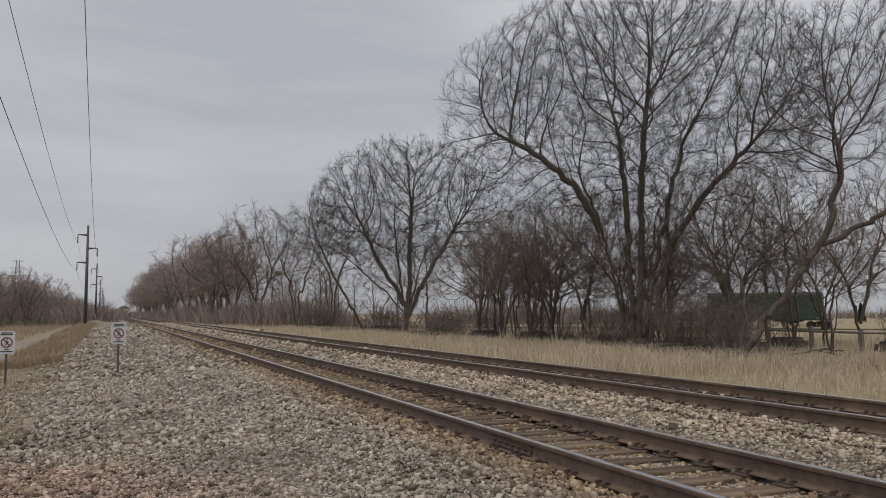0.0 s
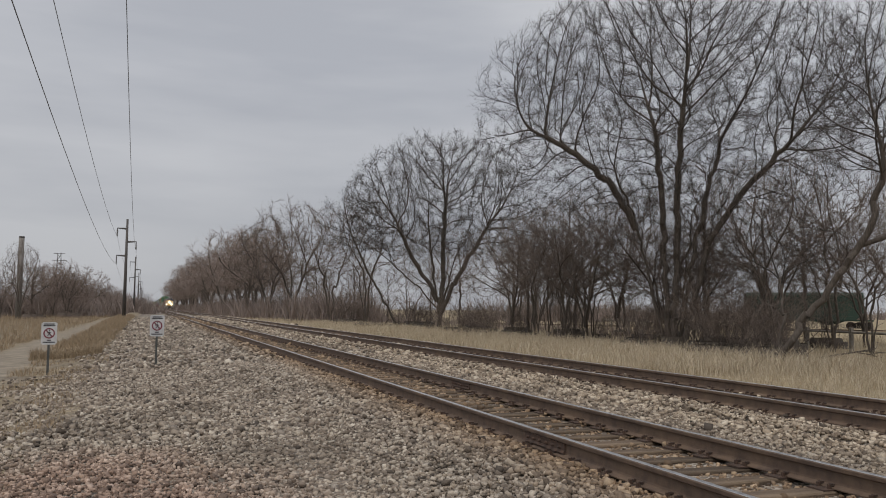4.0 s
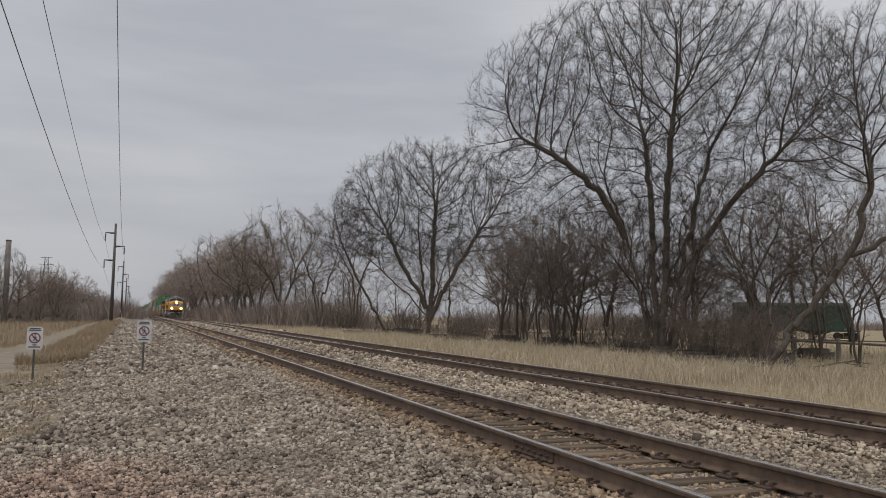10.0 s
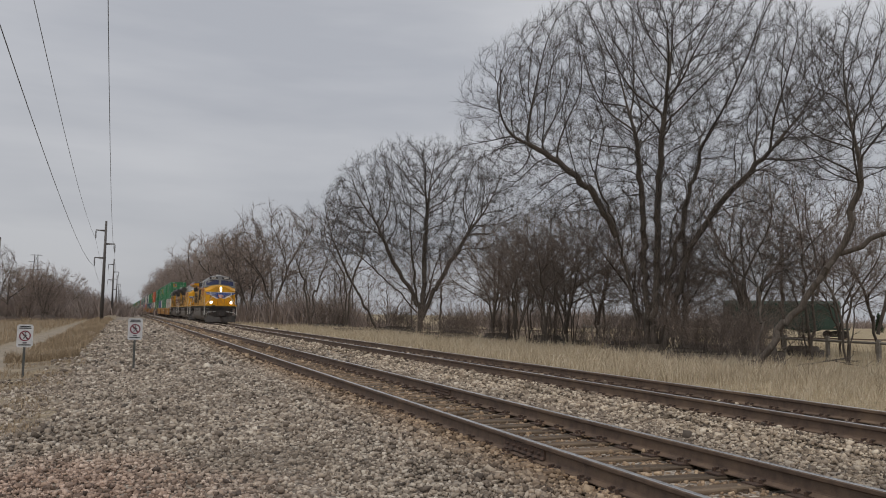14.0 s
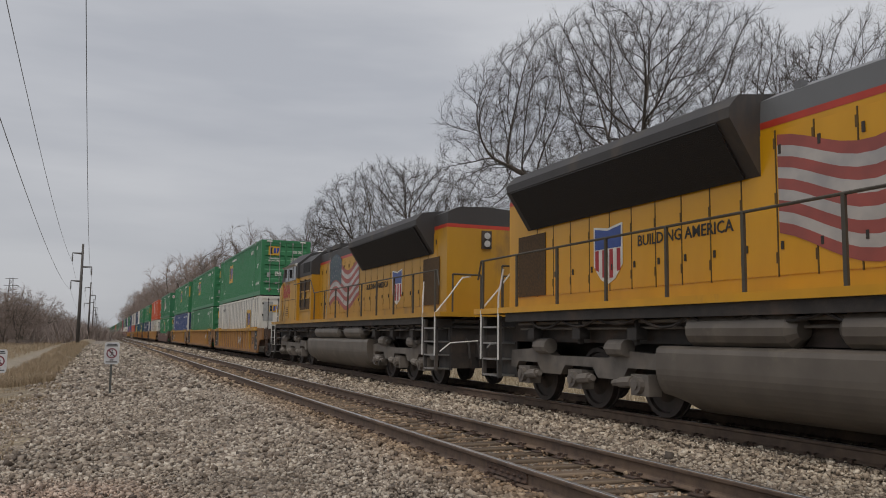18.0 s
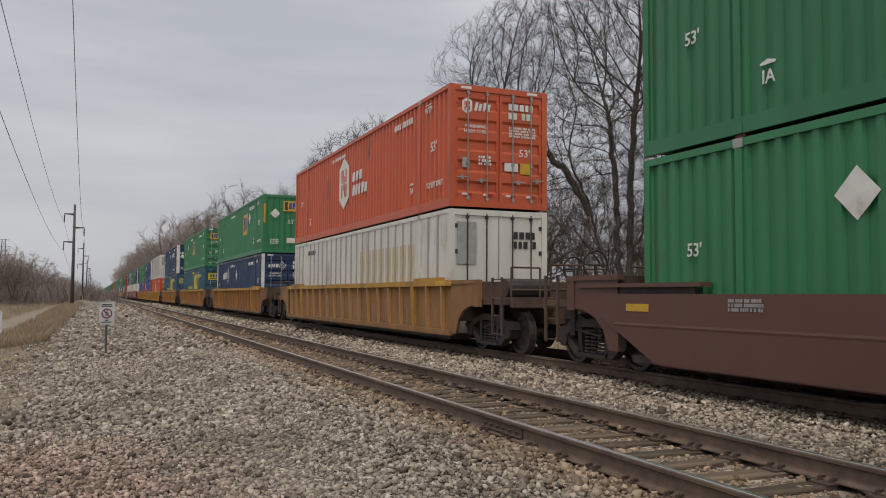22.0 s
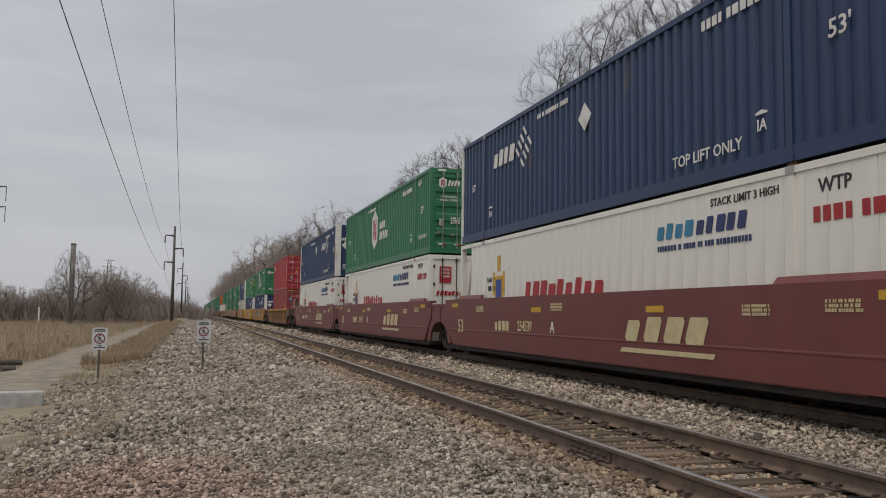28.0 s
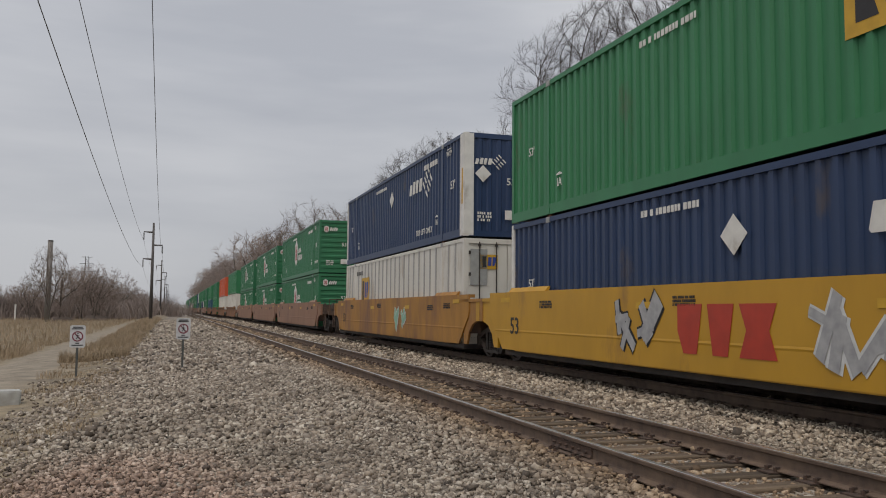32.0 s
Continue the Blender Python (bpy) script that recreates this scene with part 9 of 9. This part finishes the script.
def scatter(seed, n, x0, x1, y0, y1, size, keep=lambda x, y: True, power=1.6):
    rs = np.random.RandomState(seed)
    out = []
    while len(out) < n:
        x = rs.uniform(x0, x1)
        y = y0 + (y1 - y0) * rs.rand() ** power
        ang = math.degrees(math.atan2(x, y))
        if not -19 < ang < 54 or not keep(x, y):
            continue
        cl = 0.5 + 0.5 * noise.noise((x * 0.9, y * 0.9, seed))
        if rs.rand() > 0.25 + 1.1 * cl:
            continue
        out.append((x, y, ground_z(x, y) - 0.02, size(x, y) * (0.6 + 0.8 * cl)))
    return out


blades("dry_grass", scatter(1, 42000, 12.2, 25, 5, 60, lambda x, y: 0.55 + 0.55 * smooth_step(14.5, 19, x)), 0.14, 0.42, 0.008, straw, "short straw-coloured dry grass beyond the far track", 1)
blades("tall_grass", scatter(2, 30000, 13.5, 24, 20, 130, lambda x, y: 1.0 + 0.3 * smooth_step(17, 20, x)), 0.22, 0.55, 0.011, straw, "tall pale dry grass along the foot of the trees", 2)
blades("dry_grass", scatter(3, 20000, -16, -1.1, 7, 60, lambda x, y: 0.5 if x > -3 else 0.9, lambda x, y: not -6.3 < x < -3.5 and noise.noise((x * 0.5, y * 0.3, 9)) > (-0.02 if y < 24 else -0.1)), 0.10, 0.30, 0.008, weed_m, "short dry grass beside the ballast strip", 3)
blades("tall_weeds", scatter(4, 13000, -3.8, -1.5, 32, 130, lambda x, y: 1.0, lambda x, y: noise.noise((x * 0.6, y * 0.15, 4)) > -0.15), 0.12, 0.42, 0.010, weed_m, "tall brown dry weeds between dirt track and ballast", 4)
blades("tall_weeds", scatter(5, 22000, -48, -6.6, 40, 178, lambda x, y: 1.0), 0.25, 0.7, 0.016, weed_m, "tall brown dry weeds beyond the dirt track", 5)
blades("dry_grass", scatter(6, 14000, 24, 60, 18, 90, lambda x, y: 1.0), 0.2, 0.55, 0.014, straw, "dry grass of the open field", 6)

# ---- clutter on the left verge ----
concrete = mat("pale_concrete", (0.46, 0.46, 0.44), (0.36, 0.36, 0.345), rough=0.85, scale=6, bump=0.2, dirt=(0.28, 0.26, 0.22), dirt_amt=0.3)
bm = bmesh.new()
add_box(bm, -0.47, 0.47, -0.25, 0.25, 0, 0.32)
bmesh.ops.bevel(bm, geom=bm.edges[:], offset=0.025, segments=2, affect="EDGES")
block = tagged(new("concrete_block", mesh_from(bm, "concrete_block", concrete)), "pale concrete block lying in dry grass", "concrete block")
block.matrix_basis = pose(-3.3, 18.4, ground_z(-3.3, 18.4) - 0.03, 0, 0, 8)
for k, (x, y, ln, r, a) in enumerate(((-7.0, 33.0, 1.9, 0.15, 12), (-6.7, 33.4, 1.6, 0.12, 25), (-7.3, 33.8, 1.8, 0.16, 5), (-6.5, 32.5, 1.2, 0.10, 40))):
    bm = bmesh.new()
    add_tube(bm, (-ln / 2, 0, r), (ln / 2, 0, r * 0.9), r, r * 0.85, 12)
    o = tagged(new("log", mesh_from(bm, "log", bark)), "cut dark log lying by the dirt track", "log", "logs by the dirt track")
    o.matrix_basis = pose(x, y, ground_z(x, y) - 0.03 + (0.22 if k == 1 else 0), 0, 0, a)
root = thing("concrete_pillar", "tall plain grey pillar rising out of the scrub", "pillar")
root.matrix_basis = pose(-19.6, 150, ground_z(-19.6, 150) - 0.1)
bm = bmesh.new()
add_tube(bm, (0, 0, 0), (0.02, 0, 13.4), 0.47, 0.42, 14)
part("pillar_shaft", bm, mat("weathered_grey_concrete", (0.25, 0.235, 0.22), (0.18, 0.168, 0.155), rough=0.95, scale=2, bump=0.3, stretch=(5, 5, 0.4)), root, smooth=True)
bm = bmesh.new()
add_tube(bm, (0.02, 0, 13.4), (0.02, 0, 13.6), 0.45, 0.40, 14)
part("pillar_cap", bm, dark_steel, root)
bm = bmesh.new()
add_tube(bm, (0, 0, 0), (0, 0, 2.9), 0.15, 0.15, 10)
o = tagged(new("marker_post", mesh_from(bm, "marker_post", white_trim)), "slim white marker post before the scrub", "marker post")
o.matrix_basis = pose(-27.6, 170, ground_z(-27.6, 170) - 0.05)

# second pole line to the left and a lattice mast far off
root = thing("utility_pole", "tall power pole with arms over the scrub", "utility pole", "poles along the line")
px_, py_ = -25.6, 121
root.matrix_basis = pose(px_, py_, ground_z(px_, py_) - 0.1)
bm = bmesh.new()
add_tube(bm, (0, 0, 0), (0, 0, 20), 0.24, 0.14, 10)
part("pole_shaft", bm, pole_steel, root, smooth=True)
for z, sx in ((18.6, 1), (15.9, 1), (17.2, -1)):
    bm = bmesh.new()
    add_tube(bm, (0, 0, z), (sx * 1.3, 0, z + 0.1), 0.12, 0.06, 6)
    arm = part("crossarm", bm, pole_steel, root)
    bm = bmesh.new()
    add_tube(bm, (sx * 1.25, 0, z), (sx * 1.25, 0, z - 1.9), 0.06, 0.06, 6)
    part("insulator", bm, porcelain, arm)
root = thing("lattice_mast", "distant grey steel lattice power mast", "pylon")
root.matrix_basis = pose(-55.5, 600, -1)
for i, (ax, ay) in enumerate(((-1, -1), (1, -1), (1, 1), (-1, 1))):
    bm = bmesh.new()
    add_tube(bm, (ax * 2.6, ay * 2.6, 0), (ax * 0.9, ay * 0.9, 37), 0.16, 0.12, 5)
    part("mast_leg", bm, pole_steel, root)
for k in range(9):
    z = 4 * k
    w0, w1 = 2.6 - 1.7 * z / 37, 2.6 - 1.7 * (z + 4) / 37
    bm = bmesh.new()
    for a, b in (((-1, -1), (1, -1)), ((1, -1), (1, 1)), ((1, 1), (-1, 1)), ((-1, 1), (-1, -1))):
        add_tube(bm, (a[0] * w0, a[1] * w0, z), (b[0] * w1, b[1] * w1, z + 4), 0.07, 0.07, 4)
        add_tube(bm, (b[0] * w0, b[1] * w0, z), (a[0] * w1, a[1] * w1, z + 4), 0.07, 0.07, 4)
    part("lattice_brace", bm, pole_steel, root)
for z, w in ((27, 5.5), (32, 4.5), (36.5, 3.5)):
    bm = bmesh.new()
    add_tube(bm, (-w, 0, z), (w, 0, z), 0.16, 0.16, 5)
    part("crossarm", bm, pole_steel, root)

# ---- right: pipe fence, hopper car on a spur, field's edge ----
fence_m = mat("weathered_fence_rail", (0.24, 0.22, 0.19), (0.15, 0.135, 0.12), rough=0.9, scale=8, stretch=(1, 1, 1))
fence = thing("rail_fence", "low weathered rail fence across dry grass", "fence")
RUN = [(37.0, 20.0), (33.5, 29.5), (34.6, 36.7), (38.3, 51.8), (44.0, 68.0), (50.0, 86.0)]
spots = []
for (xa, ya), (xb, yb) in zip(RUN[:-1], RUN[1:]):
    n = max(1, round(math.hypot(xb - xa, yb - ya) / 3.6))
    spots += [(xa + (xb - xa) * k / n, ya + (yb - ya) * k / n) for k in range(n)]
for k, (x, y) in enumerate(spots):
    g = ground_z(x, y)
    piece("fence_post", ("fence_post",), fence_m, fence, lambda bm: add_box(bm, -0.08, 0.08, -0.08, 0.08, -0.2, 1.22), Matrix.Translation((x, y, g)))
    if k + 1 < len(spots):
        bm = bmesh.new()
        add_tube(bm, (x, y, 0.33), (*spots[k + 1], 0.33), 0.065, 0.065, 8)
        part("fence_rail", bm, fence_m, fence)

hop_m = paint("dark_green_hopper_paint", (0.022, 0.05, 0.036), rough=0.6, dirt=0.25, grime=(0.06, 0.05, 0.042))
hop = thing("hopper_car", "dark green covered hopper car parked on a spur", "freight car")
hop.matrix_basis = pose(73.2, 78.2, ground_z(73.2, 78.2) + 0.12, 0, 0, 42)
piece("hopper_body", ("hopper_body",), hop_m, hop, lambda bm: loft(bm, [(-6.4, [(-1.5, 1.9), (-1.5, 3.9), (-1.2, 4.25), (1.2, 4.25), (1.5, 3.9), (1.5, 1.9)]), (-5.6, [(-1.5, 1.1), (-1.5, 3.9), (-1.2, 4.25), (1.2, 4.25), (1.5, 3.9), (1.5, 1.1)]), (5.6, [(-1.5, 1.1), (-1.5, 3.9), (-1.2, 4.25), (1.2, 4.25), (1.5, 3.9), (1.5, 1.1)]), (6.4, [(-1.5, 1.9), (-1.5, 3.9), (-1.2, 4.25), (1.2, 4.25), (1.5, 3.9), (1.5, 1.9)])]))
for k in range(9):
    box_piece("side_rib", hop_m, hop, -1.56, 1.56, -5.4 + 1.3 * k, -5.3 + 1.3 * k, 1.15, 3.85)
for y in (-2.8, 2.8):
    piece("discharge_chute", ("chute",), hop_m, hop, lambda bm: loft(bm, [(-1.6, [(-1.0, 0.9), (-1.2, 1.2), (1.2, 1.2), (1.0, 0.9)]), (0, [(-0.5, 0.45), (-1.2, 1.2), (1.2, 1.2), (0.5, 0.45)]), (1.6, [(-1.0, 0.9), (-1.2, 1.2), (1.2, 1.2), (1.0, 0.9)])]), Matrix.Translation((0, y, 0)))
box_piece("end_sill", hop_m, hop, -1.45, 1.45, -7.4, 7.4, 0.95, 1.15)
for y in (-5.9, 5.9):
    truck(hop, y)
ladder(hop, -1.52, -6.5, 1.0, 4.0, hop_m)
spur = thing("spur_track", "low rusty spur track across the field", "railway track", kind="structure")
for sx in (-1, 1):
    bm = bmesh.new()
    add_box(bm, sx * 0.7535 - 0.04, sx * 0.7535 + 0.04, -45, 45, -0.16, 0.0)
    r = part("rail", bm, rail_side, spur)
spur.matrix_basis = pose(73.2, 78.2, ground_z(73.2, 78.2) + 0.12, 0, 0, 42)
for k in range(90):
    t = new("tie", bpy.data.meshes["tie"])
    t.parent = spur
    t.location = (0, -44.5 + k, -0.17)

# fallen branch, loose log at the wood's edge, orange scrap
bl = random.Random(12)
fb = grow(bl, [((0, 0, 0.08), (0.9, -0.5, 0.18), 2.6, 0.06)], 3, (4, 3), 0.5, 0.0, 0.12, 0.008, 200)
o = tagged(new("fallen_branch", raw_mesh("fallen_branch", *skin(fb, 5), bark)), "dark fallen branch lying in dry grass", "branch")
o.matrix_basis = pose(26.2, 27.6, ground_z(26.2, 27.6) - 0.02)
bm = bmesh.new()
add_tube(bm, (-2.4, 0, 0.2), (2.4, 0.3, 0.28), 0.17, 0.11, 10)
add_tube(bm, (1.0, 0.2, 0.3), (1.8, -0.5, 0.9), 0.06, 0.03, 8)
o = tagged(new("fallen_tree", mesh_from(bm, "fallen_tree", bark)), "fallen dark trunk at the foot of the trees", "log")
o.matrix_basis = pose(22.5, 84, ground_z(22.5, 84) - 0.02, 0, 0, -40)
bm = bmesh.new()
bmesh.ops.create_icosphere(bm, subdivisions=2, radius=0.16)
for v in bm.verts:
    v.co = Vector((v.co.x * 1.5, v.co.y, v.co.z * 0.5)) * (1 + 0.25 * noise.noise(v.co * 9))
o = tagged(new("orange_scrap", mesh_from(bm, "orange_scrap", mat("orange_plastic", (0.55, 0.14, 0.06), rough=0.6))), "scrap of orange plastic lying in grass", "litter")
o.matrix_basis = pose(21.6, 23.4, ground_z(21.6, 23.4) + 0.05, 0, 0, 30)

# dark evergreen and far field's edge
cedar_m = island_mat("cedar_foliage", [(0.02, 0.035, 0.018), (0.035, 0.055, 0.028), (0.028, 0.042, 0.022)], rough=0.9)
ced = thing("evergreen_tree", "small dark evergreen at the field's far edge", "tree")
rs = np.random.RandomState(8)
sp = []
for k in range(1500):
    z = rs.rand() ** 0.8 * 7
    r = (1 - z / 7.3) * 1.9 * rs.rand() ** 0.5
    a = rs.uniform(0, 6.283)
    sp.append((r * math.cos(a), r * math.sin(a), z + 0.2))
sp = np.array(sp)
tri = rs.normal(0, 0.22, (len(sp), 3, 3)) + sp[:, None]
part("crown", raw_mesh("crown", tri.reshape(-1, 3), np.arange(len(sp) * 3).reshape(-1, 3), cedar_m), None, ced)
bm = bmesh.new()
add_tube(bm, (0, 0, 0), (0, 0, 5), 0.14, 0.04, 8)
part("trunk", bm, bark, ced)
ced.matrix_basis = pose(150, 132, -1.0) @ Matrix.Scale(0.6, 4)

# Woodland browns lightened to stand for haze in the air.
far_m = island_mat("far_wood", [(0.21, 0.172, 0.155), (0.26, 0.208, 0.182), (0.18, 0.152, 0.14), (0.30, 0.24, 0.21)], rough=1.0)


def far_wood(name, pts, label, seed, n, h, spread=8):
    """Distant bare woodland: a belt of fans of slender upright stems, too far to pick apart."""
    rs = np.random.RandomState(seed)
    p = np.array(pts, float)
    seg = rs.randint(0, len(p) - 1, n)
    f = rs.rand(n, 1)
    base = p[seg] * (1 - f) + p[seg + 1] * f + rs.normal(0, 1, (n, 2)) * spread
    hh = h * (0.55 + 0.45 * rs.rand(n) ** 2) * (0.78 + 0.22 * np.sin(base[:, 0] * 0.11 + base[:, 1] * 0.043 + seed) * np.sin(base[:, 1] * 0.09 + base[:, 0] * 0.05))
    k = 8
    base, hh = np.repeat(base, k, 0), np.repeat(hh, k)
    n *= k
    hh = hh * rs.uniform(0.5, 1.0, n)
    lean = rs.normal(0, 0.42, (n, 2)) * hh[:, None]
    w = rs.uniform(0.03, 0.085, n) * (h / 8)
    a = rs.uniform(0, 6.283, n)
    d = np.stack([np.cos(a) * w, np.sin(a) * w, np.zeros(n)], 1)
    b = np.concatenate([base + rs.normal(0, 0.5, (n, 2)), np.full((n, 1), -1.3)], 1)
    m = b + np.concatenate([lean * 0.4, hh[:, None] * 0.55], 1)
    t = b + np.concatenate([lean, hh[:, None]], 1)
    v = np.stack([b - d, b + d, m + d * 0.9, m - d * 0.9, t], 1).reshape(-1, 3)
    o = (np.arange(n) * 5)[:, None]
    fc = np.concatenate([o + np.array([[0, 1, 2]]), o + np.array([[0, 2, 3]]), o + np.array([[3, 2, 4]])], 1).reshape(-1, 3)
    return tagged(new(name, raw_mesh(name, v, fc, far_m)), label, "woodland", kind="stuff")


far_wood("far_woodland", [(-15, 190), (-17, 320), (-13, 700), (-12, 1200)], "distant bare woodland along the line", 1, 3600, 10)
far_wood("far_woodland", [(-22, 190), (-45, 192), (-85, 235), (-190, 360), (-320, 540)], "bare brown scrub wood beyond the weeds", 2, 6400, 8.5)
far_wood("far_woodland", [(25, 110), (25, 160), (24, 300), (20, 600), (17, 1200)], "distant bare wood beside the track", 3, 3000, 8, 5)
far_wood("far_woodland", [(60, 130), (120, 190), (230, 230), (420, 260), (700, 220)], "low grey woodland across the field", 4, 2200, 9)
far_wood("far_woodland", [(33, 48), (37, 80), (35, 120), (28, 150)], "bare brown undergrowth deep in the wood", 5, 700, 3.6, 4)

# road bridge over the line, far away
bridge = thing("road_bridge", "pale concrete road bridge over the distant line", "bridge")
bridge.matrix_basis = pose(-6, 1620, -0.4)
box_piece("bridge_deck", concrete, bridge, -34, 34, -5, 5, 7.7, 9.2)
for sy in (-5, 5):
    box_piece("parapet", concrete, bridge, -34, 34, sy - 0.2, sy + 0.2, 9.2, 10.1)
for x in (-27, -8, 25):
    box_piece("bridge_pier", concrete, bridge, x - 0.8, x + 0.8, -4, 4, -0.3, 7.7)


def motions():
    """All rolling stock runs at one steady speed, towards smaller y."""
    for ob, s, turn, dx, dz in ROLLING:
        walk(ob, [(t, pose(FAR_C + dx, s - SPEED * (t - 25), FAR_Z + dz, 0, 0, turn)) for t in (0, 16, 32)])


motions()
